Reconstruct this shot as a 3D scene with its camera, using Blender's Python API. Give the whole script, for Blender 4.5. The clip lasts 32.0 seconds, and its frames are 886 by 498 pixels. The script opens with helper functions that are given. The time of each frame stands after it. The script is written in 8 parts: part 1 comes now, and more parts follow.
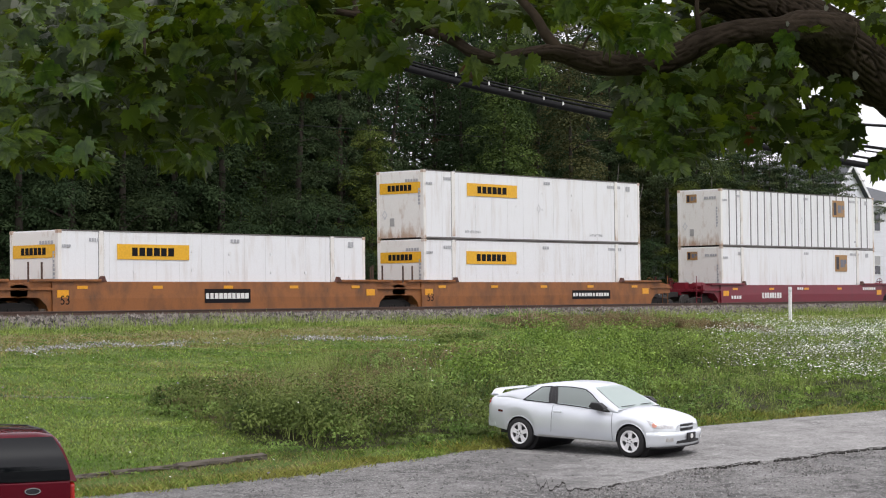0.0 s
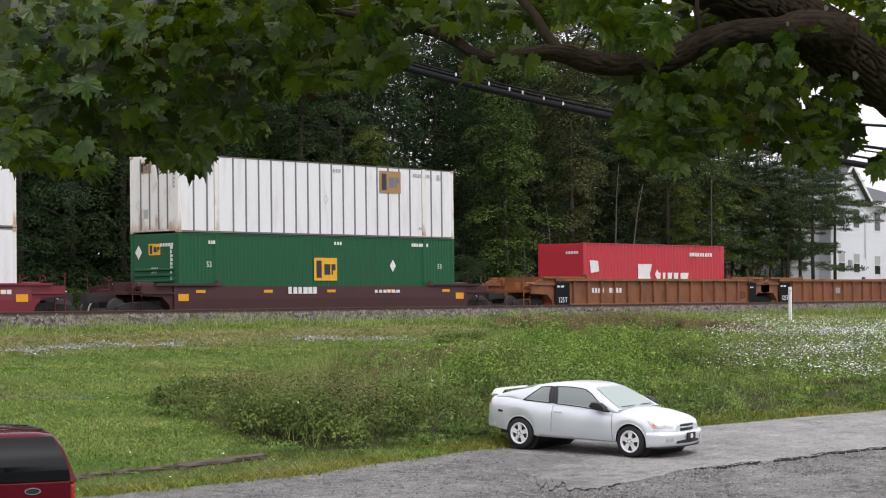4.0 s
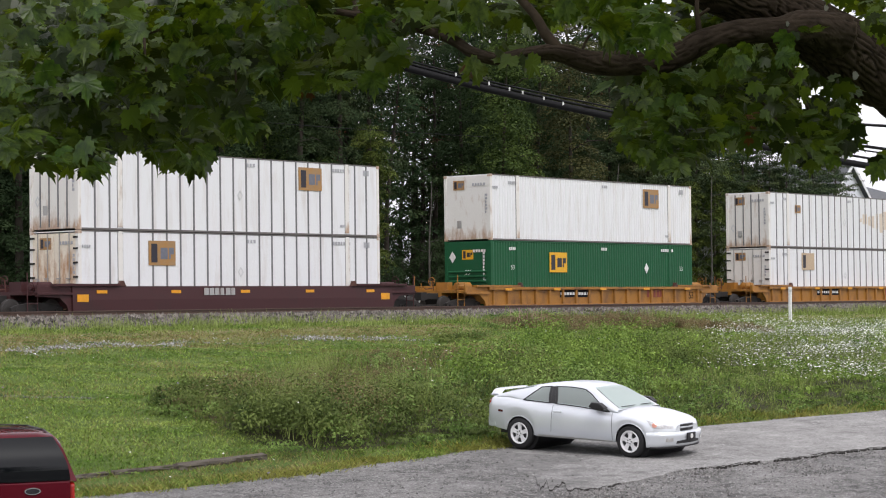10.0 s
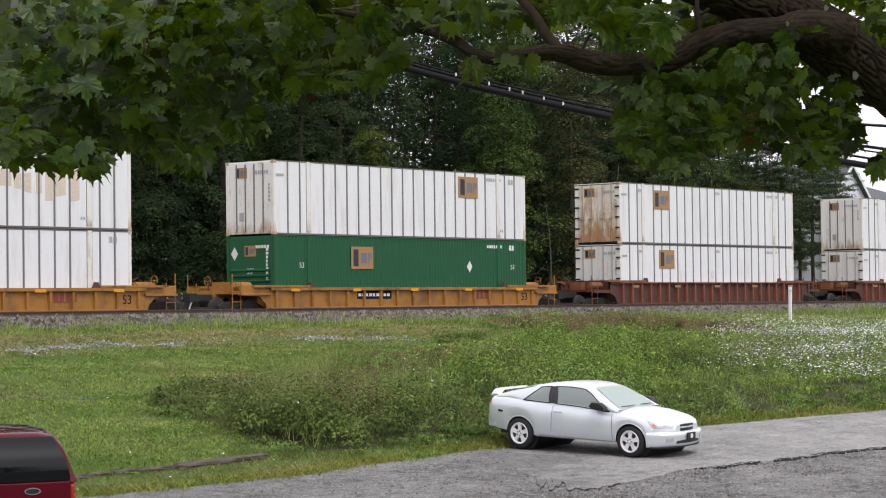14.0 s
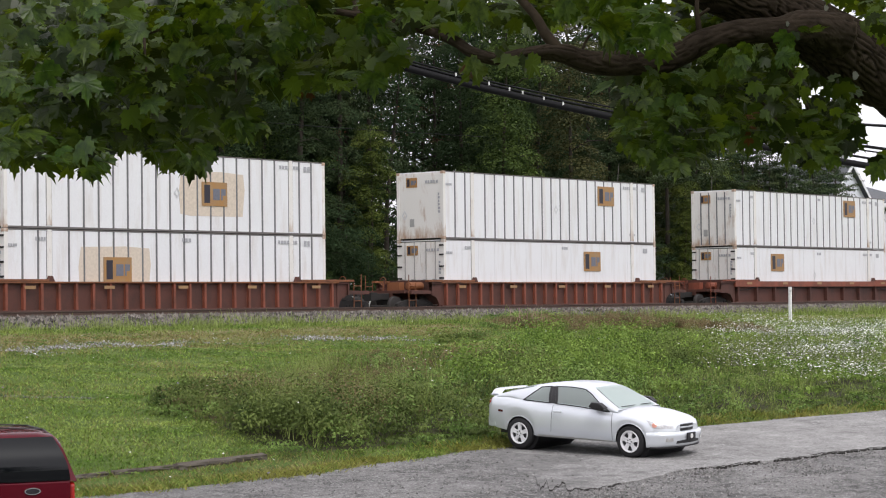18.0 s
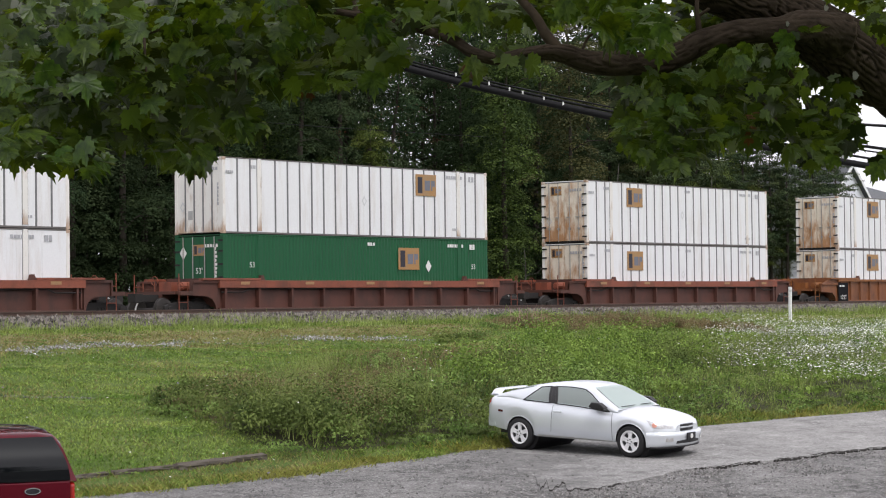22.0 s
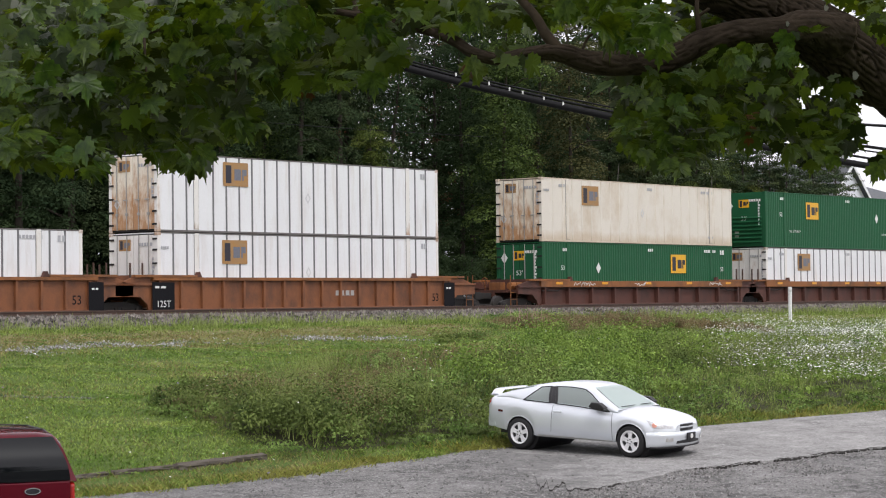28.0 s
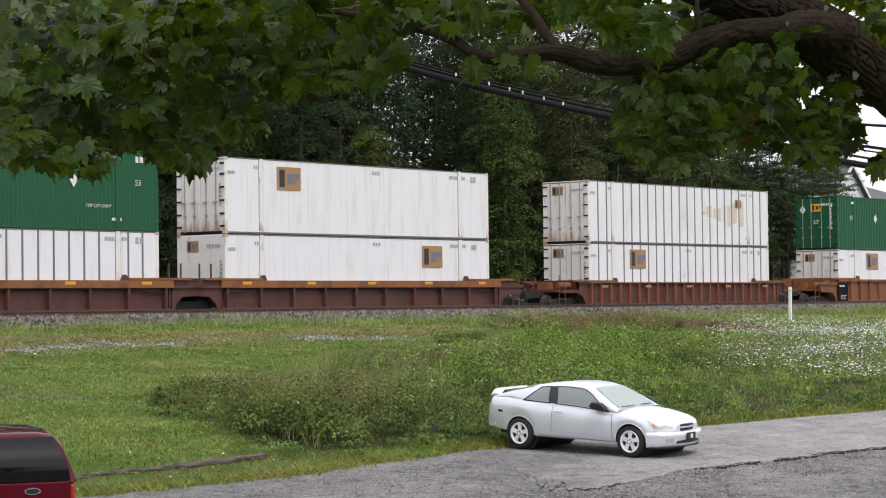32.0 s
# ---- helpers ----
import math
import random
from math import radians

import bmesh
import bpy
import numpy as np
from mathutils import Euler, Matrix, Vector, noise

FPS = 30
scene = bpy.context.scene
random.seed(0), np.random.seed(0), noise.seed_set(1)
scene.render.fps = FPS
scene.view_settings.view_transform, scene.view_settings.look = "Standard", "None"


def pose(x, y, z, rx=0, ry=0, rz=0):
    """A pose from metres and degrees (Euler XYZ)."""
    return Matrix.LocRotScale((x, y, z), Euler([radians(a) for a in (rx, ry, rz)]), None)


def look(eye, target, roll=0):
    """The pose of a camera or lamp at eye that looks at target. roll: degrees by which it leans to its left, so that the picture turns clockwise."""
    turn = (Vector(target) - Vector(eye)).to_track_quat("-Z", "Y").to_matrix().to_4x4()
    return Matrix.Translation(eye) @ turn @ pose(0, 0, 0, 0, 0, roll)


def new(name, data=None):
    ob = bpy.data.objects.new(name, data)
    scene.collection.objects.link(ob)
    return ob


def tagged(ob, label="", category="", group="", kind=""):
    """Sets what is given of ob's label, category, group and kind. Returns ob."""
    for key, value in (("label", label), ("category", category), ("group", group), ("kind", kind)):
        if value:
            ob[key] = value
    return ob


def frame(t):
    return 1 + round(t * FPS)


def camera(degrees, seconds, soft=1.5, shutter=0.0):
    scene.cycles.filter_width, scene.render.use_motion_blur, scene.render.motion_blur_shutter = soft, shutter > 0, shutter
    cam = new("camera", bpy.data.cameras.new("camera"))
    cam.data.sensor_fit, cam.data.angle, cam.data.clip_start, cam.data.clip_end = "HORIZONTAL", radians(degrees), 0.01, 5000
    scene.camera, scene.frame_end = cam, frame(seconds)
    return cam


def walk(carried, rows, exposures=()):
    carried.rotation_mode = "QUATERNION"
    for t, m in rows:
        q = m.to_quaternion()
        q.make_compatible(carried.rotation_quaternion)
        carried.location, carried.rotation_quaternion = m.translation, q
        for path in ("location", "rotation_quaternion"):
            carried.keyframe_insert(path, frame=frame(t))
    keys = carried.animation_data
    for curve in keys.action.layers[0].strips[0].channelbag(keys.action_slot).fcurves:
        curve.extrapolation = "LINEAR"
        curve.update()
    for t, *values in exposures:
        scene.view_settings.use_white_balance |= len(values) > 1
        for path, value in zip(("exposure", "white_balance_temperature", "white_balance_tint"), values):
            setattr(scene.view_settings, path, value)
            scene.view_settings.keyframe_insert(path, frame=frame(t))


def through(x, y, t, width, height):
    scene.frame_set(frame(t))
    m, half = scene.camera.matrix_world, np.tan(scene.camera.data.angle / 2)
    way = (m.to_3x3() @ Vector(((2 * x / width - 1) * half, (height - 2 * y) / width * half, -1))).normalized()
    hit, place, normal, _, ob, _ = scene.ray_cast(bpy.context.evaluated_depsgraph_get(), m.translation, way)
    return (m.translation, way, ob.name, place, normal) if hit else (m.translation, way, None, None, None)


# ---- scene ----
D = 57.503            # near faces of the boxes on the train stand this far from the viewpoint's line
GRADE = 0.01962       # the line climbs two in a hundred
EYE_Z = 0.4565
cam = camera(23.2412, 32.0, soft=1.1)
EYE = pose(0, 0, EYE_Z, 90 + 2.3694, 0, -50.8592)
walk(cam, [(0, EYE), (32.0, EYE)])

# ---- sky and sun: a bright overcast day ----
world = bpy.data.worlds.new("overcast_sky")
scene.world = world
world.use_nodes = True
wn, wl = world.node_tree.nodes, world.node_tree.links
sky = wn.new("ShaderNodeTexSky")
sky.sky_type, sky.sun_disc = "NISHITA", False
sky.sun_elevation, sky.sun_rotation = radians(52), radians(200)
sky.dust_density, sky.air_density, sky.altitude = 4.0, 1.0, 600
pale = wn.new("ShaderNodeHueSaturation")
pale.inputs["Saturation"].default_value = 0.12
veil = wn.new("ShaderNodeMixRGB")
veil.inputs[0].default_value = 0.55
veil.inputs[2].default_value = (9.9, 9.55, 10.6, 1)
wl.new(sky.outputs[0], pale.inputs["Color"])
wl.new(pale.outputs[0], veil.inputs[1])
wl.new(veil.outputs[0], wn["Background"].inputs[0])
wn["Background"].inputs[1].default_value = 0.1
sun = new("sun", bpy.data.lights.new("sun", "SUN"))
sun.data.energy, sun.data.angle, sun.data.color = 1.1, radians(18), (1.0, 0.955, 0.93)
sun.matrix_world = look((0, 0, 60), (18, 34, 0))
scene.view_settings.exposure = 0.65


# ---- materials ----
def nodes_of(name, rough=0.6, metal=0.0, spec=0.5):
    m = bpy.data.materials.new(name)
    m.use_nodes = True
    b = m.node_tree.nodes["Principled BSDF"]
    b.inputs["Roughness"].default_value = rough
    b.inputs["Metallic"].default_value = metal
    b.inputs["Specular IOR Level"].default_value = spec
    return m, m.node_tree.nodes, m.node_tree.links, b


def ramp(n, l, src, a, b):
    r = n.new("ShaderNodeMapRange")
    r.inputs["From Min"].default_value, r.inputs["From Max"].default_value = a, b
    l.new(src, r.inputs["Value"])
    return r.outputs[0]


def noisy(n, l, vec, scale, detail=4.0, rough=0.6, stretch=None):
    if stretch:
        mp = n.new("ShaderNodeMapping")
        mp.inputs["Scale"].default_value = stretch
        l.new(vec, mp.inputs["Vector"])
        vec = mp.outputs[0]
    t = n.new("ShaderNodeTexNoise")
    t.inputs["Scale"].default_value, t.inputs["Detail"].default_value, t.inputs["Roughness"].default_value = scale, detail, rough
    l.new(vec, t.inputs["Vector"])
    return t.outputs["Fac"]


def mix(n, l, fac, a, b):
    m = n.new("ShaderNodeMixRGB")
    for k, v in ((0, fac), (1, a), (2, b)):
        if isinstance(v, (int, float)):
            m.inputs[k].default_value = v
        elif isinstance(v, tuple):
            m.inputs[k].default_value = (*v, 1)
        else:
            l.new(v, m.inputs[k])
    return m.outputs[0]


def shifted(n, l):
    """Object coordinates, moved by each object's own random number."""
    tc, oi = n.new("ShaderNodeTexCoord"), n.new("ShaderNodeObjectInfo")
    sc = n.new("ShaderNodeMath")
    sc.operation = "MULTIPLY"
    sc.inputs[1].default_value = 57.0
    l.new(oi.outputs["Random"], sc.inputs[0])
    ad = n.new("ShaderNodeVectorMath")
    l.new(tc.outputs["Object"], ad.inputs[0])
    l.new(sc.outputs[0], ad.inputs[1])
    return ad.outputs[0], oi.outputs["Random"]


def bump(n, l, b, src, strength, dist=0.02):
    k = n.new("ShaderNodeBump")
    k.inputs["Strength"].default_value, k.inputs["Distance"].default_value = strength, dist
    l.new(src, k.inputs["Height"])
    l.new(k.outputs[0], b.inputs["Normal"])


def paint(name, col, dirt=(0.16, 0.10, 0.06), amount=0.5, rough=0.5, streak=(1.3, 1.3, 0.18), scale=2.2, vary=0.12, metal=0.0, spec=0.5, relief=0.08, low=0.52, depth=0.01, foot=0.0):
    """Painted or bare metal with broad grime, fine grain and runs that follow gravity."""
    m, n, l, b = nodes_of(name, rough, metal, spec)
    vec = shifted(n, l)[0]
    big = noisy(n, l, vec, scale, 5, 0.65, streak)
    fine = noisy(n, l, vec, 26.0, 3, 0.6)
    mask = ramp(n, l, big, low, low + 0.26)
    mu = n.new("ShaderNodeMath")
    mu.operation = "MULTIPLY"
    mu.inputs[1].default_value = amount
    if foot:
        # rust that has crept up from the bottom edge
        tc, sep = n.new("ShaderNodeTexCoord"), n.new("ShaderNodeSeparateXYZ")
        l.new(tc.outputs["Object"], sep.inputs[0])
        rise = n.new("ShaderNodeMath")
        rise.operation = "MULTIPLY_ADD"
        l.new(ramp(n, l, sep.outputs["Z"], foot, 0.0), rise.inputs[0])
        rise.inputs[1].default_value = 0.30
        l.new(big, rise.inputs[2])
        mask = ramp(n, l, rise.outputs[0], low, low + 0.26)
    l.new(mask, mu.inputs[0])
    c = mix(n, l, mu.outputs[0], col, dirt)
    mm = n.new("ShaderNodeMixRGB")
    mm.blend_type = "MULTIPLY"
    mm.inputs[0].default_value = 0.5
    l.new(c, mm.inputs[1])
    g = mix(n, l, ramp(n, l, fine, 0.25, 0.8), (1 - 2 * vary,) * 3, (1.0,) * 3)
    l.new(g, mm.inputs[2])
    l.new(mm.outputs[0], b.inputs["Base Color"])
    bump(n, l, b, big if depth > 0.01 else fine, relief, depth)
    return m


def plain(name, col, rough=0.5, metal=0.0, spec=0.5, vary=0.2):
    m, n, l, b = nodes_of(name, rough, metal, spec)
    vec, rnd = shifted(n, l)
    f = noisy(n, l, vec, 12.0)
    l.new(mix(n, l, ramp(n, l, f, 0.3, 0.7), tuple(v * (1 - vary) for v in col), col), b.inputs["Base Color"])
    return m


def leafy(name, dark, light, scale=0.35, through=0.35, rough=0.5, spec=0.35, lo=0.55, hi=1.45, glow=None):
    """Foliage: colour by clump and by leaf, some light passing through."""
    m, n, l, b = nodes_of(name, rough, 0, spec)
    tc, geo, oi = n.new("ShaderNodeTexCoord"), n.new("ShaderNodeNewGeometry"), n.new("ShaderNodeObjectInfo")
    f = noisy(n, l, tc.outputs["Object"], scale, 3)
    a = mix(n, l, ramp(n, l, f, 0.35, 0.65), dark, light)
    h = n.new("ShaderNodeHueSaturation")
    l.new(a, h.inputs["Color"])
    l.new(ramp(n, l, geo.outputs["Random Per Island"], -1.0, 2.0), h.inputs["Value"])
    h2 = n.new("ShaderNodeMapRange")
    for k, v in (("To Min", 0.482), ("To Max", 0.512)):
        h2.inputs[k].default_value = v
    l.new(oi.outputs["Random"], h2.inputs["Value"])
    l.new(h2.outputs[0], h.inputs["Hue"])
    br = n.new("ShaderNodeMapRange")
    for k, v in (("To Min", lo), ("To Max", hi)):
        br.inputs[k].default_value = v
    l.new(geo.outputs["Random Per Island"], br.inputs["Value"])
    l.new(br.outputs[0], h.inputs["Value"])
    l.new(h.outputs[0], b.inputs["Base Color"])
    tr = n.new("ShaderNodeBsdfTranslucent")
    if glow:
        # what passes through a leaf is yellower than what it reflects
        lit = n.new("ShaderNodeMixRGB")
        lit.blend_type, lit.inputs[0].default_value, lit.inputs[2].default_value = "MULTIPLY", 1.0, (*glow, 1)
        l.new(h.outputs[0], lit.inputs[1])
        l.new(lit.outputs[0], tr.inputs["Color"])
    else:
        l.new(h.outputs[0], tr.inputs["Color"])
    mx = n.new("ShaderNodeMixShader")
    mx.inputs[0].default_value = through
    l.new(b.outputs[0], mx.inputs[1])
    l.new(tr.outputs[0], mx.inputs[2])
    l.new(mx.outputs[0], n["Material Output"].inputs[0])
    return m


M = {}
M["white"] = paint("white_container_paint", (0.77, 0.78, 0.795), (0.46, 0.38, 0.30), 0.38, 0.5, low=0.50, spec=0.3)
M["worn"] = paint("worn_white_paint", (0.76, 0.745, 0.71), (0.36, 0.21, 0.11), 0.8, 0.5, (1.6, 1.6, 0.5), low=0.56, spec=0.3, foot=0.7)
M["rusty"] = paint("rust_stained_white", (0.76, 0.69, 0.57), (0.40, 0.185, 0.062), 0.9, 0.6, (1.6, 1.6, 0.6), 2.0, low=0.50, foot=2.3)
M["cream"] = paint("cream_container_paint", (0.70, 0.655, 0.58), (0.46, 0.34, 0.21), 0.6, 0.5, (0.35, 0.35, 0.22), low=0.48, foot=0.5)
M["oocl"] = paint("pale_grey_paint", (0.56, 0.56, 0.50), (0.42, 0.38, 0.30), 0.4, 0.5)
M["green"] = paint("green_container_paint", (0.009, 0.088, 0.034), (0.03, 0.07, 0.04), 0.35, 0.5, spec=0.3)
M["red"] = paint("red_container_paint", (0.46, 0.022, 0.040), (0.25, 0.05, 0.05), 0.35, 0.45)
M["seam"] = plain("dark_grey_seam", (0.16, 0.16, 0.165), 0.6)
M["railing"] = paint("worn_rail_and_gap_shadow", (0.13, 0.12, 0.115), (0.10, 0.06, 0.04), 0.6, 0.6)
M["edge"] = paint("galvanised_edge", (0.42, 0.42, 0.41), (0.22, 0.14, 0.08), 0.5, 0.5, metal=0.3)
M["brown"] = paint("yellow_brown_car_paint", (0.270, 0.098, 0.024), (0.07, 0.035, 0.018), 0.75, 0.6, (0.8, 0.8, 0.5), 1.6, low=0.44, vary=0.26)
M["rust"] = paint("red_brown_car_paint", (0.098, 0.033, 0.021), (0.04, 0.020, 0.014), 0.75, 0.65, (0.8, 0.8, 0.5), 1.6, low=0.44, vary=0.26)
M["tan"] = paint("faded_orange_brown_paint", (0.235, 0.085, 0.030), (0.07, 0.03, 0.018), 0.75, 0.6, (0.8, 0.8, 0.5), 1.6, low=0.44, vary=0.26)
M["redtop"] = paint("faded_red_chord_and_post_highlight", (0.250, 0.068, 0.036), (0.07, 0.03, 0.018), 0.75, 0.6, (0.8, 0.8, 0.5), 1.6, low=0.46, vary=0.26)
M["yellow"] = paint("yellow_car_paint", (0.37, 0.165, 0.024), (0.11, 0.05, 0.022), 0.85, 0.55, (0.8, 0.8, 0.5), 1.6, low=0.46, vary=0.26)
M["crimson"] = paint("red_car_paint", (0.155, 0.007, 0.018), (0.06, 0.02, 0.02), 0.5, 0.45, (0.8, 0.8, 0.5), 1.6)
M["maroon"] = paint("maroon_car_paint", (0.045, 0.009, 0.010), (0.022, 0.012, 0.010), 0.5, 0.65, (0.8, 0.8, 0.5), 1.6)
M["under"] = paint("grimy_running_gear", (0.018, 0.016, 0.015), (0.035, 0.022, 0.015), 0.6, 0.85, (1, 1, 1), 4.0)
M["steel"] = paint("worn_wheel_steel", (0.055, 0.050, 0.047), (0.03, 0.02, 0.015), 0.5, 0.55, (1, 1, 1), 5.0, metal=0.4)
M["rail"] = paint("rusty_rail_steel", (0.085, 0.052, 0.038), (0.03, 0.022, 0.018), 0.5, 0.6, (0.4, 2, 2), 3.0, metal=0.3)
M["bare"] = paint("silver_bare_rod", (0.40, 0.39, 0.37), (0.22, 0.13, 0.07), 0.5, 0.45, metal=0.5)
M["logo"] = paint("faded_orange_panel", (0.37, 0.195, 0.058), (0.30, 0.215, 0.125), 0.7, 0.5, (1, 1, 1), 2.5, low=0.40)
M["peel"] = plain("pale_tan_panel", (0.52, 0.40, 0.27), 0.6)
M["logoy"] = plain("bright_yellow_panel", (0.76, 0.41, 0.014), 0.45)
M["ink"] = plain("dark_blue_lettering", (0.020, 0.018, 0.030), 0.5)
M["blue"] = plain("faded_blue_lettering", (0.15, 0.16, 0.20), 0.5)
M["letter"] = plain("white_lettering", (0.75, 0.75, 0.73), 0.5)
M["grey_mark"] = plain("grey_lettering", (0.40, 0.41, 0.43), 0.5)
M["redmark"] = plain("red_lettering", (0.40, 0.03, 0.03), 0.5)
M["fadedred"] = plain("faded_red_lettering", (0.22, 0.045, 0.028), 0.6)
M["amber"] = plain("amber_reflector", (0.75, 0.33, 0.01), 0.3)
M["ghost"] = plain("faded_tan_patch", (0.66, 0.575, 0.475), 0.5, 0, 0.3, 0.2)
M["soft_seam"] = plain("pale_panel_joint", (0.68, 0.685, 0.69), 0.5)
M["faint"] = plain("faint_grey_marking", (0.60, 0.61, 0.62), 0.5)
M["faded_amber"] = plain("faded_tan_reflector", (0.34, 0.20, 0.09), 0.5)
M["blackp"] = plain("black_data_panel", (0.012, 0.012, 0.014), 0.85, 0, 0.12)


# ---- mesh tools ----
class Shape:
    """Collects boxes, prisms, tubes and loose polygons, then becomes one mesh."""

    def __init__(self):
        self.v, self.f = [], []

    def add(self, verts, faces):
        k = len(self.v)
        self.v += [tuple(p) for p in verts]
        self.f += [tuple(i + k for i in q) for q in faces]
        return self

    def box(self, x0, x1, y0, y1, z0, z1):
        v = [(x, y, z) for x in (x0, x1) for y in (y0, y1) for z in (z0, z1)]
        return self.add(v, [(0, 1, 3, 2), (4, 6, 7, 5), (0, 4, 5, 1), (2, 3, 7, 6), (0, 2, 6, 4), (1, 5, 7, 3)])

    def prism(self, pts, axis, a, b):
        """A polygon in the two other axes (in order), drawn out along axis from a to b."""
        n = len(pts)
        put = {"x": lambda p, c: (c, p[0], p[1]), "y": lambda p, c: (p[0], c, p[1]), "z": lambda p, c: (p[0], p[1], c)}[axis]
        v = [put(p, a) for p in pts] + [put(p, b) for p in pts]
        f = [tuple(range(n)), tuple(range(2 * n - 1, n - 1, -1))]
        f += [(i, i + n, (i + 1) % n + n, (i + 1) % n) for i in range(n)]
        return self.add(v, f)

    def disc(self, c, r, axis, a, b, n=16):
        pts = [(c[0] + r * math.cos(2 * math.pi * i / n), c[1] + r * math.sin(2 * math.pi * i / n)) for i in range(n)]
        return self.prism(pts, axis, a, b)

    def tube(self, path, radii, n=8):
        path = [Vector(p) for p in path]
        if not isinstance(radii, (list, tuple)):
            radii = [radii] * len(path)
        rings, side = [], None
        for i, p in enumerate(path):
            t = (path[min(i + 1, len(path) - 1)] - path[max(i - 1, 0)]).normalized()
            if side is None:
                side = t.orthogonal().normalized()
            side = (side - t * side.dot(t)).normalized()
            up = t.cross(side)
            rings += [p + radii[i] * (math.cos(a) * side + math.sin(a) * up) for a in (2 * math.pi * j / n for j in range(n))]
        f = [(i * n + j, i * n + (j + 1) % n, (i + 1) * n + (j + 1) % n, (i + 1) * n + j) for i in range(len(path) - 1) for j in range(n)]
        f += [tuple(range(n - 1, -1, -1)), tuple((len(path) - 1) * n + j for j in range(n))]
        return self.add(rings, f)

    def grid(self, rows, close=False):
        """Quads over rows of points."""
        m = len(rows[0])
        v = [p for r in rows for p in r]
        f = []
        for i in range(len(rows) - 1):
            for j in range(m if close else m - 1):
                f.append((i * m + j, i * m + (j + 1) % m, (i + 1) * m + (j + 1) % m, (i + 1) * m + j))
        return self.add(v, f)

    def mesh(self, name, mat, bevel=0.0, smooth=False):
        me = bpy.data.meshes.new(name)
        me.from_pydata(self.v, [], self.f)
        bm = bmesh.new()
        bm.from_mesh(me)
        bmesh.ops.recalc_face_normals(bm, faces=bm.faces)
        if bevel:
            bmesh.ops.bevel(bm, geom=[e for e in bm.edges if e.calc_face_angle(0) > 0.6], offset=bevel, segments=2, profile=0.6, affect="EDGES", clamp_overlap=True)
        bm.to_mesh(me)
        bm.free()
        me.materials.append(mat)
        if smooth:
            me.shade_smooth()
            if smooth is not True:
                me.set_sharp_from_angle(angle=radians(smooth))
        return me


STORE = {}


def shared(key, make):
    if key not in STORE:
        STORE[key] = make()
    return STORE[key]


def part(name, data, parent, at=None, label=""):
    ob = new(name, data)
    ob.parent = parent
    if at is not None:
        ob.matrix_basis = at if isinstance(at, Matrix) else Matrix.Translation(at)
    return tagged(ob, label)


def thing(name, m, label, category, group="", kind="", data=None):
    ob = new(name, data)
    if data is None:
        ob.empty_display_size = 0.2
    ob.matrix_basis = m if isinstance(m, Matrix) else Matrix.Translation(m)
    return tagged(ob, label, category, group, kind)


def words(text, size, mat, parent, m, name="lettering"):
    """Lettering as thin raised paint."""
    cu = bpy.data.curves.new(name, "FONT")
    cu.body, cu.size, cu.extrude, cu.align_x, cu.align_y = text, size, 0.003, "CENTER", "CENTER"
    cu.resolution_u = 3
    cu.materials.append(mat)
    return part(name, cu, parent, m)


# ---- the lie of the land ----
FX, FY = math.sin(radians(50.8592)), math.cos(radians(50.8592))


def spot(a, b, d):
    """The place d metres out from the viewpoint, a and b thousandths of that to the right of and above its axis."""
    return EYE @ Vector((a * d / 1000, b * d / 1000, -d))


def bearing(a, d):
    """Plan position d metres out and a thousandths to the right."""
    p = spot(a, 0, d)
    return p.x, p.y


def clampf(v, a, b):
    return a if v < a else b if v > b else v


def smooth(t):
    t = clampf(t, 0.0, 1.0)
    return t * t * (3 - 2 * t)


def edge_dist(x, y):
    """Metres beyond the lot's edge, towards the line."""
    wig = 0.5 * noise.noise((x * 0.12, y * 0.12, 3.1)) + 0.25 * noise.noise((x * 0.5, y * 0.5, 7.7))
    return (0.2328 * x + 1.2982 * y - 44) / 1.319 + wig


def lot_edge(x, y):
    """Metres beyond the ragged edge of the asphalt."""
    return edge_dist(x, y) + 1.25 * smooth((37 - x) / 9)


def ground_z(x, y):
    dep, lat = x * FX + y * FY, x * FY - y * FX
    top = GRADE * clampf(x, -250, 900)
    far = clampf(dep, 28, 47 + 0.86 * clampf(lat, -40, 60))
    lot = -4.48 + 0.06 * far
    lot += (-1.25 - lot) * smooth((26 - dep) / 18)
    w = D - 6.6 - y
    if w <= 0:
        return top - 0.12 - 0.4 * smooth((y - D - 4) / 5) + 1.5 * smooth((y - D - 12) / 30)
    e = edge_dist(x, y)
    q = clampf(e, 0, 1e9) / (clampf(e, 0, 1e9) + w)
    f = clampf(max(q ** 0.78, 0.9 * (1 - w / 8)), 0, 1)
    z = lot + (top - 0.12 - lot) * f
    lump = 0.10 * noise.noise((x * 0.35, y * 0.35, 1.7)) + 0.05 * noise.noise((x * 1.1, y * 1.1, 5.2))
    return z + lump * smooth(e / 3) * smooth(w / 3) + 0.015 * noise.noise((x * 0.6, y * 0.6, 9.0))


def on_ground(a, d, up=0.0):
    x, y = bearing(a, d)
    return Vector((x, y, ground_z(x, y) + up))


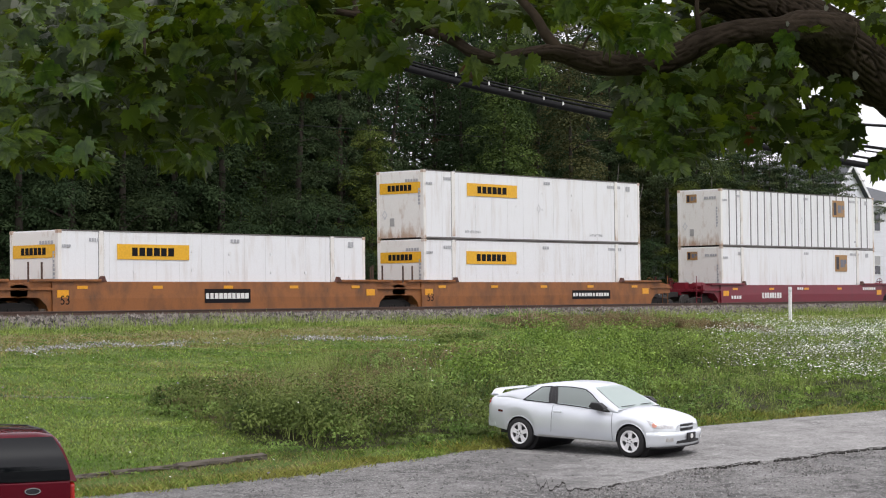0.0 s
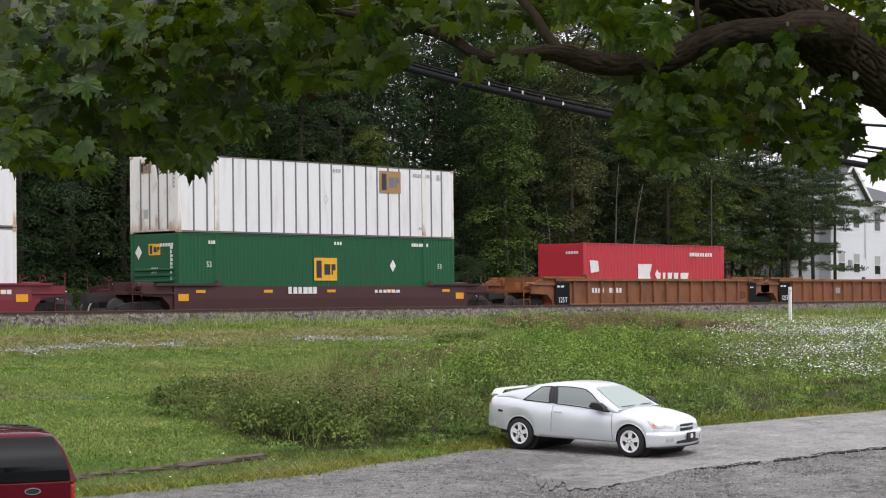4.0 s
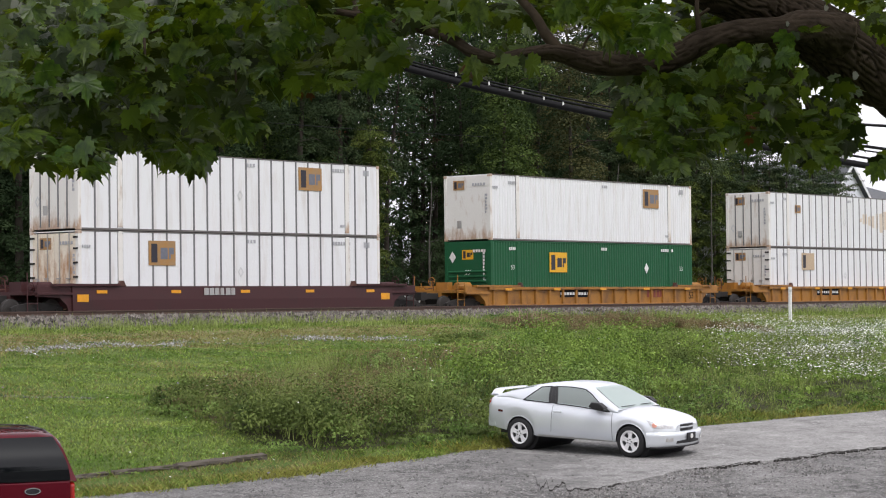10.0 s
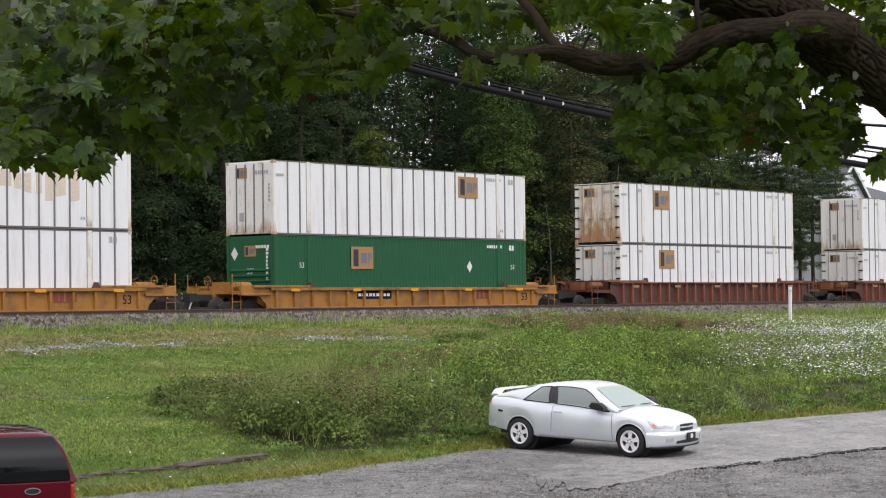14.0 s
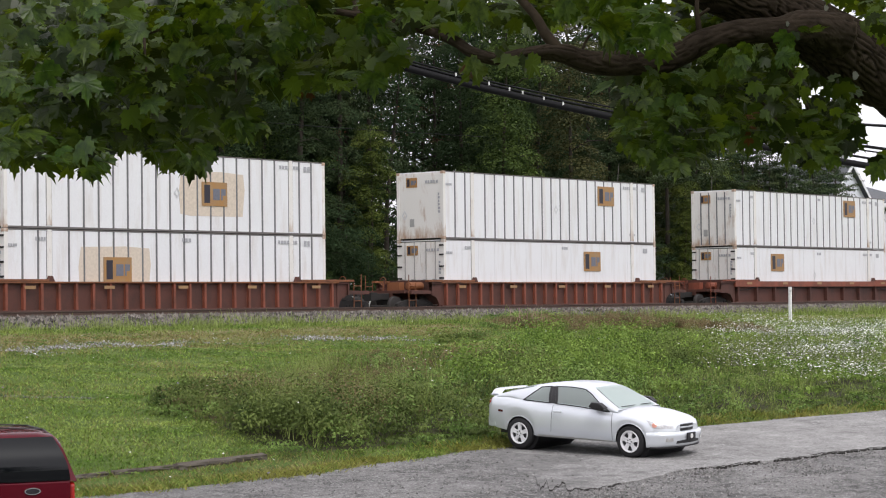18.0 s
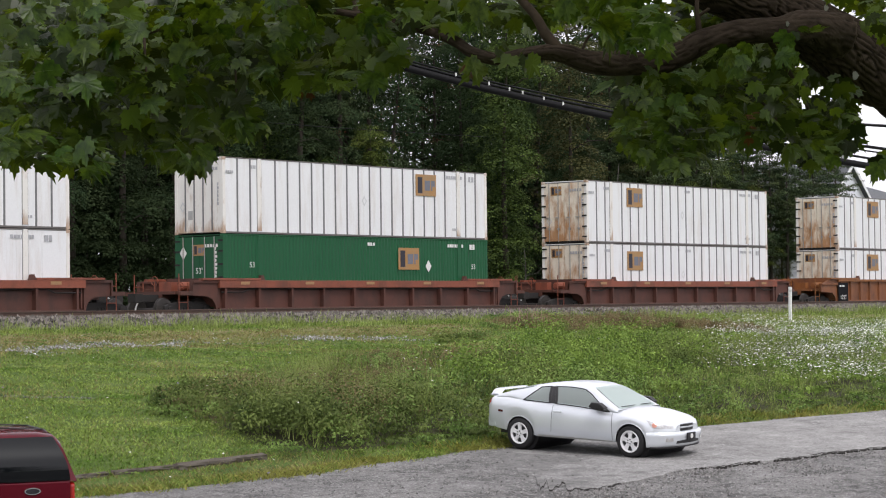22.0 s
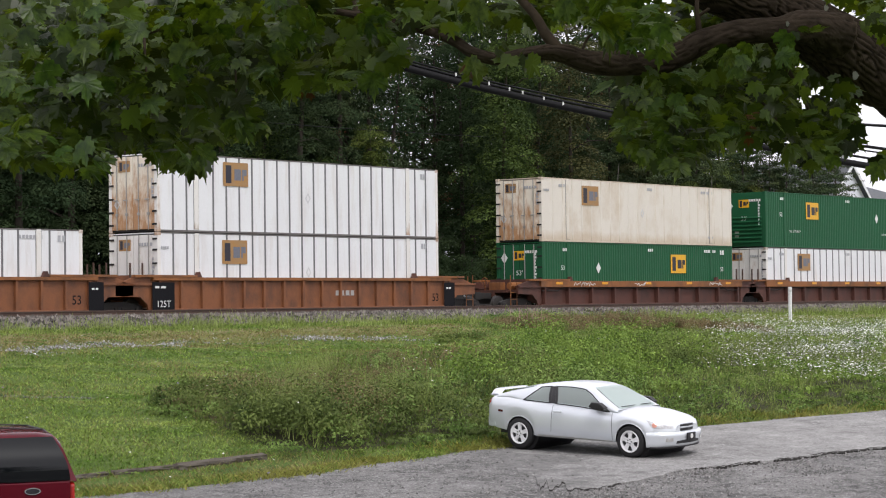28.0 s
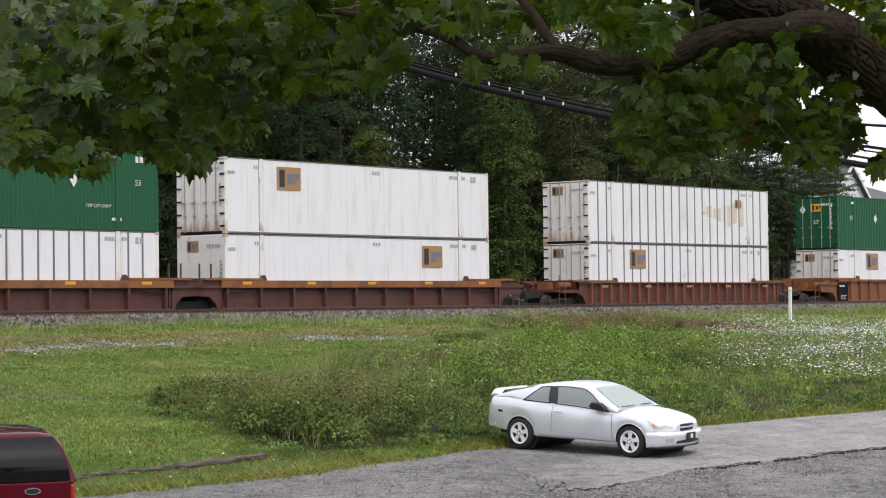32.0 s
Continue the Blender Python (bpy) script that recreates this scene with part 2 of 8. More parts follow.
# ---- ground, lot, ballast, rails ----
def grass_ground():
    m, n, l, b = nodes_of("meadow_soil_and_turf", 0.9, 0, 0.2)
    geo = n.new("ShaderNodeNewGeometry")
    p = geo.outputs["Position"]
    a = noisy(n, l, p, 0.5, 5)
    f = noisy(n, l, p, 9.0, 6, 0.7)
    c = mix(n, l, ramp(n, l, a, 0.35, 0.65), (0.070, 0.122, 0.022), (0.130, 0.170, 0.042))
    c = mix(n, l, ramp(n, l, f, 0.42, 0.8), c, (0.055, 0.080, 0.020))
    q = noisy(n, l, p, 2.6, 5, 0.7)
    c = mix(n, l, ramp(n, l, q, 0.50, 0.66), c, (0.045, 0.078, 0.016))
    d = noisy(n, l, p, 1.7, 4)
    c = mix(n, l, ramp(n, l, d, 0.62, 0.8), c, (0.19, 0.17, 0.075))
    sep = n.new("ShaderNodeSeparateXYZ")
    l.new(p, sep.inputs[0])
    mu = n.new("ShaderNodeMath")
    mu.operation = "MULTIPLY"
    l.new(ramp(n, l, sep.outputs["Y"], 46.2, 47.4), mu.inputs[0])
    l.new(ramp(n, l, sep.outputs["Y"], 50.4, 49.2), mu.inputs[1])
    m2 = n.new("ShaderNodeMath")
    m2.operation = "MULTIPLY"
    l.new(mu.outputs[0], m2.inputs[0])
    l.new(ramp(n, l, d, 0.30, 0.55), m2.inputs[1])
    c = mix(n, l, m2.outputs[0], c, (0.21, 0.185, 0.095))
    # soil colour darkened: shade painted under thick weeds, litter under the wood
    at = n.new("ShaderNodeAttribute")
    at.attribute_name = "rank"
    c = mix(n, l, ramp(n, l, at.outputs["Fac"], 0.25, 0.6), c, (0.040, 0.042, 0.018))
    l.new(c, b.inputs["Base Color"])
    bump(n, l, b, f, 0.7, 0.06)
    return m


def asphalt(name, k, grit=1.0, scuffed=False):
    """Old asphalt: broad wear, blotches where the binder is gone, and stones showing; grit sets how coarse it looks; scuffed wears it through towards its thin end."""
    m, n, l, b = nodes_of(name, 0.92, 0, 0.2)
    geo = n.new("ShaderNodeNewGeometry")
    p = geo.outputs["Position"]
    a = noisy(n, l, p, 0.32, 6, 0.65)
    s = noisy(n, l, p, 1.1, 9, 0.8)
    q = noisy(n, l, p, 5.0, 6, 0.8)
    g = noisy(n, l, p, 22.0, 4, 0.8)

    def tone(v):
        return (v * k, 0.985 * v * k, 0.955 * v * k)

    def some(src, lo, hi, amount):
        f = n.new("ShaderNodeMath")
        f.operation = "MULTIPLY"
        f.inputs[1].default_value = amount
        l.new(ramp(n, l, src, lo, hi), f.inputs[0])
        return f.outputs[0]

    c = mix(n, l, ramp(n, l, a, 0.35, 0.65), tone(0.19), tone(0.27))
    c = mix(n, l, some(s, 0.50, 0.60, min(1.0, 0.75 * grit)), c, tone(0.095))
    c = mix(n, l, some(s, 0.44, 0.34, min(1.0, 0.75 * grit)), c, tone(0.40))
    c = mix(n, l, some(q, 0.54, 0.64, min(1.0, 0.8 * grit)), c, tone(0.10))
    c = mix(n, l, some(q, 0.43, 0.33, min(1.0, 0.8 * grit)), c, tone(0.42))
    c = mix(n, l, some(g, 0.55, 0.66, min(1.0, 0.9 * grit)), c, tone(0.55))
    c = mix(n, l, some(g, 0.44, 0.34, min(1.0, 0.9 * grit)), c, tone(0.05))
    if scuffed:
        dot, ease, add = n.new("ShaderNodeVectorMath"), n.new("ShaderNodeMapRange"), n.new("ShaderNodeMath")
        dot.operation, dot.inputs[1].default_value = "DOT_PRODUCT", (FY, -FX, 0)
        l.new(p, dot.inputs[0])
        for key, v in (("From Min", 0.3), ("From Max", 4.6), ("To Min", 0.20), ("To Max", -0.16)):
            ease.inputs[key].default_value = v
        l.new(dot.outputs["Value"], ease.inputs["Value"])
        add.operation = "ADD"
        l.new(noisy(n, l, p, 0.9, 8, 0.75), add.inputs[0])
        l.new(ease.outputs[0], add.inputs[1])
        c = mix(n, l, some(add.outputs[0], 0.47, 0.56, 0.85), c, mix(n, l, ramp(n, l, q, 0.4, 0.6), tone(0.085), tone(0.17)))
    l.new(c, b.inputs["Base Color"])
    bump(n, l, b, g, 0.9 * grit, 0.03)
    return m


def stones(name, tone=1.0, scale=16.0):
    m, n, l, b = nodes_of(name, 0.9, 0, 0.25)
    geo = n.new("ShaderNodeNewGeometry")
    v = n.new("ShaderNodeTexVoronoi")
    v.inputs["Scale"].default_value = scale
    l.new(geo.outputs["Position"], v.inputs["Vector"])
    bw = n.new("ShaderNodeRGBToBW")
    l.new(v.outputs["Color"], bw.inputs[0])
    c = mix(n, l, bw.outputs[0], (0.10 * tone, 0.095 * tone, 0.09 * tone), (0.22 * tone, 0.21 * tone, 0.20 * tone))
    # gaps between the drawn stones darkened, their shade put into the colour
    c = mix(n, l, ramp(n, l, v.outputs["Distance"], 0.35, 0.7), c, (0.03, 0.028, 0.026))
    l.new(c, b.inputs["Base Color"])
    bump(n, l, b, v.outputs["Distance"], 1.0, 0.05)
    return m


def pebble(name, dark, light):
    """Crushed stone: each stone has its own grey."""
    m, n, l, b = nodes_of(name, 0.9, 0, 0.2)
    geo, tc = n.new("ShaderNodeNewGeometry"), n.new("ShaderNodeTexCoord")
    c = mix(n, l, ramp(n, l, geo.outputs["Random Per Island"], 0.0, 1.0), dark, light)
    f = noisy(n, l, tc.outputs["Object"], 30.0)
    l.new(mix(n, l, ramp(n, l, f, 0.45, 0.75), c, tuple(0.5 * v for v in light)), b.inputs["Base Color"])
    return m


M["turf"], M["asphalt"], M["ballast"] = grass_ground(), asphalt("dark_coarse_asphalt", 0.84, 1.3), stones("grey_crushed_stone", 0.55, 9.0)
M["overlay"] = asphalt("weathered_pale_asphalt", 1.15, 0.78, True)
M["bitumen_shadow"] = plain("bitumen_with_edge_shadow", (0.045, 0.042, 0.038), 0.95, 0, 0.1, 0.7)
M["stone"] = pebble("crushed_limestone", (0.03, 0.027, 0.024), (0.25, 0.225, 0.20))
M["crumb"] = pebble("asphalt_crumbs", (0.06, 0.058, 0.056), (0.36, 0.352, 0.34))
M["pale_stone"] = pebble("pale_crushed_stone", (0.10, 0.098, 0.095), (0.52, 0.515, 0.51))


def spread(a, b, step, far):
    inner = list(np.arange(a, b + 1e-6, step))
    out, k, s = [], 0.0, step
    while k < far:
        s *= 1.6
        k += s
        out.append(k)
    return [a - v for v in reversed(out)] + inner + [b + v for v in out]


GROUND = []


def build_ground():
    xs, ys = spread(8, 150, 0.7, 3500), spread(12, 74, 0.6, 3500)
    rows = [[(x, y, ground_z(x, y)) for x in xs] for y in ys]
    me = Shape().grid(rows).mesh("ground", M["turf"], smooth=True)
    GROUND.append(me)
    tagged(new("ground", me), "grassy hillside below a railway embankment", "ground", kind="structure")
    offs = [0, 0.15, 0.4, 0.8, 1.4, 2.2, 3.2, 4.5, 6, 8, 10, 12.5, 15, 18, 22, 26]
    rows = []
    for x in np.arange(-30, 200, 0.45):
        y = (44 - 0.2328 * x) / 1.2982
        for _ in range(4):
            y -= lot_edge(x, y) * 1.0
        y += 0.10 * noise.noise((x * 2.1, 0.3, 0.9)) + 0.05 * noise.noise((x * 5.1, 4.3, 0.9))
        rows.append([(x, y - o, ground_z(x, y - o) + (-0.03 if o == 0 else 0.022)) for o in offs])
    tagged(new("pavement", Shape().grid(rows).mesh("pavement", M["asphalt"], smooth=True)), "weathered cracked grey asphalt parking lot", "parking lot", kind="structure")
    # the upper course of asphalt ends in a ragged broken edge
    rows = []
    bearings = np.arange(14, 330, 0.8)
    for a in bearings:
        d0 = float(np.interp(a, [14, 30, 70, 80, 98, 117, 138, 175, 206, 330], [38.2, 37.6, 37.8, 38.6, 39.4, 40.6, 41.4, 43.0, 44.4, 50.0]))
        d0 += 0.20 * noise.noise((a * 0.05, 0.2, 0.4)) + 0.16 * noise.noise((a * 0.21, 3.2, 0.4)) + 0.09 * noise.noise((a * 0.7, 3.9, 0.4))
        d1 = d0 + 1.0
        for _ in range(6):
            d1 -= (lot_edge(*bearing(a, d1)) + 0.35) / max(0.35, abs(lot_edge(*bearing(a, d1 + 0.5)) - lot_edge(*bearing(a, d1 - 0.5))))
        d1 = max(d1, d0 + 0.2)
        # the layer thins out raggedly towards its end
        here = clampf(smooth((a - 6) / 46) + smooth((62 - a) / 12) * (0.42 * noise.noise((a * 0.31, 8.0, 0.4)) + 0.28 * noise.noise((a * 0.9, 8.6, 0.4))), 0.03, 1.0)
        d0 = d1 - (d1 - d0) * here
        row = []
        for i, u in enumerate((0, 0.0, 0.02, 0.06, 0.12, 0.2, 0.3, 0.4, 0.5, 0.6, 0.7, 0.8, 0.9, 0.97, 1.0)):
            x, y = bearing(a, d0 + (d1 - d0) * u)
            row.append((x, y, ground_z(x, y) + (0.0 if i == 0 or u == 1 else 0.025 + 0.037 * smooth((a - 50) / 70))))
        rows.append(row)
    top = tagged(new("pavement", Shape().grid(rows).mesh("pavement", M["overlay"], smooth=35)), "paler upper asphalt layer with a broken ragged edge", "asphalt", kind="structure")
    # dark strip along that layer's raw edge, its undercut's shadow put into the colour
    rim = []
    for a in np.arange(36, 330, 0.7):
        d0 = float(np.interp(a, bearings, [Vector((r[0][0], r[0][1], 0)).dot(Vector((FX, FY, 0))) for r in rows]))
        here = max(smooth((a - 112) / 22), 0.5 * smooth((a - 40) / 6) * smooth((84 - a) / 5)) * smooth((noise.noise((a * 0.11, 6.0, 12.0)) + 0.42) / 0.35)
        drop = 0.07 * (1 - smooth(here / 0.12))
        wide = 0.02 + 0.3 * max(0.0, noise.noise((a * 0.09, 1.0, 8.0)) - 0.15) + 0.09 * here * (0.6 + 0.9 * abs(noise.noise((a * 0.25, 9.0, 3.0))))
        jag = 0.26 * noise.noise((a * 0.3, 5.0, 2.0)) + 0.12 * noise.noise((a * 1.7, 7.0, 2.0))
        near, far = bearing(a, d0 - 0.03 + jag), bearing(a, d0 + wide + 0.7 * jag)
        rim.append([(near[0], near[1], ground_z(*near) + 0.015 - drop), (near[0], near[1], ground_z(*near) + 0.024 + 0.018 * here - drop), (far[0], far[1], ground_z(*far) - drop + 0.030 + 0.026 * smooth((a - 50) / 70) + 0.016 * here), (far[0], far[1], ground_z(*far) + 0.03 - drop)])
    part("broken_edge", Shape().grid(rim).mesh("broken_edge", M["bitumen_shadow"]), top, None, "crumbling asphalt edge, darkened to carry its shadow")


def along(x, y, h):
    """A place on the line: metres along it, out to the side, and above the rail."""
    c, s = math.cos(GRADE), math.sin(GRADE)
    return (x * c - h * s, y, x * s + h * c)


def strip(name, prof, x0, x1, mat, label, category, step=40.0, kind="structure"):
    """A cross-section (side, height) drawn along the line."""
    rows = [[along(x, D + p, h) for p, h in prof] for x in np.arange(x0, x1 + step, step)]
    return tagged(new(name, Shape().grid(rows, close=True).mesh(name, mat)), label, category, kind=kind)


build_ground()
NEAR_RAIL = 0.42      # the empty near track lies a little higher
strip("ballast", [(-7.0, -0.35), (-6.5, -0.12), (-5.3, 0.20), (-0.75, 0.20), (-0.2, -0.2), (3.4, -0.2), (5.2, -0.8), (5.2, -1.4), (-7.0, -1.4)], -160, 760, M["ballast"], "grey crushed stone ballast under the rails", "ballast")


def rail_prof(c, top):
    return [(c - 0.075, top - 0.17), (c - 0.075, top - 0.155), (c - 0.012, top - 0.13), (c - 0.01, top - 0.045), (c - 0.037, top - 0.035), (c - 0.037, top - 0.004), (c - 0.03, top),
            (c + 0.03, top), (c + 0.037, top - 0.004), (c + 0.037, top - 0.035), (c + 0.01, top - 0.045), (c + 0.012, top - 0.13), (c + 0.075, top - 0.155), (c + 0.075, top - 0.17)]


for c, top in ((-3.52, NEAR_RAIL), (-2.08, NEAR_RAIL), (0.575, 0.0), (2.015, 0.0)):
    tagged(strip("rail", rail_prof(c, top), -160, 760, M["rail"], "rusty steel running rail spiked to timber ties", "rail", 20.0), group="rails of the two tracks", kind="structure")

M["tie"] = paint("weathered_tie_timber", (0.085, 0.065, 0.05), (0.04, 0.03, 0.025), 0.6, 0.9, (0.5, 3, 3), 4.0)


def build_ties():
    for c, top in ((-2.8, 0.25), (1.295, -0.17)):
        sh = Shape()
        for i in range(300):
            x = 10 + i * 0.5
            v = [along(x + dx, D + c + dy, top + dz) for dx in (-0.11, 0.11) for dy in (-1.3, 1.3) for dz in (-0.16, 0)]
            sh.add(v, [(0, 1, 3, 2), (4, 6, 7, 5), (0, 4, 5, 1), (2, 3, 7, 6), (0, 2, 6, 4), (1, 5, 7, 3)])
        tagged(new("railway_ties", sh.mesh("railway_ties", M["tie"])), "row of weathered timber ties bedded in ballast", "tie", kind="stuff")


build_ties()

# ---- the train ----
# seconds and metres run, as the train slows a little
def run_at(t):
    return 15.3724 * t - 0.007367 * t * t - 0.5927 * clampf((t - 28.5) / 0.5, 0, 1)


RUN = [(t, run_at(t)) for t in (0, 2, 4, 6, 8, 10, 12, 14, 16, 18, 20, 22, 24, 26, 27, 28, 28.5, 29, 29.5, 30, 31, 32)]
MOVERS = []


def train_pose(s, z=0.0):
    return Matrix.Translation(along(s, D + 1.295, z)) @ pose(0, 0, 0, 0, -math.degrees(GRADE), 0)


def roll_along(ob, s, z=0.0):
    ob.matrix_basis = train_pose(s, z)
    MOVERS.append((ob, s, z))


WB = 2.591
HB = 2.896


def box_side(L, W, H, style):
    """One long wall of a box, outer face towards -y at y = 0."""
    sh = Shape()
    if style in ("corr", "fine"):
        p, dpt = (0.28, 0.036) if style == "corr" else (0.19, 0.022)
        xs, ys = [0.0], [0.0]
        x = 0.10
        while x < L - p:
            for dx, y in ((0, 0), (0.3 * p, dpt), (0.5 * p, dpt), (0.8 * p, 0)):
                xs.append(x + dx)
                ys.append(y)
            x += p
        xs.append(L)
        ys.append(0)
        n = len(xs)
        v = [(x, y, z) for z in (0.0, H) for x, y in zip(xs, ys)]
        sh.add(v, [(i, i + 1, i + 1 + n, i + n) for i in range(n - 1)])
    else:
        sh.box(0, L, 0, 0.04, 0, H)
    return sh


def freight_box(kind, s0, tier, logo=None, door="door", label="", L=16.154, base=None):
    """A freight container in parts; s0 is where its near left corner runs, at the clip's start."""
    base = (0.365, 3.275)[tier] if base is None else base
    H = HB if L > 13 or kind != "oocl" else 2.591
    body = {"rib": "white", "smooth": "white", "fluted": "white", "worn": "worn", "cream": "cream", "green": "green", "red": "red", "oocl": "oocl"}[kind]
    style = {"rib": "flat", "smooth": "flat", "fluted": "fine", "worn": "flat", "cream": "flat", "green": "fine", "red": "corr", "oocl": "fine"}[kind]
    if kind == "worn":
        body = "white"
    box = thing("container", Matrix(), label, "container", "containers on the train")
    roll_along(box, s0 + L / 2, base)
    x0, x1, y0, y1 = -L / 2, L / 2, -WB / 2, WB / 2
    mb = M[body]
    k = (kind, L, H)
    part("side_wall", shared(("side", style, body, L, H), lambda: box_side(L - 0.2, WB, H - 0.115, style).mesh("side_wall", mb)), box, (x0 + 0.1, y0 + 0.012, 0.07))
    part("side_wall", STORE[("side", style, body, L, H)], box, pose(x1 - 0.1, y1 - 0.012, 0.07, 0, 0, 180))
    part("roof", shared(("roof", body, L, H), lambda: Shape().box(x0 + 0.05, x1 - 0.05, y0 + 0.05, y1 - 0.05, -0.05, -0.012).mesh("roof", mb)), box, (0, 0, H))
    part("floor", shared(("floor", L), lambda: Shape().box(x0 + 0.05, x1 - 0.05, y0 + 0.05, y1 - 0.05, 0.03, 0.13).mesh("floor", M["under"])), box)
    # dark rails on white boxes; the colour also holds the shadow between tiers
    edge = M["railing"] if kind in ("rib", "smooth", "fluted", "worn") else mb
    for yy in (y0 + 0.045, y1 - 0.045):
        part("top_rail", shared(("top", edge.name, L), lambda: Shape().box(x0 + 0.1, x1 - 0.1, -0.045, 0.045, -0.05, -0.004).mesh("top_rail", edge, 0.008)), box, (0, yy, H))
        part("bottom_rail", shared(("bot", edge.name, L), lambda: Shape().box(x0 + 0.1, x1 - 0.1, -0.045, 0.045, 0.004, 0.075).mesh("bottom_rail", edge, 0.008)), box, (0, yy, 0))
    postm = M["worn"] if kind in ("rib", "smooth", "fluted", "worn") else mb
    for xx in (x0 + 0.075, x1 - 0.075):
        for yy in (y0 + 0.075, y1 - 0.075):
            part("corner_post", shared(("post", postm.name, H), lambda: Shape().box(-0.075, 0.075, -0.075, 0.075, 0.11, H - 0.11).mesh("corner_post", postm, 0.01)), box, (xx, yy, 0))
            for zz in (0.06, H - 0.06):
                part("corner_casting", shared(("cast", postm.name), lambda: Shape().box(-0.088, 0.088, -0.082, 0.082, -0.06, 0.06).mesh("corner_casting", postm, 0.012)), box, (xx, yy, zz))
    if L > 13:
        if kind not in ("green",):
            for xx in (-6.096, 6.096):
                part("post_seam", shared(("pseam", H), lambda: Shape().box(-0.135, -0.113, -0.003, 0.02, 0.09, H - 0.06).box(0.113, 0.135, -0.003, 0.02, 0.09, H - 0.06).mesh("post_seam", M["seam"])), box, (xx, y0 + 0.010, 0))
        for xx in (-6.096, 6.096):
            for yy in (y0 + 0.03, y1 - 0.03):
                part("lift_post", shared(("lift", postm.name, H), lambda: Shape().box(-0.11, 0.11, -0.045, 0.045, 0.12, H - 0.11).box(-0.09, 0.09, -0.052, 0.05, H - 0.16, H - 0.02).mesh("lift_post", postm, 0.008)), box, (xx, yy, 0))
    if kind in ("rib", "worn"):
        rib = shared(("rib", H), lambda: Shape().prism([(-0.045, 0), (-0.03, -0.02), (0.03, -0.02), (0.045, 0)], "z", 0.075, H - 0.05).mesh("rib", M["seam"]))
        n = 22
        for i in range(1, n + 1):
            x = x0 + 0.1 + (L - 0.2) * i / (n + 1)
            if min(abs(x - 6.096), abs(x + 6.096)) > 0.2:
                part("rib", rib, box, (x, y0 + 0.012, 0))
    elif kind == "cream":
        rib = shared(("creamrib", H), lambda: Shape().prism([(-0.05, 0), (-0.03, -0.022), (0.03, -0.022), (0.05, 0)], "z", 0.075, H - 0.05).mesh("rib", mb))
        for i in range(1, 21):
            x = x0 + 0.1 + (L - 0.2) * i / 21
            if min(abs(x - 6.096), abs(x + 6.096)) > 0.2:
                part("rib", rib, box, (x, y0 + 0.012, 0))
    elif kind == "smooth":
        rib = shared(("seam", H), lambda: Shape().box(-0.008, 0.008, -0.004, 0.01, 0.075, H - 0.05).mesh("panel_seam", M["soft_seam"]))
        for i in range(1, 14):
            x = x0 + 0.1 + (L - 0.2) * i / 14
            if min(abs(x - 6.096), abs(x + 6.096)) > 0.2:
                part("panel_seam", rib, box, (x, y0 + 0.012, 0))
    # the far end, and the near end with its door gear or ribs
    endm = ("rusty" if "rust" in label and door == "door" else "worn") if kind in ("rib", "worn", "smooth", "fluted", "cream") else body
    part("end_wall", shared(("end", body, H), lambda: Shape().box(-0.05, 0, y0 + 0.1, y1 - 0.1, 0.05, H - 0.03).mesh("end_wall", mb)), box, (x1 - 0.02, 0, 0))
    if door == "door":
        for sgn in (-1, 1):
            leaf = part("door", shared(("door", endm, H), lambda: Shape().box(-0.045, 0, -0.59, 0.59, 0.10, H - 0.10).mesh("door", M[endm], 0.01)), box, (x0 + 0.055, sgn * 0.6, 0))
            for dy in (-0.28, 0.24):
                part("lock_rod", shared(("rod", H), lambda: Shape().tube([(0, 0, 0.08), (0, 0, H - 0.08)], 0.022, 6).box(-0.03, 0.03, -0.05, 0.05, 0.62, 0.72).box(-0.03, 0.03, -0.04, 0.16, 1.18, 1.22).mesh("lock_rod", M["bare"])), leaf, (-0.075, dy * sgn, 0))
            for h in (0.28, 0.75, 1.25, 1.75, 2.25, 2.65):
                part("hinge", shared(("hinge",), lambda: Shape().box(-0.03, 0.01, -0.12, 0.12, -0.035, 0.035).mesh("hinge", M["under"])), leaf, (-0.05, sgn * 0.56, h))
    else:
        part("end_wall", shared(("front", endm, H), lambda: Shape().box(-0.045, 0, y0 + 0.1, y1 - 0.1, 0.05, H - 0.05).mesh("end_wall", M[endm], 0.01)), box, (x0 + 0.06, 0, 0))
        if kind in ("rib", "worn") and "with a faded orange" not in label:
            for i in range(1, 5):
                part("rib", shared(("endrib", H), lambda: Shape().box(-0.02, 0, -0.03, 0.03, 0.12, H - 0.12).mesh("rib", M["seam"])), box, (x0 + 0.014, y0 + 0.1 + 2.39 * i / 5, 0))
        part("end_panel", shared(("vent",), lambda: Shape().box(-0.012, 0, -0.12, 0.12, 0, 0.34).box(-0.02, 0, -0.07, 0.07, 0.06, 0.28).mesh("end_panel", M["edge"])), box, (x0 + 0.012, 0.45, 0.55))
    face = pose(0, y0 - 0.012, 0, 90, 0, 0)
    mark(box, kind, logo, x0, y0, H, L, door)
    return box


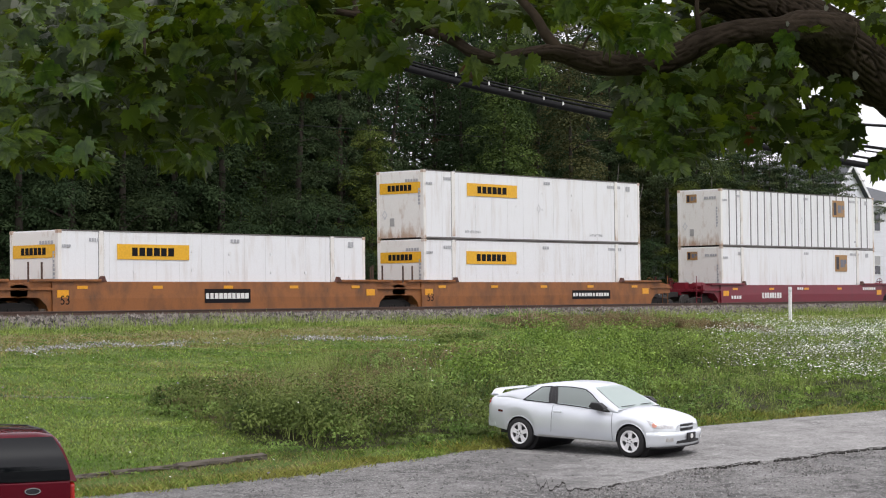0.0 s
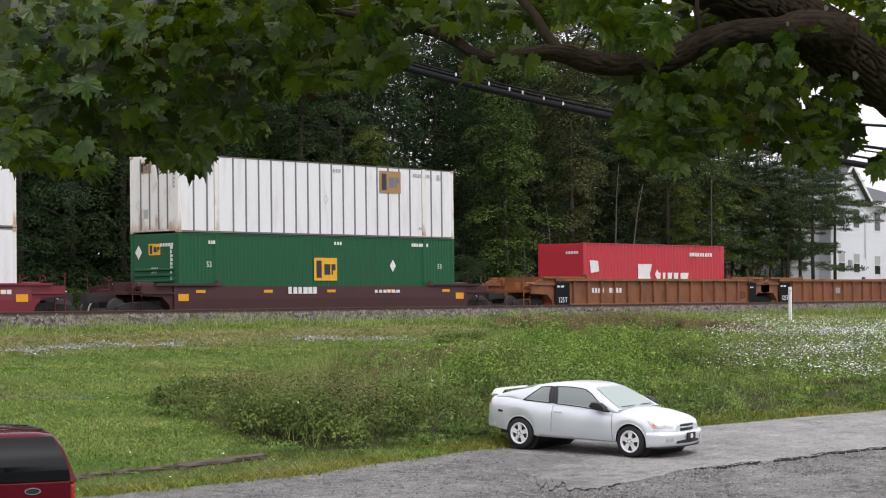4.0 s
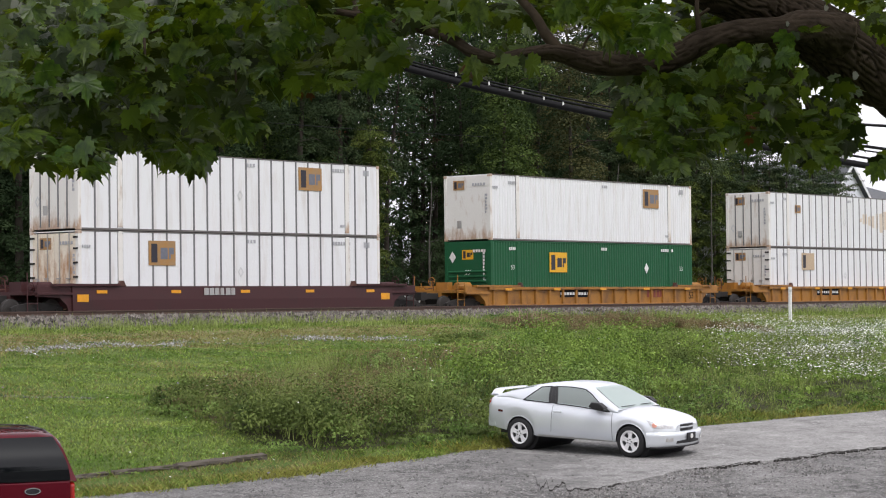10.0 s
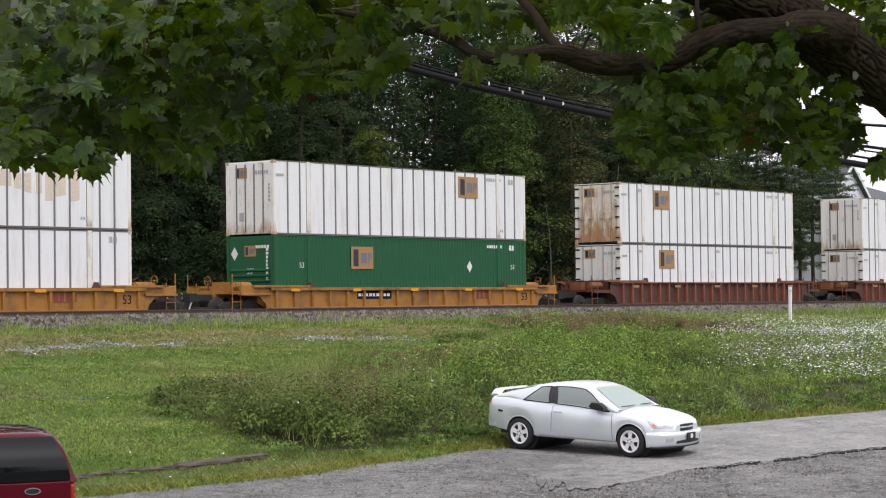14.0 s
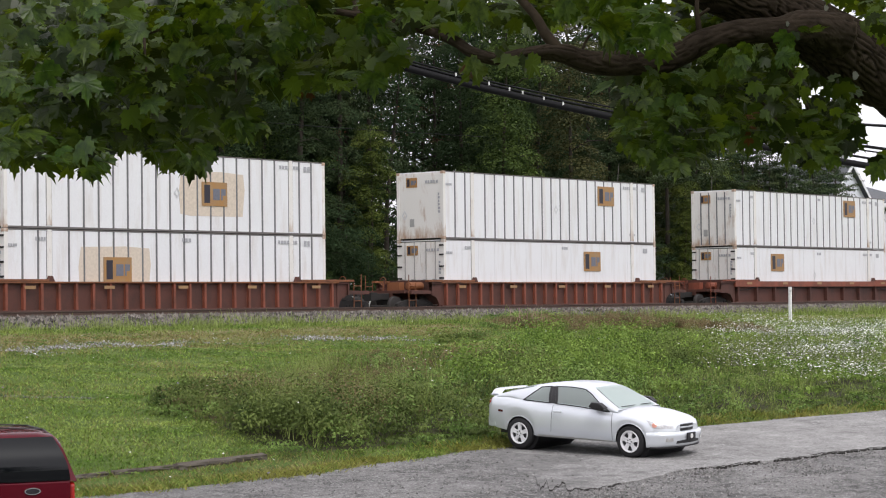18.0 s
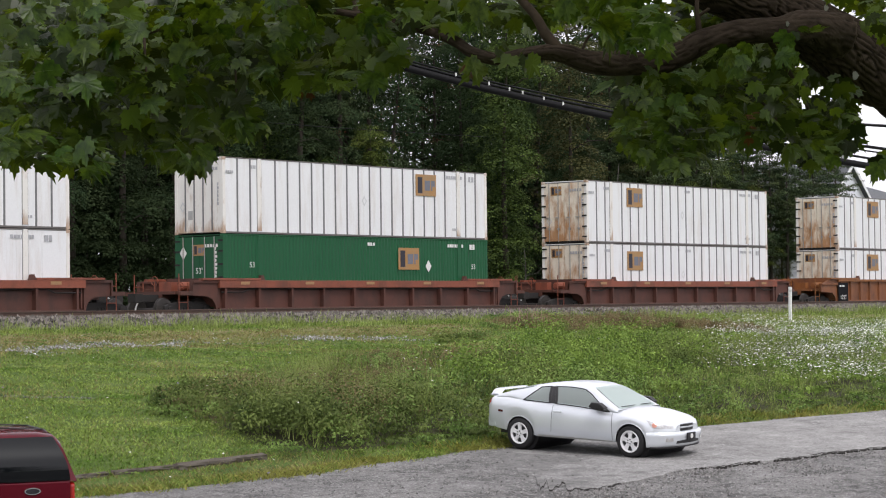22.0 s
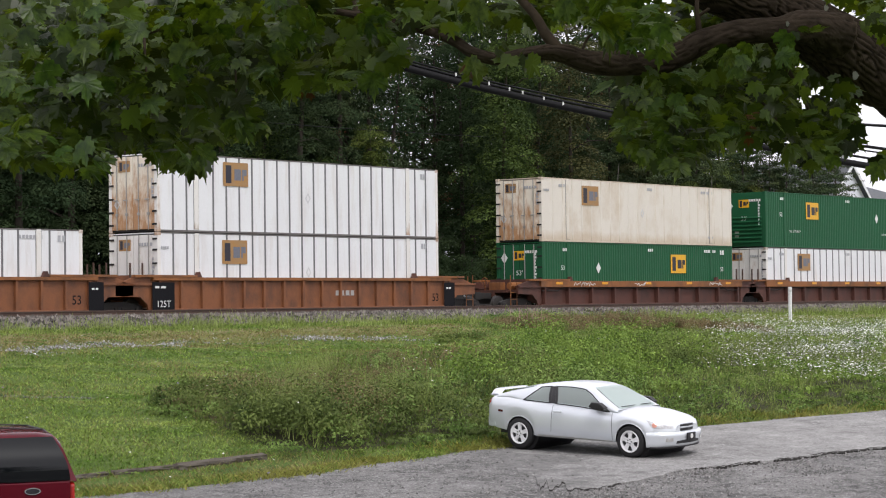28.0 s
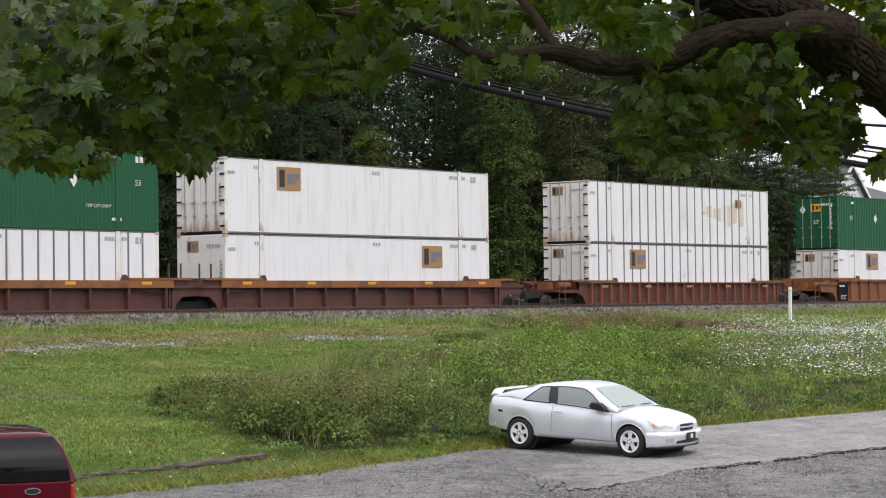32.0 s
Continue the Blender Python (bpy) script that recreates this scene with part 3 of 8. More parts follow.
def emblem(box, x, z, m, bright, w=1.34, h=0.90, name="emblem", label="faded orange square emblem with dark bars", peeled=False):
    """A square panel with plain bars where its letters stand; m turns its plane into the wall's."""
    key = ("emblem", bright, w, peeled)
    pan = part(name, shared(key, lambda: Shape().box(-w / 2, w / 2, -0.004, 0.004, -h / 2, h / 2).mesh(name, M["logoy" if bright else "peel" if peeled else "logo"])), box, m @ Matrix.Translation((x, 0, z)), label)
    u, t = w / 1.34, h / 0.9

    def bar(name, pts, mat):
        me = shared(key + (name,), lambda: Shape().prism([(x * u, z * t) for x, z in pts], "y", -0.009, 0).mesh("emblem_bar", M[mat]))
        part("emblem_bar", me, pan)

    bar("a", [(-0.54, -0.34), (-0.24, -0.34), (-0.24, 0.34), (-0.54, 0.34)], "ink")
    if peeled:
        return
    bar("b", [(-0.08, -0.22), (0.27, -0.22), (0.27, 0.20), (-0.08, 0.20)], "ink" if bright else "blue")
    bar("c", [(0.34, -0.22), (0.42, -0.22), (0.42, -0.04), (0.58, -0.04), (0.58, 0.20), (0.34, 0.20)], "ink" if bright else "blue")


def bars(rng, w, h, n):
    """Unreadable lettering: one bar with a notched top edge."""
    top, x = [], 0.0
    for _ in range(n):
        k = w / n * rng.uniform(0.6, 0.85)
        top += [(x, h), (x + k, h), (x + k, h * 0.05), (x + w / n, h * 0.05)]
        x += w / n
    return Shape().prism([(0, 0)] + top[:-2] + [(top[-3][0], 0)], "y", -0.006, 0)


def stack(rng, n):
    """Numbers stacked one under another: a comb of short bars on one thin spine."""
    pts = [(0, 0.10)]
    for i in range(n):
        w, z = rng.uniform(0.07, 0.13), -0.15 * i
        pts += [(w, z + 0.10), (w, z), (0.02, z)] + ([(0.02, z - 0.05)] if i < n - 1 else [(0, z)])
    return Shape().prism(pts, "y", -0.004, 0)


def ghost_shape():
    """The outline left by a peeled emblem, in ragged upright strips."""
    rr, strips = random.Random(8), []
    x = -1.9
    while x < 1.7:
        w = rr.uniform(0.25, 0.5)
        u = (x + 1.9) / 3.6
        hi, lo = 0.38 + 0.4 * u - rr.uniform(0, 0.25), -0.1 - 0.85 * u * rr.uniform(0.5, 1.0)
        strips.append([(x, lo), (x + w, lo + rr.uniform(-0.1, 0.1)), (x + w, hi), (x, hi + rr.uniform(-0.08, 0.05))])
        x += w + rr.uniform(0.05, 0.2)
    return strips


def mark(box, kind, logo, x0, y0, H, L, door):
    """Emblems, numbers and small plates on the wall that faces the road and on the near end."""
    rng = random.Random(int(abs(box.matrix_basis.translation.x) * 10))
    wall = Matrix.Translation((0, y0 - 0.012, 0))
    end = Matrix.Translation((x0 + 0.004, 0, 0)) @ pose(0, 0, 0, 0, 0, -90)
    pale = kind in ("green", "red")
    ink = "letter" if pale else "grey_mark"
    if kind in ("rib", "worn", "cream", "green", "smooth", "fluted") and logo and logo[0] != "banner":
        style, lx, lz = logo
        if style == "halo":
            part("faded_patch", shared(("halo",), lambda: Shape().prism([(-1.75, -0.78), (-1.2, -0.84), (1.5, -0.82), (1.62, 0.2), (1.55, 0.78), (0.4, 0.84), (-1.7, 0.80), (-1.82, 0.1)], "y", -0.002, 0.002).mesh("faded_patch", M["ghost"])), box, wall @ Matrix.Translation((x0 + lx, 0.019, lz)), "faded tan patch around the emblem")
        if style == "ghost":
            for k, poly in enumerate(ghost_shape()):
                part("faded_streak", shared(("ghost", k), lambda: Shape().prism(poly, "y", -0.002, 0.002).mesh("faded_streak", M["ghost"])), box, wall @ Matrix.Translation((x0 + 11.7, 0.019, 1.6)), "streak left by a removed tan emblem")
            emblem(box, x0 + lx, lz, wall, False, 0.6, 0.42)
        else:
            emblem(box, x0 + lx, lz, wall, style == "bright", peeled=style == "peeled")
        emblem(box, 0.0 if kind == "green" else -0.45, H - 0.6 if kind == "green" else H - 0.45, end, style == "bright", 0.62, 0.42)
    if logo and logo[0] == "banner":
        def plate(w, h):
            return Shape().box(-w / 2, w / 2, -0.004, 0.004, -h / 2, h / 2).mesh("banner", M["logoy"])

        for m, x, z, w, h in ((wall, x0 + logo[1], logo[2], 3.55, 0.55), (end, 0.0, logo[2], 2.25, 0.46)):
            pan = part("banner", shared(("ban", w), lambda: plate(w, h)), box, m @ Matrix.Translation((x, 0, z)), "yellow banner with black bars")
            r2 = random.Random(5)
            part("banner_bar", shared(("banb", w), lambda: bars(r2, w * 0.6, h * 0.55, 6).mesh("banner_bar", M["blackp"])), pan, (-w * 0.3, -0.004, -h * 0.27))
    if logo and logo[0] == "banner":
        for x in (x0 + 3.3, x1_of(L) - 3.6):
            words("TOP LIFT ONLY", 0.16, M["grey_mark"], box, pose(x, y0 - 0.004, 0.33, 90, 0, 0))
        for i, (fx, fz) in enumerate(((0.22, 0.5), (0.22, 0.74), (0.40, 0.52), (0.40, 0.76), (0.52, 0.5), (0.52, 0.74), (0.66, 0.5), (0.66, 0.74), (0.78, 0.5), (0.94, 0.45))):
            part("fastener", shared(("fast",), lambda: Shape().disc((0, 0), 0.07, "y", -0.02, 0, 10).mesh("fastener", M["white"])), box, (x0 + fx * L, y0 + 0.01, fz * H))
    if kind == "green" and label_top(logo, door):
        for x in (x0 + 3.0, x1_of(L) - 2.9):
            words("TOP LIFT ONLY", 0.17, M["letter"], box, pose(x, y0 - 0.004, 0.85, 90, 0, 0))
    if kind == "red":
        for x, w, h in ((4.45, 1.2, 1.0), (6.05, 0.36, 0.60), (6.58, 0.24, 0.60), (7.0, 0.42, 0.60), (7.55, 0.42, 0.60), (8.15, 0.75, 0.60)):
            part("white_mark", Shape().prism([(0, 0), (w, 0), (w * 0.82, h * 0.5), (w, h), (0, h)], "y", -0.006, 0).mesh("white_mark", M["letter"]), box, (x0 + x, y0 - 0.004, 0.94), "white painted block")
        part("flag_mark", Shape().prism([(0.08, 0), (0.75, 0.08), (0.66, 0.56), (0, 0.60)], "y", -0.006, 0).mesh("flag_mark", M["letter"]), box, (x0 + 0.48, y0 - 0.004, 1.50))
        part("painted_number", bars(rng, 2.1, 0.18, 9).mesh("painted_number", M["letter"]), box, (x0 + 9.0, y0 - 0.004, 2.35))
    if kind == "oocl":
        for m, x, w in ((wall, x0 + 1.0, 1.45), (end, -0.5, 1.0)):
            s = Shape()
            for cx in (0.17, 0.52):
                s.prism([(w * (cx + 0.165 * math.cos(a)), w * (0.17 + 0.15 * math.sin(a))) for a in (2 * math.pi * j / 20 for j in range(20))], "y", -0.006, 0)
            s.box(0.72 * w, w, -0.006, 0, 0.03 * w, 0.29 * w)
            part("red_mark", s.mesh("red_mark", M["redmark"]), box, m @ Matrix.Translation((x, 0, 1.65)), "red rounded mark")
    # small stencils
    for fx, fz, w, h, n in ((0.09, 0.86, 0.5, 0.13, 4), (0.83, 0.88, 1.1, 0.13, 7), (0.52, 0.88, 0.5, 0.13, 3), (0.93, 0.85, 0.4, 0.22, 2), (0.86, 0.12, 0.5, 0.10, 4)):
        if kind != "red" and rng.random() < 0.85:
            part("stencil", bars(rng, w, h, n).mesh("stencil", M[ink]), box, (x0 + L * (fx + rng.uniform(-0.01, 0.01)), y0 - 0.002, H * fz))
    if pale or rng.random() < 0.6:
        def ring():
            q = 0.8 if not pale else 1.0
            o, i_ = [(-0.19 * q, 0), (0, 0.26 * q), (0.19 * q, 0), (0, -0.26 * q)], [(-0.12 * q, 0), (0, 0.17 * q), (0.12 * q, 0), (0, -0.17 * q)]
            sh = Shape()
            for a in range(4):
                b = (a + 1) % 4
                sh.prism([o[a], o[b], i_[b], i_[a]], "y", -0.004, 0)
            return sh if not pale else Shape().prism(o, "y", -0.004, 0)

        dm = shared(("dia", ink), lambda: ring().mesh("hazard_diamond", M["letter" if pale else "faint"]))
        part("hazard_diamond", dm, box, (x0 + L * ((0.27 if logo and logo[0] == "bright" and logo[1] > 9 else 0.75) if kind == "green" else 0.5), y0 - 0.004, H * (0.6 if kind == "green" else 0.5)))
        part("hazard_diamond", dm, box, end @ Matrix.Translation((-0.85, -0.004, H * (0.76 if kind == "green" else 0.36))))
    if kind not in ("green", "red", "oocl"):
        # stacked numbers by the corner, and rust creeping up the end and the posts
        st = stack(rng, rng.randint(4, 7))
        part("stencil", st.mesh("stencil", M["grey_mark"]), box, end @ Matrix.Translation((1.0, -0.004, H - rng.uniform(0.75, 1.1))))
        part("stencil", bars(rng, 0.42, 0.10, 4).mesh("stencil", M["grey_mark"]), box, (x0 + 0.16, y0 - 0.006, H - 0.62))
    if kind == "green":
        words("53", 0.30, M["letter"], box, pose(x0 + 1.55, y0 - 0.004, 1.72, 90, 0, 0))
        words("53", 0.30, M["letter"], box, pose(x1_of(L) - 1.0, y0 - 0.004, 1.72, 90, 0, 0))
        words("53'", 0.32, M["letter"], box, end @ pose(0, -0.004, 1.5, 90, 0, 0))
        col = stack(rng, 9)
        part("stencil", col.mesh("stencil", M["letter"]), box, end @ Matrix.Translation((0.85, -0.004, H - 0.6)))
        if door != "door":
            for k in range(7):
                part("end_louvre", shared(("louvre",), lambda: Shape().prism([(0, -0.02), (-0.07, 0.02), (-0.07, 0.06), (0, 0.10)], "y", -1.05, 1.05).mesh("end_louvre", M["green"])), box, (x0 + 0.014, 0.0, 0.24 + 0.21 * k))
    part("painted_number", bars(rng, 0.75, 0.12, 5).mesh("painted_number", M[ink]), box, end @ Matrix.Translation((0.3, -0.004, H - 0.5)))


def label_top(logo, door):
    """Boxes that carry lifting notes: those with a bright emblem well to the near end and a plain front."""
    return bool(logo) and logo[0] == "bright" and 4.8 < logo[1] < 4.9 and door == "front"


def x1_of(L):
    return L / 2


# -- well cars --
def wheelset_mesh():
    s = Shape()
    for y in (-0.72, 0.72):
        s.disc((0, 0), 0.42, "y", y - 0.06, y + 0.06, 24)
        s.disc((0, 0), 0.45, "y", y - (0.07 if y > 0 else -0.04), y - (0.04 if y > 0 else -0.07), 24)
        s.disc((0, 0), 0.15, "y", y - 0.12, y + 0.12, 12)
    for a in range(5):
        c, t = math.cos(a * 1.2566), math.sin(a * 1.2566)
        s.disc((0.25 * c, 0.25 * t), 0.05, "y", -0.785, -0.775, 6)
    s.disc((0, 0), 0.08, "y", -1.0, 1.0, 10)
    return s.mesh("wheelset", M["steel"])


SPIN = []


def bogie(car, x):
    tr = part("truck", shared(("truck",), lambda: Shape().box(-0.22, 0.22, -1.05, 1.05, 0.42, 0.72).disc((0, 0), 0.32, "z", 0.72, 0.86, 14).mesh("truck", M["under"], 0.02)), car, (x, 0, 0))
    for y in (-1.02, 1.02):
        def frame_side():
            s = Shape().prism([(-1.15, 0.33), (-1.15, 0.55), (-0.95, 0.63), (-0.45, 0.70), (0.45, 0.70), (0.95, 0.63), (1.15, 0.55), (1.15, 0.33), (0.85, 0.33), (0.5, 0.20), (-0.5, 0.20), (-0.85, 0.33)], "y", -0.07, 0.07)
            for xx in (-0.18, -0.02, 0.14):
                s.box(xx - 0.05, xx + 0.05, -0.1, 0.1, 0.26, 0.52)
            s.disc((-0.89, 0.42), 0.13, "y", -0.13, 0.13, 12)
            s.disc((0.89, 0.42), 0.13, "y", -0.13, 0.13, 12)
            return s.mesh("side_frame", M["under"], 0.012)

        part("side_frame", shared(("sf",), frame_side), tr, (0, y, 0))
    for xx in (-0.89, 0.89):
        w = part("wheelset", shared(("ws",), wheelset_mesh), tr, (xx, 0, 0.42))
        SPIN.append((w, xx))


STYLE = {
    # paint, deck height, chord depth, ribs, chord paint, recess
    "brown": ("tan", 1.60, 0.12, 16, "brown", 0.06),
    "jb": ("brown", 1.44, 0.0, 0, "brown", 0.0),
    "crimson": ("crimson", 1.30, 0.0, 0, "crimson", 0.0),
    "maroon": ("maroon", 1.28, 0.0, 0, "maroon", 0.0),
    "yellow": ("yellow", 1.22, 0.12, 17, "yellow", 0.05),
    "rust": ("rust", 1.44, 0.06, 22, "tan", 0.07),
    "deep": ("rust", 1.49, 0.28, 10, "redtop", 0.14),
    "ochre": ("rust", 1.49, 0.28, 10, "brown", 0.14),
}


def well_car(style, c, half, ends, label, marks=()):
    """One well unit; c: its middle at the clip's start; half: to the middle of its trucks; ends: which trucks and couplers it carries."""
    body, top, chord, ribs, chordm, rec = STYLE[style]
    car = thing("well_car", Matrix(), label, "rail car", "well cars of the train")
    roll_along(car, c)
    mb, mc = M[body], M[chordm]
    sw = 8.55
    yo = WB / 2 + 0.19          # outer face of the sill
    for sgn in (-1, 1):
        def sill():
            s = Shape()
            if ribs:
                s.box(-sw, sw, -0.02 + rec, 0.04 + rec, 0.36, top - 0.02)
            else:
                # a smooth box sill: plumb lower plate, upper plate leaning in
                s.prism([(-0.06, 0.40), (-0.06, 0.62 + 0.28 * (top - 0.62)), (-0.015, top), (0.10, top), (0.10, 0.34), (-0.03, 0.34)], "x", -sw, sw)
            return s.mesh("side_sill", mb, 0.008)

        sx = shared(("sill", style), sill)
        turn = pose(0, 0, 0, 0, 0, 0 if sgn < 0 else 180)
        side = part("side_sill", sx, car, Matrix.Translation((0, sgn * yo, 0)) @ turn)
        if ribs:
            part("top_chord", shared(("chord", style), lambda: Shape().box(-sw, sw, -0.09, 0.14, top - chord, top).mesh("top_chord", mc, 0.012)), side)
            part("bottom_chord", shared(("bchord", style), lambda: Shape().box(-sw, sw, -0.07, 0.10, 0.34, 0.46).mesh("bottom_chord", mb, 0.012)), side)
            # rust cars' posts take the lighter chord paint, a highlight put into colour
            rib = shared(("carrib", style), lambda: Shape().prism([(-0.07, 0.02 + rec), (-0.05, -0.065), (0.05, -0.065), (0.07, 0.02 + rec)], "z", 0.46, top - chord).mesh("side_post", M["redtop"] if style == "rust" else mb))
            for i in range(ribs):
                part("side_post", rib, side, (-sw + 0.35 + (2 * sw - 0.7) * i / (ribs - 1), 0, 0))
        else:
            part("sill_lip", shared(("lip", style), lambda: Shape().box(-sw, sw, -0.075, 0.11, 0.33, 0.385).mesh("sill_lip", M["under"])), side)
        if style in ("deep", "ochre"):
            part("train_line", shared(("pipe",), lambda: Shape().tube([(-8.4, 0, 1.05), (-7.2, 0, 1.05), (-6.9, 0, 1.17), (6.9, 0, 1.17), (7.2, 0, 1.05), (8.4, 0, 1.05)], 0.022, 6).mesh("train_line", M["under"])), side, (0, -0.01, 0))
        # raised guide rails over both ends of the well
        for e in (-1, 1):
            def cap_rail():
                q = Shape().box(-1.35, 1.75, -0.10, 0.12, 0, 0.085)
                for bx in (-1.0, 0.2, 1.3):
                    q.disc((bx, 0.04), 0.03, "y", -0.115, -0.09, 8)
                return q.mesh("end_cap_rail", mc if ribs else mb, 0.012)

            at = pose(sw - 0.85, 0, top, 0, 0, 0) if e > 0 else pose(-(sw - 0.85), 0.02, top, 0, 0, 180)
            part("end_cap_rail", shared(("ecap", style), cap_rail), side, at)
            part("container_guide", shared(("guide",), lambda: Shape().prism([(-0.16, 0), (0.16, 0), (0.10, 0.10), (0.05, 0.20), (-0.06, 0.20), (-0.10, 0.10)], "y", -0.09, 0.06).mesh("container_guide", M["rust"], 0.01)), side, at @ Matrix.Translation((-1.5, 0, 0)))
        if sgn < 0:
            rng = random.Random(int(c * 7))
            dull = style == "rust" or style == "deep" and c < 480
            for i in range(0 if style == "brown" else 5):
                part("reflector", shared(("refl", dull), lambda: Shape().box(-0.24, 0.24, -0.006, 0.004, -0.055, 0.055).mesh("reflector", M["faded_amber" if dull else "amber"])), side, (-7.2 + 3.6 * i, -0.096 if ribs else -0.044 if top < 1.4 else -0.045, top - 0.1 if chord > 0.1 else top - 0.2))
            if not ribs:
                for bx in (-sw + 0.45, sw - 0.45):
                    part("end_reflector", shared(("erefl",), lambda: Shape().box(-0.26, 0.26, -0.006, 0.004, -0.13, 0.13).mesh("end_reflector", M["amber"])), side, (bx, -0.062, top - 0.42))
            if "scrawl" in label:
                for bx in (-1.2, 5.4, -6.2):
                    pts, px = [], 0.0
                    for _ in range(26):
                        px += rng.uniform(-0.02, 0.13)
                        pts.append((px, 0.0, rng.uniform(-0.10, 0.10)))
                    part("scrawl", Shape().tube(pts, 0.016, 4).mesh("scrawl", M["letter"]), side, (bx, -0.09, top - 0.14), "white spray-painted scrawl")
            for bx, bw, bh, bz, mt in marks:
                at = (bx, -0.066 if not ribs else -0.024 + rec, bz)
                if mt == "blackp":
                    panel = part("number_panel", Shape().box(-0.06, bw + 0.06, -0.004, 0.002, -0.05, bh + 0.05).mesh("number_panel", M["blackp"]), side, at, "black panel with white bars")
                    part("painted_number", bars(rng, bw, bh * 0.5, max(3, int(bw * 4.5))).mesh("painted_number", M["letter"]), panel, (0, -0.002, bh * 0.25))
                else:
                    part("painted_number", bars(rng, bw, bh, max(3, int(bw * 4))).mesh("painted_number", M[mt]), side, at)
    # floor of the well: cross beams and a slotted pan
    part("well_floor", shared(("pan",), lambda: Shape().box(-8.3, 8.3, -1.2, 1.2, 0.24, 0.28).box(-8.3, -8.0, -1.2, 1.2, 0.28, 0.36).box(8.0, 8.3, -1.2, 1.2, 0.28, 0.36).mesh("well_floor", M["under"])), car)
    for e in (-1, 1):
        turn = pose(0, 0, 0, 0, 0, 0 if e > 0 else 180)
        reach = half - sw
        part("end_bulkhead", shared(("bulk", style), lambda: Shape().box(0, 0.08, -yo + 0.05, yo - 0.05, 0.5, top + 0.1).mesh("end_bulkhead", mb)), car, turn @ Matrix.Translation((sw - 0.12, 0, 0)))
        part("end_platform", shared(("plat", style, reach), lambda: Shape().box(0, reach + 0.55, -0.95, 0.95, 0.98, 1.10).box(0, reach + 0.55, -0.3, 0.3, 0.8, 1.0).mesh("end_platform", mb, 0.01)), car, turn @ Matrix.Translation((sw, 0, 0)))
        for y in (-1, 1):
            def gusset():
                r = reach + 0.35
                long_ = {"rust": 0.65, "deep": 1.30}.get(style, 0)
                if long_:
                    # the side runs on at full height over the truck, arched out below
                    pts = [(0, 0.36), (0.06, 0.36), (0.14, 0.60), (0.30, 0.80), (0.60, 0.90), (long_, 0.92), (long_, top), (0, top)]
                    sh = Shape().prism(pts, "y", -0.05, 0.05).box(-0.02, long_, -0.12, 0.12, top - 0.09, top - 0.01).box(long_ - 0.08, long_, -0.13, 0.05, 0.92, top - 0.01)
                    return sh.box(long_, r + 0.4, -0.05, 0.08, 0.94, 1.08).mesh("end_gusset", mb, 0.008)
                pts = [(0, 0.36), (0.12, 0.36), (0.22, 0.62), (0.55, 0.88), (r, 0.92), (r, 1.30), (r * 0.55, top - 0.02), (0, top)]
                return Shape().prism(pts, "y", -0.05, 0.05).box(-0.02, r, -0.12, 0.12, top - 0.3, top - 0.22).mesh("end_gusset", mb, 0.008)

            part("end_gusset", shared(("guss", style, reach), gusset), car, turn @ Matrix.Translation((sw, y * (yo - 0.07), 0)))
        # grab irons, stanchions, steps
        if e in ends:
            part("brake_gear", shared(("brake", style), lambda: Shape().box(0, 0.35, -0.5, 0.15, 1.1, 1.45).tube([(0.33, -0.75 + 0.17 * math.cos(k * math.pi / 8), 1.50 + 0.17 * math.sin(k * math.pi / 8)) for k in range(17)], 0.018, 5).box(0.32, 0.34, -0.91, -0.59, 1.48, 1.52).tube([(0.32, -0.75, 1.1), (0.32, -0.75, 1.5)], 0.03, 6).mesh("brake_gear", mc, 0.01)), car, turn @ Matrix.Translation((sw + 0.8, 0, 0)))
            def hose():
                return Shape().tube([(0.0, -0.55, 0.86), (0.18, -0.56, 0.74), (0.30, -0.56, 0.55), (0.36, -0.55, 0.40), (0.50, -0.50, 0.33)], 0.034, 8).mesh("air_hose", M["edge"], smooth=True)

            part("air_hose", shared(("hose",), hose), car, turn @ Matrix.Translation((half + 0.75, 0, 0)), "pale rubber air hose")
            part("air_tank", shared(("tank", style), lambda: Shape().disc((0, 0), 0.17, "x", 0, 0.85, 14).disc((0, 0), 0.12, "x", -0.06, 0.91, 12).mesh("air_tank", mc, 0.015)), car, turn @ Matrix.Translation((sw + 0.25, -0.62 * e, 1.28)))
            part("brake_lever", shared(("lever",), lambda: Shape().tube([(0, 0, 1.1), (0.05, 0, 1.55), (0.30, 0, 1.62)], 0.022, 6).tube([(0, 0, 1.2), (0.55, 0, 1.16)], 0.018, 6).mesh("brake_lever", M["rust"])), car, turn @ Matrix.Translation((sw + 1.25, 0.55 * e, 0)))
            part("coupler", shared(("coup",), lambda: Shape().box(0, 1.0, -0.12, 0.12, 0.72, 0.98).box(0.85, 1.25, -0.2, 0.2, 0.68, 1.02).mesh("coupler", M["under"], 0.02)), car, turn @ Matrix.Translation((half + 0.55, 0, 0)))
            for y in (-1, 1):
                def ladder():
                    s = Shape().tube([(0, 0, 0.35), (0, 0, 1.42)], 0.022, 6).tube([(0.45, 0, 0.35), (0.45, 0, 1.75)], 0.022, 6)
                    for h in (0.38, 0.68, 0.98, 1.28):
                        s.tube([(0, 0, h), (0.45, 0, h)], 0.018, 6)
                    return s.mesh("ladder", mc)
                part("ladder", shared(("ladder", style), ladder), car, turn @ Matrix.Translation((half + 0.1, y * 1.2, 0)))
        else:
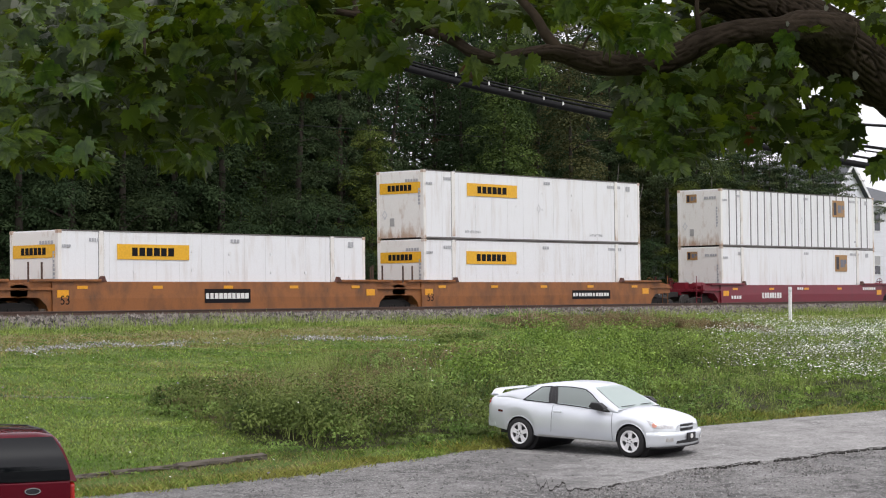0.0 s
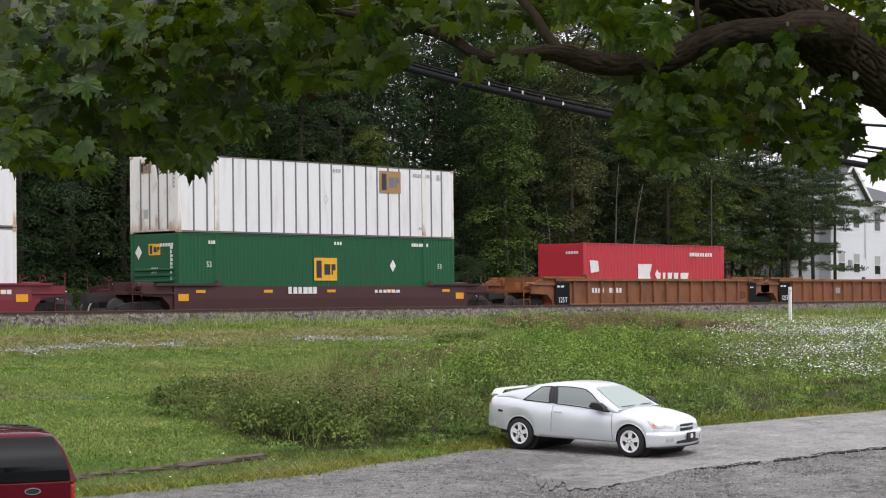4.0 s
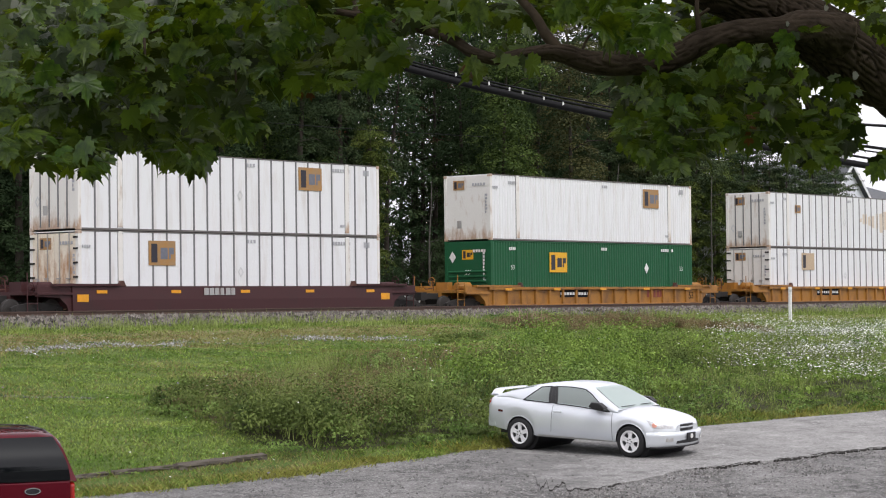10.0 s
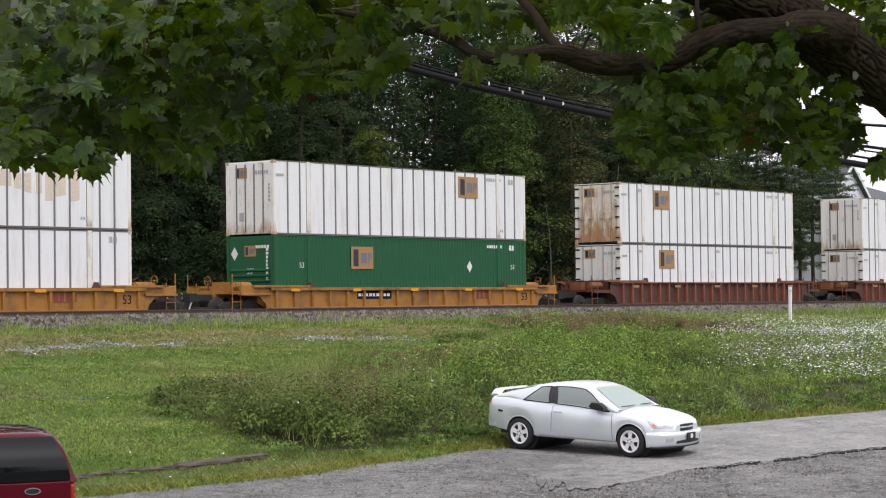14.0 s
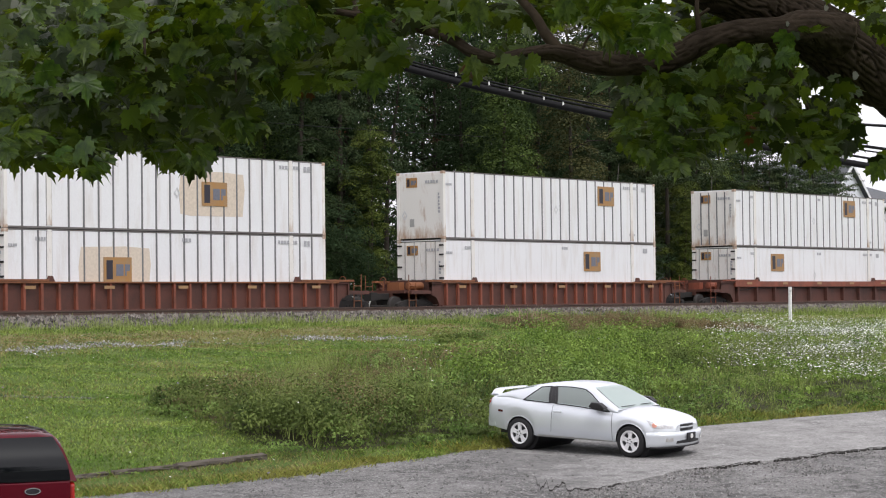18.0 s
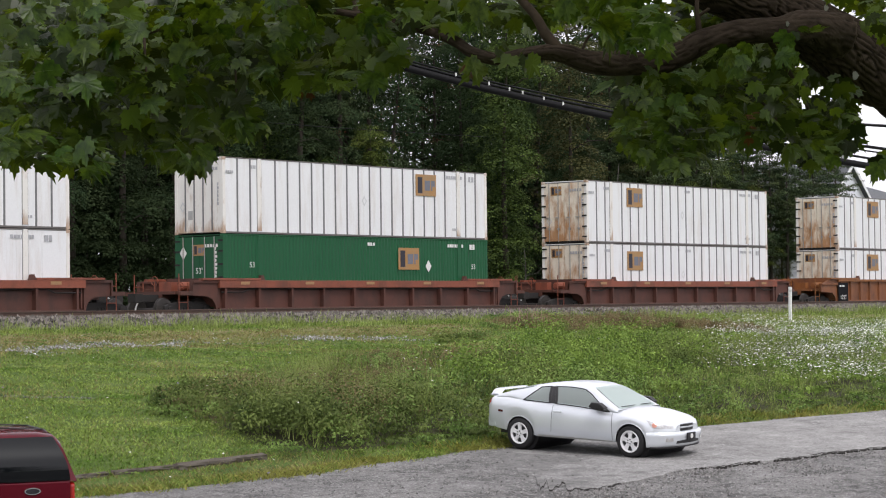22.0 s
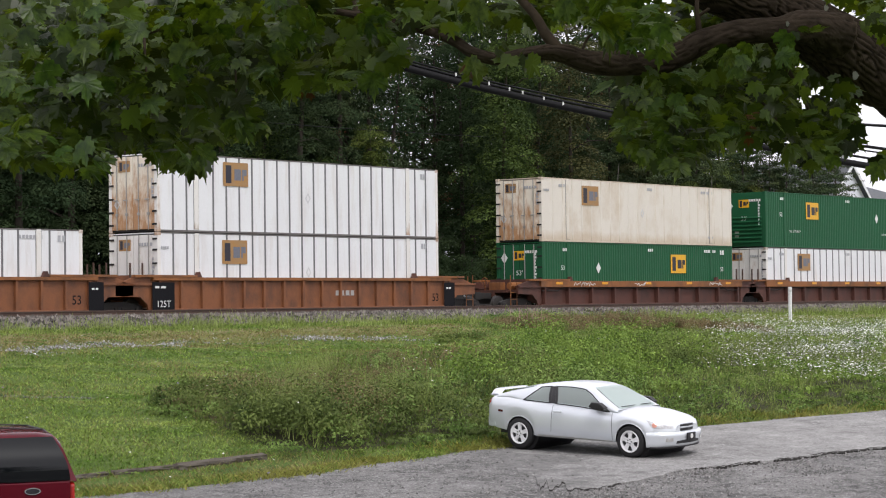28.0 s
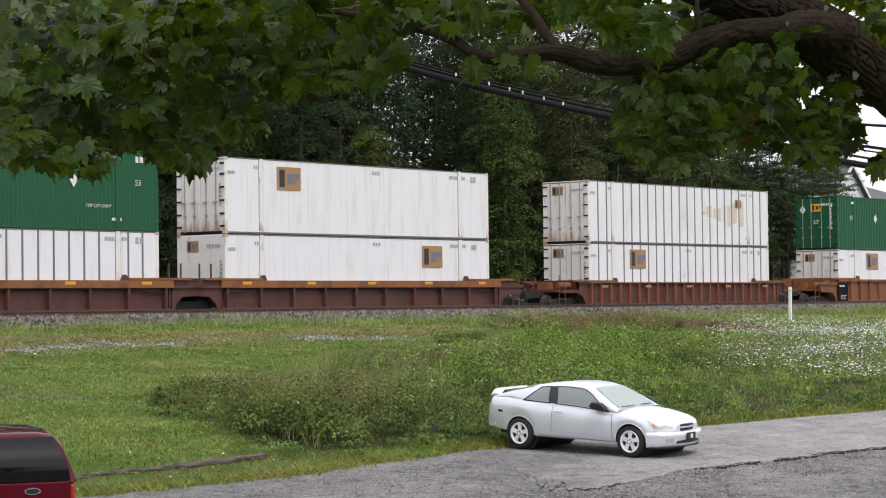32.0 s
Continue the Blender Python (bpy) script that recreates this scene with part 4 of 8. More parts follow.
            for y in (-1, 1):
                for dx in (0.15, 0.75):
                    part("stanchion", shared(("stan",), lambda: Shape().tube([(0, 0, 1.0), (0, 0, 2.12)], 0.04, 6).mesh("stanchion", M["rail"])), car, turn @ Matrix.Translation((sw + dx, y * 1.15, 0)))
        if e in ends or e > 0:
            bogie(car, e * half)
    if style in ("jb", "brown", "yellow"):
        gap = (2 * sw - 0.7) / (ribs - 1) if ribs else 0
        words("53", 0.46, M["blackp"], car, pose(-sw + 0.55 if style == "jb" else sw - 0.35 - gap / 2, -yo - 0.066 if not ribs else -yo - 0.026 + rec, 0.78, 90, 0, 0))
    if style == "brown":
        part("data_panel", shared(("datar",), lambda: Shape().box(-0.36, 0.34, -0.075, -0.066, 0.42, 1.42).mesh("data_panel", M["blackp"])), car, (sw - 0.08, -yo, 0), "black panel with white stencils")
        part("stencil", shared(("datab2",), lambda: bars(random.Random(4), 0.36, 0.07, 2).mesh("stencil", M["letter"])), car, (sw - 0.3, -yo - 0.075, 1.15))
        for x in (-sw + 0.15,):
            part("data_panel", shared(("data",), lambda: Shape().box(-0.55, 0.55, -0.075, -0.066, 0.42, 1.42).mesh("data_panel", M["blackp"])), car, (x - 0.35 * (1 if x > 0 else -1), -yo, 0), "black panel with white stencils")
            part("stencil", shared(("datab",), lambda: bars(random.Random(3), 0.6, 0.08, 2).mesh("stencil", M["letter"])), car, (x - 0.65 * (1 if x > 0 else 0.1), -yo - 0.075, 1.2))
        words("125T", 0.34, M["letter"], car, pose(-sw + 0.5, -yo - 0.08, 0.62, 90, 0, 0))
    return car


TRAIN = [
    ("jb", 37.7, 10.0, (), "yellow-brown smooth-sided well unit, middle of a set", ((-0.6, 1.9, 0.36, 0.72, "blackp"),)),
    ("jb", 57.64, 10.0, (), "yellow-brown smooth-sided well unit with painted bars", ((-1.2, 2.3, 0.42, 0.70, "blackp"),)),
    ("jb", 77.55, 10.0, (1,), "yellow-brown smooth-sided well unit with coupler gear", ((2.2, 2.9, 0.30, 0.72, "blackp"),)),
    ("crimson", 101.0, 9.75, (-1, 1), "crimson smooth-sided single well car", ((-4.6, 2.0, 0.28, 0.62, "letter"), (-1.0, 0.7, 0.12, 1.05, "letter"), (6.2, 1.5, 0.14, 1.02, "letter"), (-7.6, 1.0, 0.16, 0.6, "letter"))),
    ("maroon", 124.77, 9.75, (-1, 1), "dark maroon smooth-sided single well car", ((-2.5, 1.7, 0.26, 0.98, "letter"), (2.6, 1.6, 0.12, 1.0, "letter"))),
    ("brown", 148.35, 9.95, (-1,), "rust-brown ribbed well unit under a red box", ((-5.6, 1.0, 0.22, 0.95, "letter"), (-4.2, 1.1, 0.22, 0.95, "letter"))),
    ("brown", 168.1, 9.95, (), "empty rust-brown ribbed well unit", ((1.4, 1.5, 0.3, 0.9, "fadedred"), (-2.4, 0.5, 0.3, 0.85, "edge"))),
]
TRAIN += [
    ("brown", 187.8, 9.95, (1,), "rust-brown ribbed well unit under a grey box", ((3.4, 1.0, 0.2, 0.95, "letter"),)),
    ("maroon", 211.54, 9.75, (-1, 1), "dark maroon smooth-sided single well car", ((-2.2, 1.7, 0.26, 0.95, "edge"),)),
    ("yellow", 235.09, 9.75, (-1, 1), "weathered yellow low-sided ribbed well car", ((-3.2, 2.3, 0.24, 0.8, "blackp"), (3.8, 1.4, 0.36, 0.72, "fadedred"))),
    ("yellow", 258.68, 9.75, (-1, 1), "weathered yellow low-sided ribbed well car", ((-3.4, 2.3, 0.24, 0.8, "blackp"), (4.0, 1.4, 0.36, 0.72, "fadedred"))),
    ("yellow", 282.25, 9.75, (-1, 1), "weathered yellow low-sided ribbed well car", ((-3.4, 2.0, 0.24, 0.8, "blackp"), (4.0, 1.4, 0.36, 0.72, "fadedred"))),
    ("rust", 305.8, 9.75, (-1, 1), "dark rusty ribbed well car with worn chord", ()), ("rust", 329.58, 9.75, (-1, 1), "dark rusty ribbed well car with worn chord", ()),
    ("rust", 353.18, 9.75, (-1, 1), "dark rusty ribbed well car with worn chord", ()), ("deep", 376.64, 9.75, (-1, 1), "red-brown well car with deep recessed panels", ((-1.5, 1.6, 0.1, 0.8, "rust"),)),
    ("deep", 400.33, 9.75, (-1, 1), "red-brown well car with deep recessed panels", ()), ("deep", 423.98, 9.75, (-1, 1), "red-brown well car with deep recessed panels", ()),
]
TRAIN += [
    ("brown", 447.65, 9.95, (-1,), "rust-brown ribbed well unit of an articulated set", ()), ("brown", 467.25, 9.95, (), "rust-brown ribbed well unit under a single box", ((-4.0, 1.4, 0.3, 0.85, "fadedred"),)),
    ("brown", 486.99, 9.95, (1,), "rust-brown ribbed well unit of an articulated set", ((1.4, 1.2, 0.2, 0.9, "edge"),)),
    ("ochre", 510.51, 9.78, (-1,), "red-brown well unit with amber reflectors and scrawls", ()), ("ochre", 530.03, 9.78, (), "red-brown well unit with amber reflectors", ()),
    ("ochre", 549.59, 9.78, (1,), "red-brown well unit with amber reflectors", ()), ("rust", 573.25, 9.75, (-1, 1), "dark rusty ribbed well car with worn chord", ()),
    ("brown", 596.8, 9.95, (-1,), "rust-brown ribbed well unit under a green box", ()),
]
for row in TRAIN:
    well_car(*row)

W2 = "white ribbed freight container with a faded orange emblem"
R2 = "white ribbed container with rust-streaked doors and orange emblem"
S2 = "smooth white freight container with faint panel seams"
G2 = "dark green freight container with an orange emblem"
BOXES = [
    ("smooth", 49.56, 0, ("banner", 4.5, 2.15), "front", "white freight container with yellow banner", {}),
    ("smooth", 69.47, 0, ("banner", 4.6, 2.13), "front", "white freight container with yellow banner, lower tier", {}),
    ("smooth", 69.47, 1, ("banner", 4.7, 2.15), "front", "white freight container with yellow banner, upper tier", {}),
    ("smooth", 92.94, 0, ("faded", 12.3, 2.12), "front", S2, {}), ("rib", 92.94, 1, ("faded", 12.1, 2.18), "front", W2, {}), ("green", 116.69, 0, ("bright", 8.0, 1.58), "front", G2, {}),
    ("rib", 116.69, 1, ("faded", 12.0, 2.27), "front", R2, {}), ("red", 142.33, 0, None, "front", "bright red corrugated freight container with white marks", {"L": 12.19, "base": 0.365}),
    ("oocl", 181.62, 0, None, "front", "pale grey corrugated container with red marks", {"L": 12.19, "base": 0.31}),
    ("rib", 203.46, 0, ("faded", 4.0, 2.12), "door", R2, {}), ("rib", 203.46, 1, ("faded", 12.0, 2.21), "front", R2, {}), ("green", 227.01, 0, ("bright", 4.95, 1.97), "front", G2, {}),
    ("fluted", 227.01, 1, ("faded", 12.57, 2.17), "front", "white finely corrugated container with rust-streaked end", {}),
    ("rib", 250.6, 0, ("peeled", 4.0, 2.19), "door", "white ribbed container with a half-peeled tan emblem", {}), ("worn", 250.6, 1, ("ghost", 3.0, 2.05), "front", "white ribbed container with a ghosted tan emblem", {}),
    ("green", 274.17, 0, ("faded", 5.13, 2.05), "front", G2, {}), ("rib", 274.17, 1, ("faded", 12.07, 2.23), "front", R2, {}), ("rib", 297.72, 0, ("faded", 3.96, 2.19), "door", W2, {}),
    ("rib", 297.72, 1, ("faded", 3.54, 2.15), "door", R2, {}), ("rib", 321.5, 0, ("halo", 5.12, 1.5), "door", "white ribbed container with a tan patch", {}),
]
BOXES += [
    ("rib", 321.5, 1, ("halo", 10.0, 1.45), "front", "white ribbed container with a large tan patch", {}),
    ("smooth", 345.1, 0, ("faded", 10.85, 2.03), "door", S2, {}), ("rib", 345.1, 1, ("faded", 12.03, 2.17), "front", W2, {}), ("smooth", 368.56, 0, ("faded", 4.19, 2.11), "door", S2, {}),
    ("rib", 368.56, 1, ("faded", 12.02, 2.21), "front", R2, {}), ("green", 392.25, 0, ("faded", 10.83, 2.04), "door", G2, {}), ("rib", 392.25, 1, ("faded", 12.0, 2.22), "front", R2, {}),
    ("rib", 415.9, 0, ("faded", 3.9, 2.09), "door", R2, {}), ("rib", 415.9, 1, ("faded", 3.93, 2.19), "door", R2, {}), ("rib", 439.57, 0, ("faded", 3.92, 2.19), "door", R2, {}),
    ("rib", 439.57, 1, ("faded", 4.04, 2.25), "door", R2, {}), ("rib", 459.17, 0, ("faded", 3.93, 2.2), "door", W2, {}), ("rib", 478.91, 0, ("faded", 3.97, 2.2), "door", W2, {}),
    ("rib", 478.91, 1, ("faded", 4.06, 2.23), "door", R2, {}), ("green", 502.43, 0, ("bright", 11.15, 1.97), "door", G2, {}), ("cream", 502.43, 1, ("faded", 3.76, 2.16), "door", "cream-stained corrugated container with rusty doors", {}),
    ("rib", 521.95, 0, ("faded", 3.89, 2.15), "door", W2, {}), ("green", 521.95, 1, ("bright", 4.85, 1.99), "front", G2, {}), ("smooth", 541.51, 0, ("faded", 12.26, 2.14), "front", S2, {}),
    ("smooth", 541.51, 1, ("faded", 3.52, 2.18), "door", S2, {}),
]
BOXES += [
    ("rib", 565.17, 0, ("faded", 4.02, 2.18), "door", W2, {}), ("worn", 565.17, 1, ("ghost", 13.19, 2.14), "door", "white ribbed container with a ghosted tan emblem", {}),
    ("smooth", 588.7, 0, ("faded", 3.91, 2.25), "door", S2, {}), ("green", 588.7, 1, ("bright", 11.0, 1.99), "door", G2, {}),
]
for kind, s0, tier, logo, door, label, more in BOXES:
    freight_box(kind, s0, tier, logo, door, label, **more)


# ---- trees, undergrowth and the house beyond the line ----
M["leaf_a"] = leafy("broadleaf_foliage", (0.0360, 0.0620, 0.0180), (0.1280, 0.1780, 0.0440), 0.75, 0.4, 0.6, 0.12, 0.85, 1.15)
M["leaf_b"] = leafy("deep_green_foliage", (0.0310, 0.0530, 0.0270), (0.0680, 0.1020, 0.0460), 0.75, 0.5, 0.85, 0.02, 0.9, 1.1)
M["leaf_c"] = leafy("light_green_foliage", (0.0380, 0.0620, 0.0130), (0.1400, 0.1750, 0.0360), 0.75, 0.3, 0.6, 0.12, 0.85, 1.15)
M["leaf_d"] = leafy("dusty_green_foliage", (0.0360, 0.0480, 0.0200), (0.1260, 0.1340, 0.0520), 0.75, 0.4, 0.6, 0.12, 0.85, 1.15)
M["needle"] = leafy("pine_needles", (0.0250, 0.0460, 0.0220), (0.0820, 0.1150, 0.0460), 0.7, 0.15, 0.6, 0.12, 0.7, 1.3)
M["autumn"] = leafy("browning_foliage", (0.110, 0.052, 0.026), (0.190, 0.095, 0.040), 0.6)
M["bark"] = paint("grey_brown_bark", (0.050, 0.040, 0.031), (0.022, 0.018, 0.014), 0.7, 0.95, (6, 6, 0.8), 3.0, relief=0.8)
M["dead"] = paint("grey_dead_wood", (0.085, 0.078, 0.068), (0.04, 0.034, 0.028), 0.7, 0.95, (6, 6, 0.8), 3.0, relief=0.6)


def leaf_mesh(name, rng, pts, size, mat, flat=0.5, aspect=0.55, dirs=None):
    """Many small folded leaves round the given points."""
    pts = np.asarray(pts)
    n = len(pts)
    nrm = rng.normal(size=(n, 3))
    if dirs is None:
        nrm[:, 2] = np.abs(nrm[:, 2]) + flat
    else:
        nrm = nrm * flat + dirs
    nrm /= np.linalg.norm(nrm, axis=1)[:, None]
    t = np.cross(nrm, rng.normal(size=(n, 3)))
    t /= np.linalg.norm(t, axis=1)[:, None] + 1e-9
    b = np.cross(nrm, t)
    L = (size * rng.uniform(0.6, 1.35, n))[:, None]
    v = np.stack([pts - t * L * 0.5, pts + b * L * aspect * 0.5 + nrm * L * 0.1, pts + t * L * 0.5 - nrm * L * 0.08, pts - b * L * aspect * 0.5 + nrm * L * 0.1], 1).reshape(-1, 3)
    me = bpy.data.meshes.new(name)
    me.vertices.add(4 * n)
    me.vertices.foreach_set("co", v.astype(np.float32).ravel())
    me.loops.add(4 * n)
    me.loops.foreach_set("vertex_index", np.arange(4 * n, dtype=np.int32))
    me.polygons.add(n)
    me.polygons.foreach_set("loop_start", np.arange(0, 4 * n, 4, dtype=np.int32))
    me.update(calc_edges=True)
    me.materials.append(mat)
    return me


def broadleaf(seed, H, spread_r, leaves, size, mat, bark, low=0.12, arms=40, puff=1.0):
    """Trunk, limbs and a crown of drooping leaf sprays: returns the meshes."""
    r = np.random.default_rng(seed)
    rr = random.Random(seed)
    trunk = Shape()
    lean = [rr.uniform(-0.8, 0.8) for _ in range(2)]
    path = [(lean[0] * k * k + 0.15 * math.sin(7 * k + seed), lean[1] * k * k, H * 0.92 * k) for k in (0, 0.15, 0.35, 0.55, 0.75, 1)]
    r0 = 0.0085 * H
    trunk.tube(path, [r0 * 1.3, r0, r0 * 0.8, r0 * 0.6, r0 * 0.35, 0.03], 8)
    limbs, cen, out, rad = [], [], [], []
    for i in range(arms):
        k = low + (0.97 - low) * (i + rr.random()) / arms
        a = i * 2.4 + rr.uniform(-0.5, 0.5)
        full = 1.25 * min(1.0, 0.55 + 1.5 * (k - low)) * (1.02 - k) ** 0.42 * (0.85 + 0.5 * noise.noise((k * 7, a * 0.3, seed)))
        reach = spread_r * full * rr.uniform(0.5, 1.15)
        p0 = Vector((lean[0] * k * k, lean[1] * k * k, H * 0.92 * k))
        p2 = p0 + Vector((math.cos(a) * reach, math.sin(a) * reach, reach * rr.uniform(0.0, 0.6)))
        p1 = (p0 + p2) / 2 + Vector((0, 0, reach * 0.12))
        limbs.append(Shape().tube([p0, p1, p2], [r0 * 0.35 * (1.1 - k) + 0.02, 0.035 * (1.2 - k) + 0.015, 0.01], 5))
        for t in (0.2, 0.62, 0.97):
            c = p0.lerp(p2, t) + Vector((rr.gauss(0, 0.3), rr.gauss(0, 0.3), rr.gauss(0, 0.25)))
            cen.append(c)
            out.append((math.cos(a), math.sin(a), 0))
            rad.append(rr.uniform(0.5, 1.15) * (0.55 + 0.16 * spread_r) * puff)
    w = np.array(rad) ** 2
    idx = r.choice(len(cen), leaves, p=w / w.sum())
    cen, out, rad = np.array(cen)[idx], np.array(out)[idx], np.array(rad)[idx][:, None]
    d = r.normal(size=(leaves, 3))
    d /= np.linalg.norm(d, axis=1)[:, None]
    d[:, 2] = np.where(d[:, 2] < -0.25, -d[:, 2], d[:, 2])
    off = d * r.uniform(0.72, 1.0, (leaves, 1)) * np.array([1.15, 1.15, 0.6])
    # the tips of each spray hang
    along_out = (off * out).sum(1, keepdims=True)
    off[:, 2:] -= 0.35 * np.clip(along_out, 0, None) ** 2 + 0.1 * along_out
    pts = cen + off * rad
    d[:, 2] += 0.6
    return trunk.mesh("trunk", bark, smooth=True), [s.mesh("limb", bark, smooth=True) for s in limbs[::10]], leaf_mesh("crown", r, pts, size, mat, 0.24, 0.7, d)


def pine(seed, H, spread_r, needles, mat, bark, low=0.24, brown=0):
    """A pine: bare lower trunk, uneven whorls of boughs that carry flat tufts of needles."""
    r, rr = np.random.default_rng(seed), random.Random(seed)
    trunk = Shape().tube([(0, 0, 0), (0.10, 0, H * 0.4), (0, 0.08, H * 0.8), (0, 0, H)], [0.20, 0.15, 0.08, 0.02], 8)
    limbs, tufts = [], []
    tiers = int(H / 0.85)
    for i in range(tiers):
        h = H * (low + (0.98 - low) * (i + rr.uniform(-0.4, 0.4)) / tiers)
        reach0 = spread_r * (1 - (i / tiers) ** 1.6) * (0.7 + 0.6 * rr.random()) + 0.4
        for j in range(rr.randint(3, 5)):
            a = j * 1.4 + i * 0.8 + rr.uniform(-0.5, 0.5)
            reach = reach0 * rr.uniform(0.45, 1.2)
            p0, p2 = Vector((0, 0, h)), Vector((math.cos(a) * reach, math.sin(a) * reach, h + reach * rr.uniform(-0.25, 0.30)))
            if j < 2:
                limbs.append(Shape().tube([p0, (p0 + p2) / 2 - Vector((0, 0, 0.08)), p2], [0.045, 0.028, 0.008], 5))
            for t in (0.35, 0.6, 0.85, 1.0):
                tufts.append((p0.lerp(p2, t) + Vector((rr.gauss(0, 0.15), rr.gauss(0, 0.15), rr.gauss(0, 0.1))), rr.uniform(0.35, 0.8) * (0.5 + 0.2 * reach)))
    cen, rad = np.array([t[0] for t in tufts]), np.array([t[1] for t in tufts])
    idx = r.choice(len(tufts), needles, p=rad ** 2 / (rad ** 2).sum())
    d = r.normal(size=(needles, 3))
    d /= np.linalg.norm(d, axis=1)[:, None]
    pts = cen[idx] + d * rad[idx][:, None] * r.uniform(0, 1, (needles, 1)) ** 0.5 * np.array([1.0, 1.0, 0.28])
    d[:, 2] += 0.8
    made = [trunk.mesh("trunk", bark, smooth=True), [s.mesh("limb", bark, smooth=True) for s in limbs[::6]], leaf_mesh("crown", r, pts, 0.22, mat, 0.6, 0.35, d)]
    if brown:
        # boughs of dead needles
        pick = r.choice(len(tufts), brown)
        q = r.normal(size=(brown * 60, 3)) * np.array([0.28, 0.28, 0.12]) + np.repeat(cen[pick], 60, 0)
        made.append(leaf_mesh("dead_bough", r, q, 0.16, M["autumn"], 0.6, 0.35, np.tile((0, 0, 1.0), (len(q), 1))))
    return tuple(made)


def plant_tree(protos, i, x, y, turn, scale, label, sink=0.1, name="tree", group="trees behind the line"):
    trunk, limbs, crown, *rest = protos[i]
    t = thing(name, Matrix.Translation((x, y, ground_z(x, y) - sink)) @ pose(0, 0, 0, 0, 0, turn) @ Matrix.Scale(scale, 4), label, "tree", group)
    part("trunk", trunk, t)
    for m in limbs:
        part("limb", m, t)
    part("crown", crown, t)
    for m in rest:
        part("dead_bough", m, t, None, "browned dead needles")
    return t


BROAD = [broadleaf(11, 20, 2.9, 25000, 0.14, M["leaf_a"], M["bark"], 0.05, 44), broadleaf(12, 22, 3.0, 25000, 0.14, M["leaf_b"], M["bark"], 0.04, 46), broadleaf(13, 18, 2.6, 17000, 0.155, M["leaf_c"], M["bark"], 0.06, 36),
         broadleaf(14, 20, 2.8, 18000, 0.155, M["leaf_d"], M["bark"], 0.07, 38), broadleaf(15, 20, 2.8, 6000, 0.17, M["leaf_b"], M["bark"], 0.10, 44, 0.7), broadleaf(16, 9, 3.6, 4200, 0.18, M["leaf_a"], M["bark"], 0.03, 22),
         broadleaf(17, 20, 3.6, 4200, 0.37, M["leaf_b"], M["bark"], 0.03, 44, 1.2), broadleaf(18, 9, 3.4, 3800, 0.18, M["leaf_c"], M["bark"], 0.03, 20), broadleaf(19, 8, 3.0, 5200, 0.16, M["leaf_b"], M["bark"], 0.02, 24)]
PINES = [pine(21, 17, 4.2, 17000, M["needle"], M["bark"], 0.34), pine(22, 21, 3.4, 17000, M["needle"], M["bark"], 0.3, 14), pine(23, 17, 4.0, 12000, M["needle"], M["bark"], 0.52), pine(24, 20, 3.0, 5000, M["needle"], M["bark"], 0.3, 16)]
KINDS = ["tall broadleaf tree with dense mid-green crown", "tall broadleaf tree with deep green crown", "light green broadleaf tree at the wood's edge", "dusty green broadleaf tree at the wood's edge", "thin-crowned tree with sky showing through", "low bushy green shrub beside the railway line",
         "shaded dark green tree deep in the wood", "light green shrub beside the railway line", "sparse dark shrub at the wood's edge"]


def plan_y(a, y):
    """Distance out at which the bearing a meets the line y."""
    return y / (FY - FX * a / 1000)


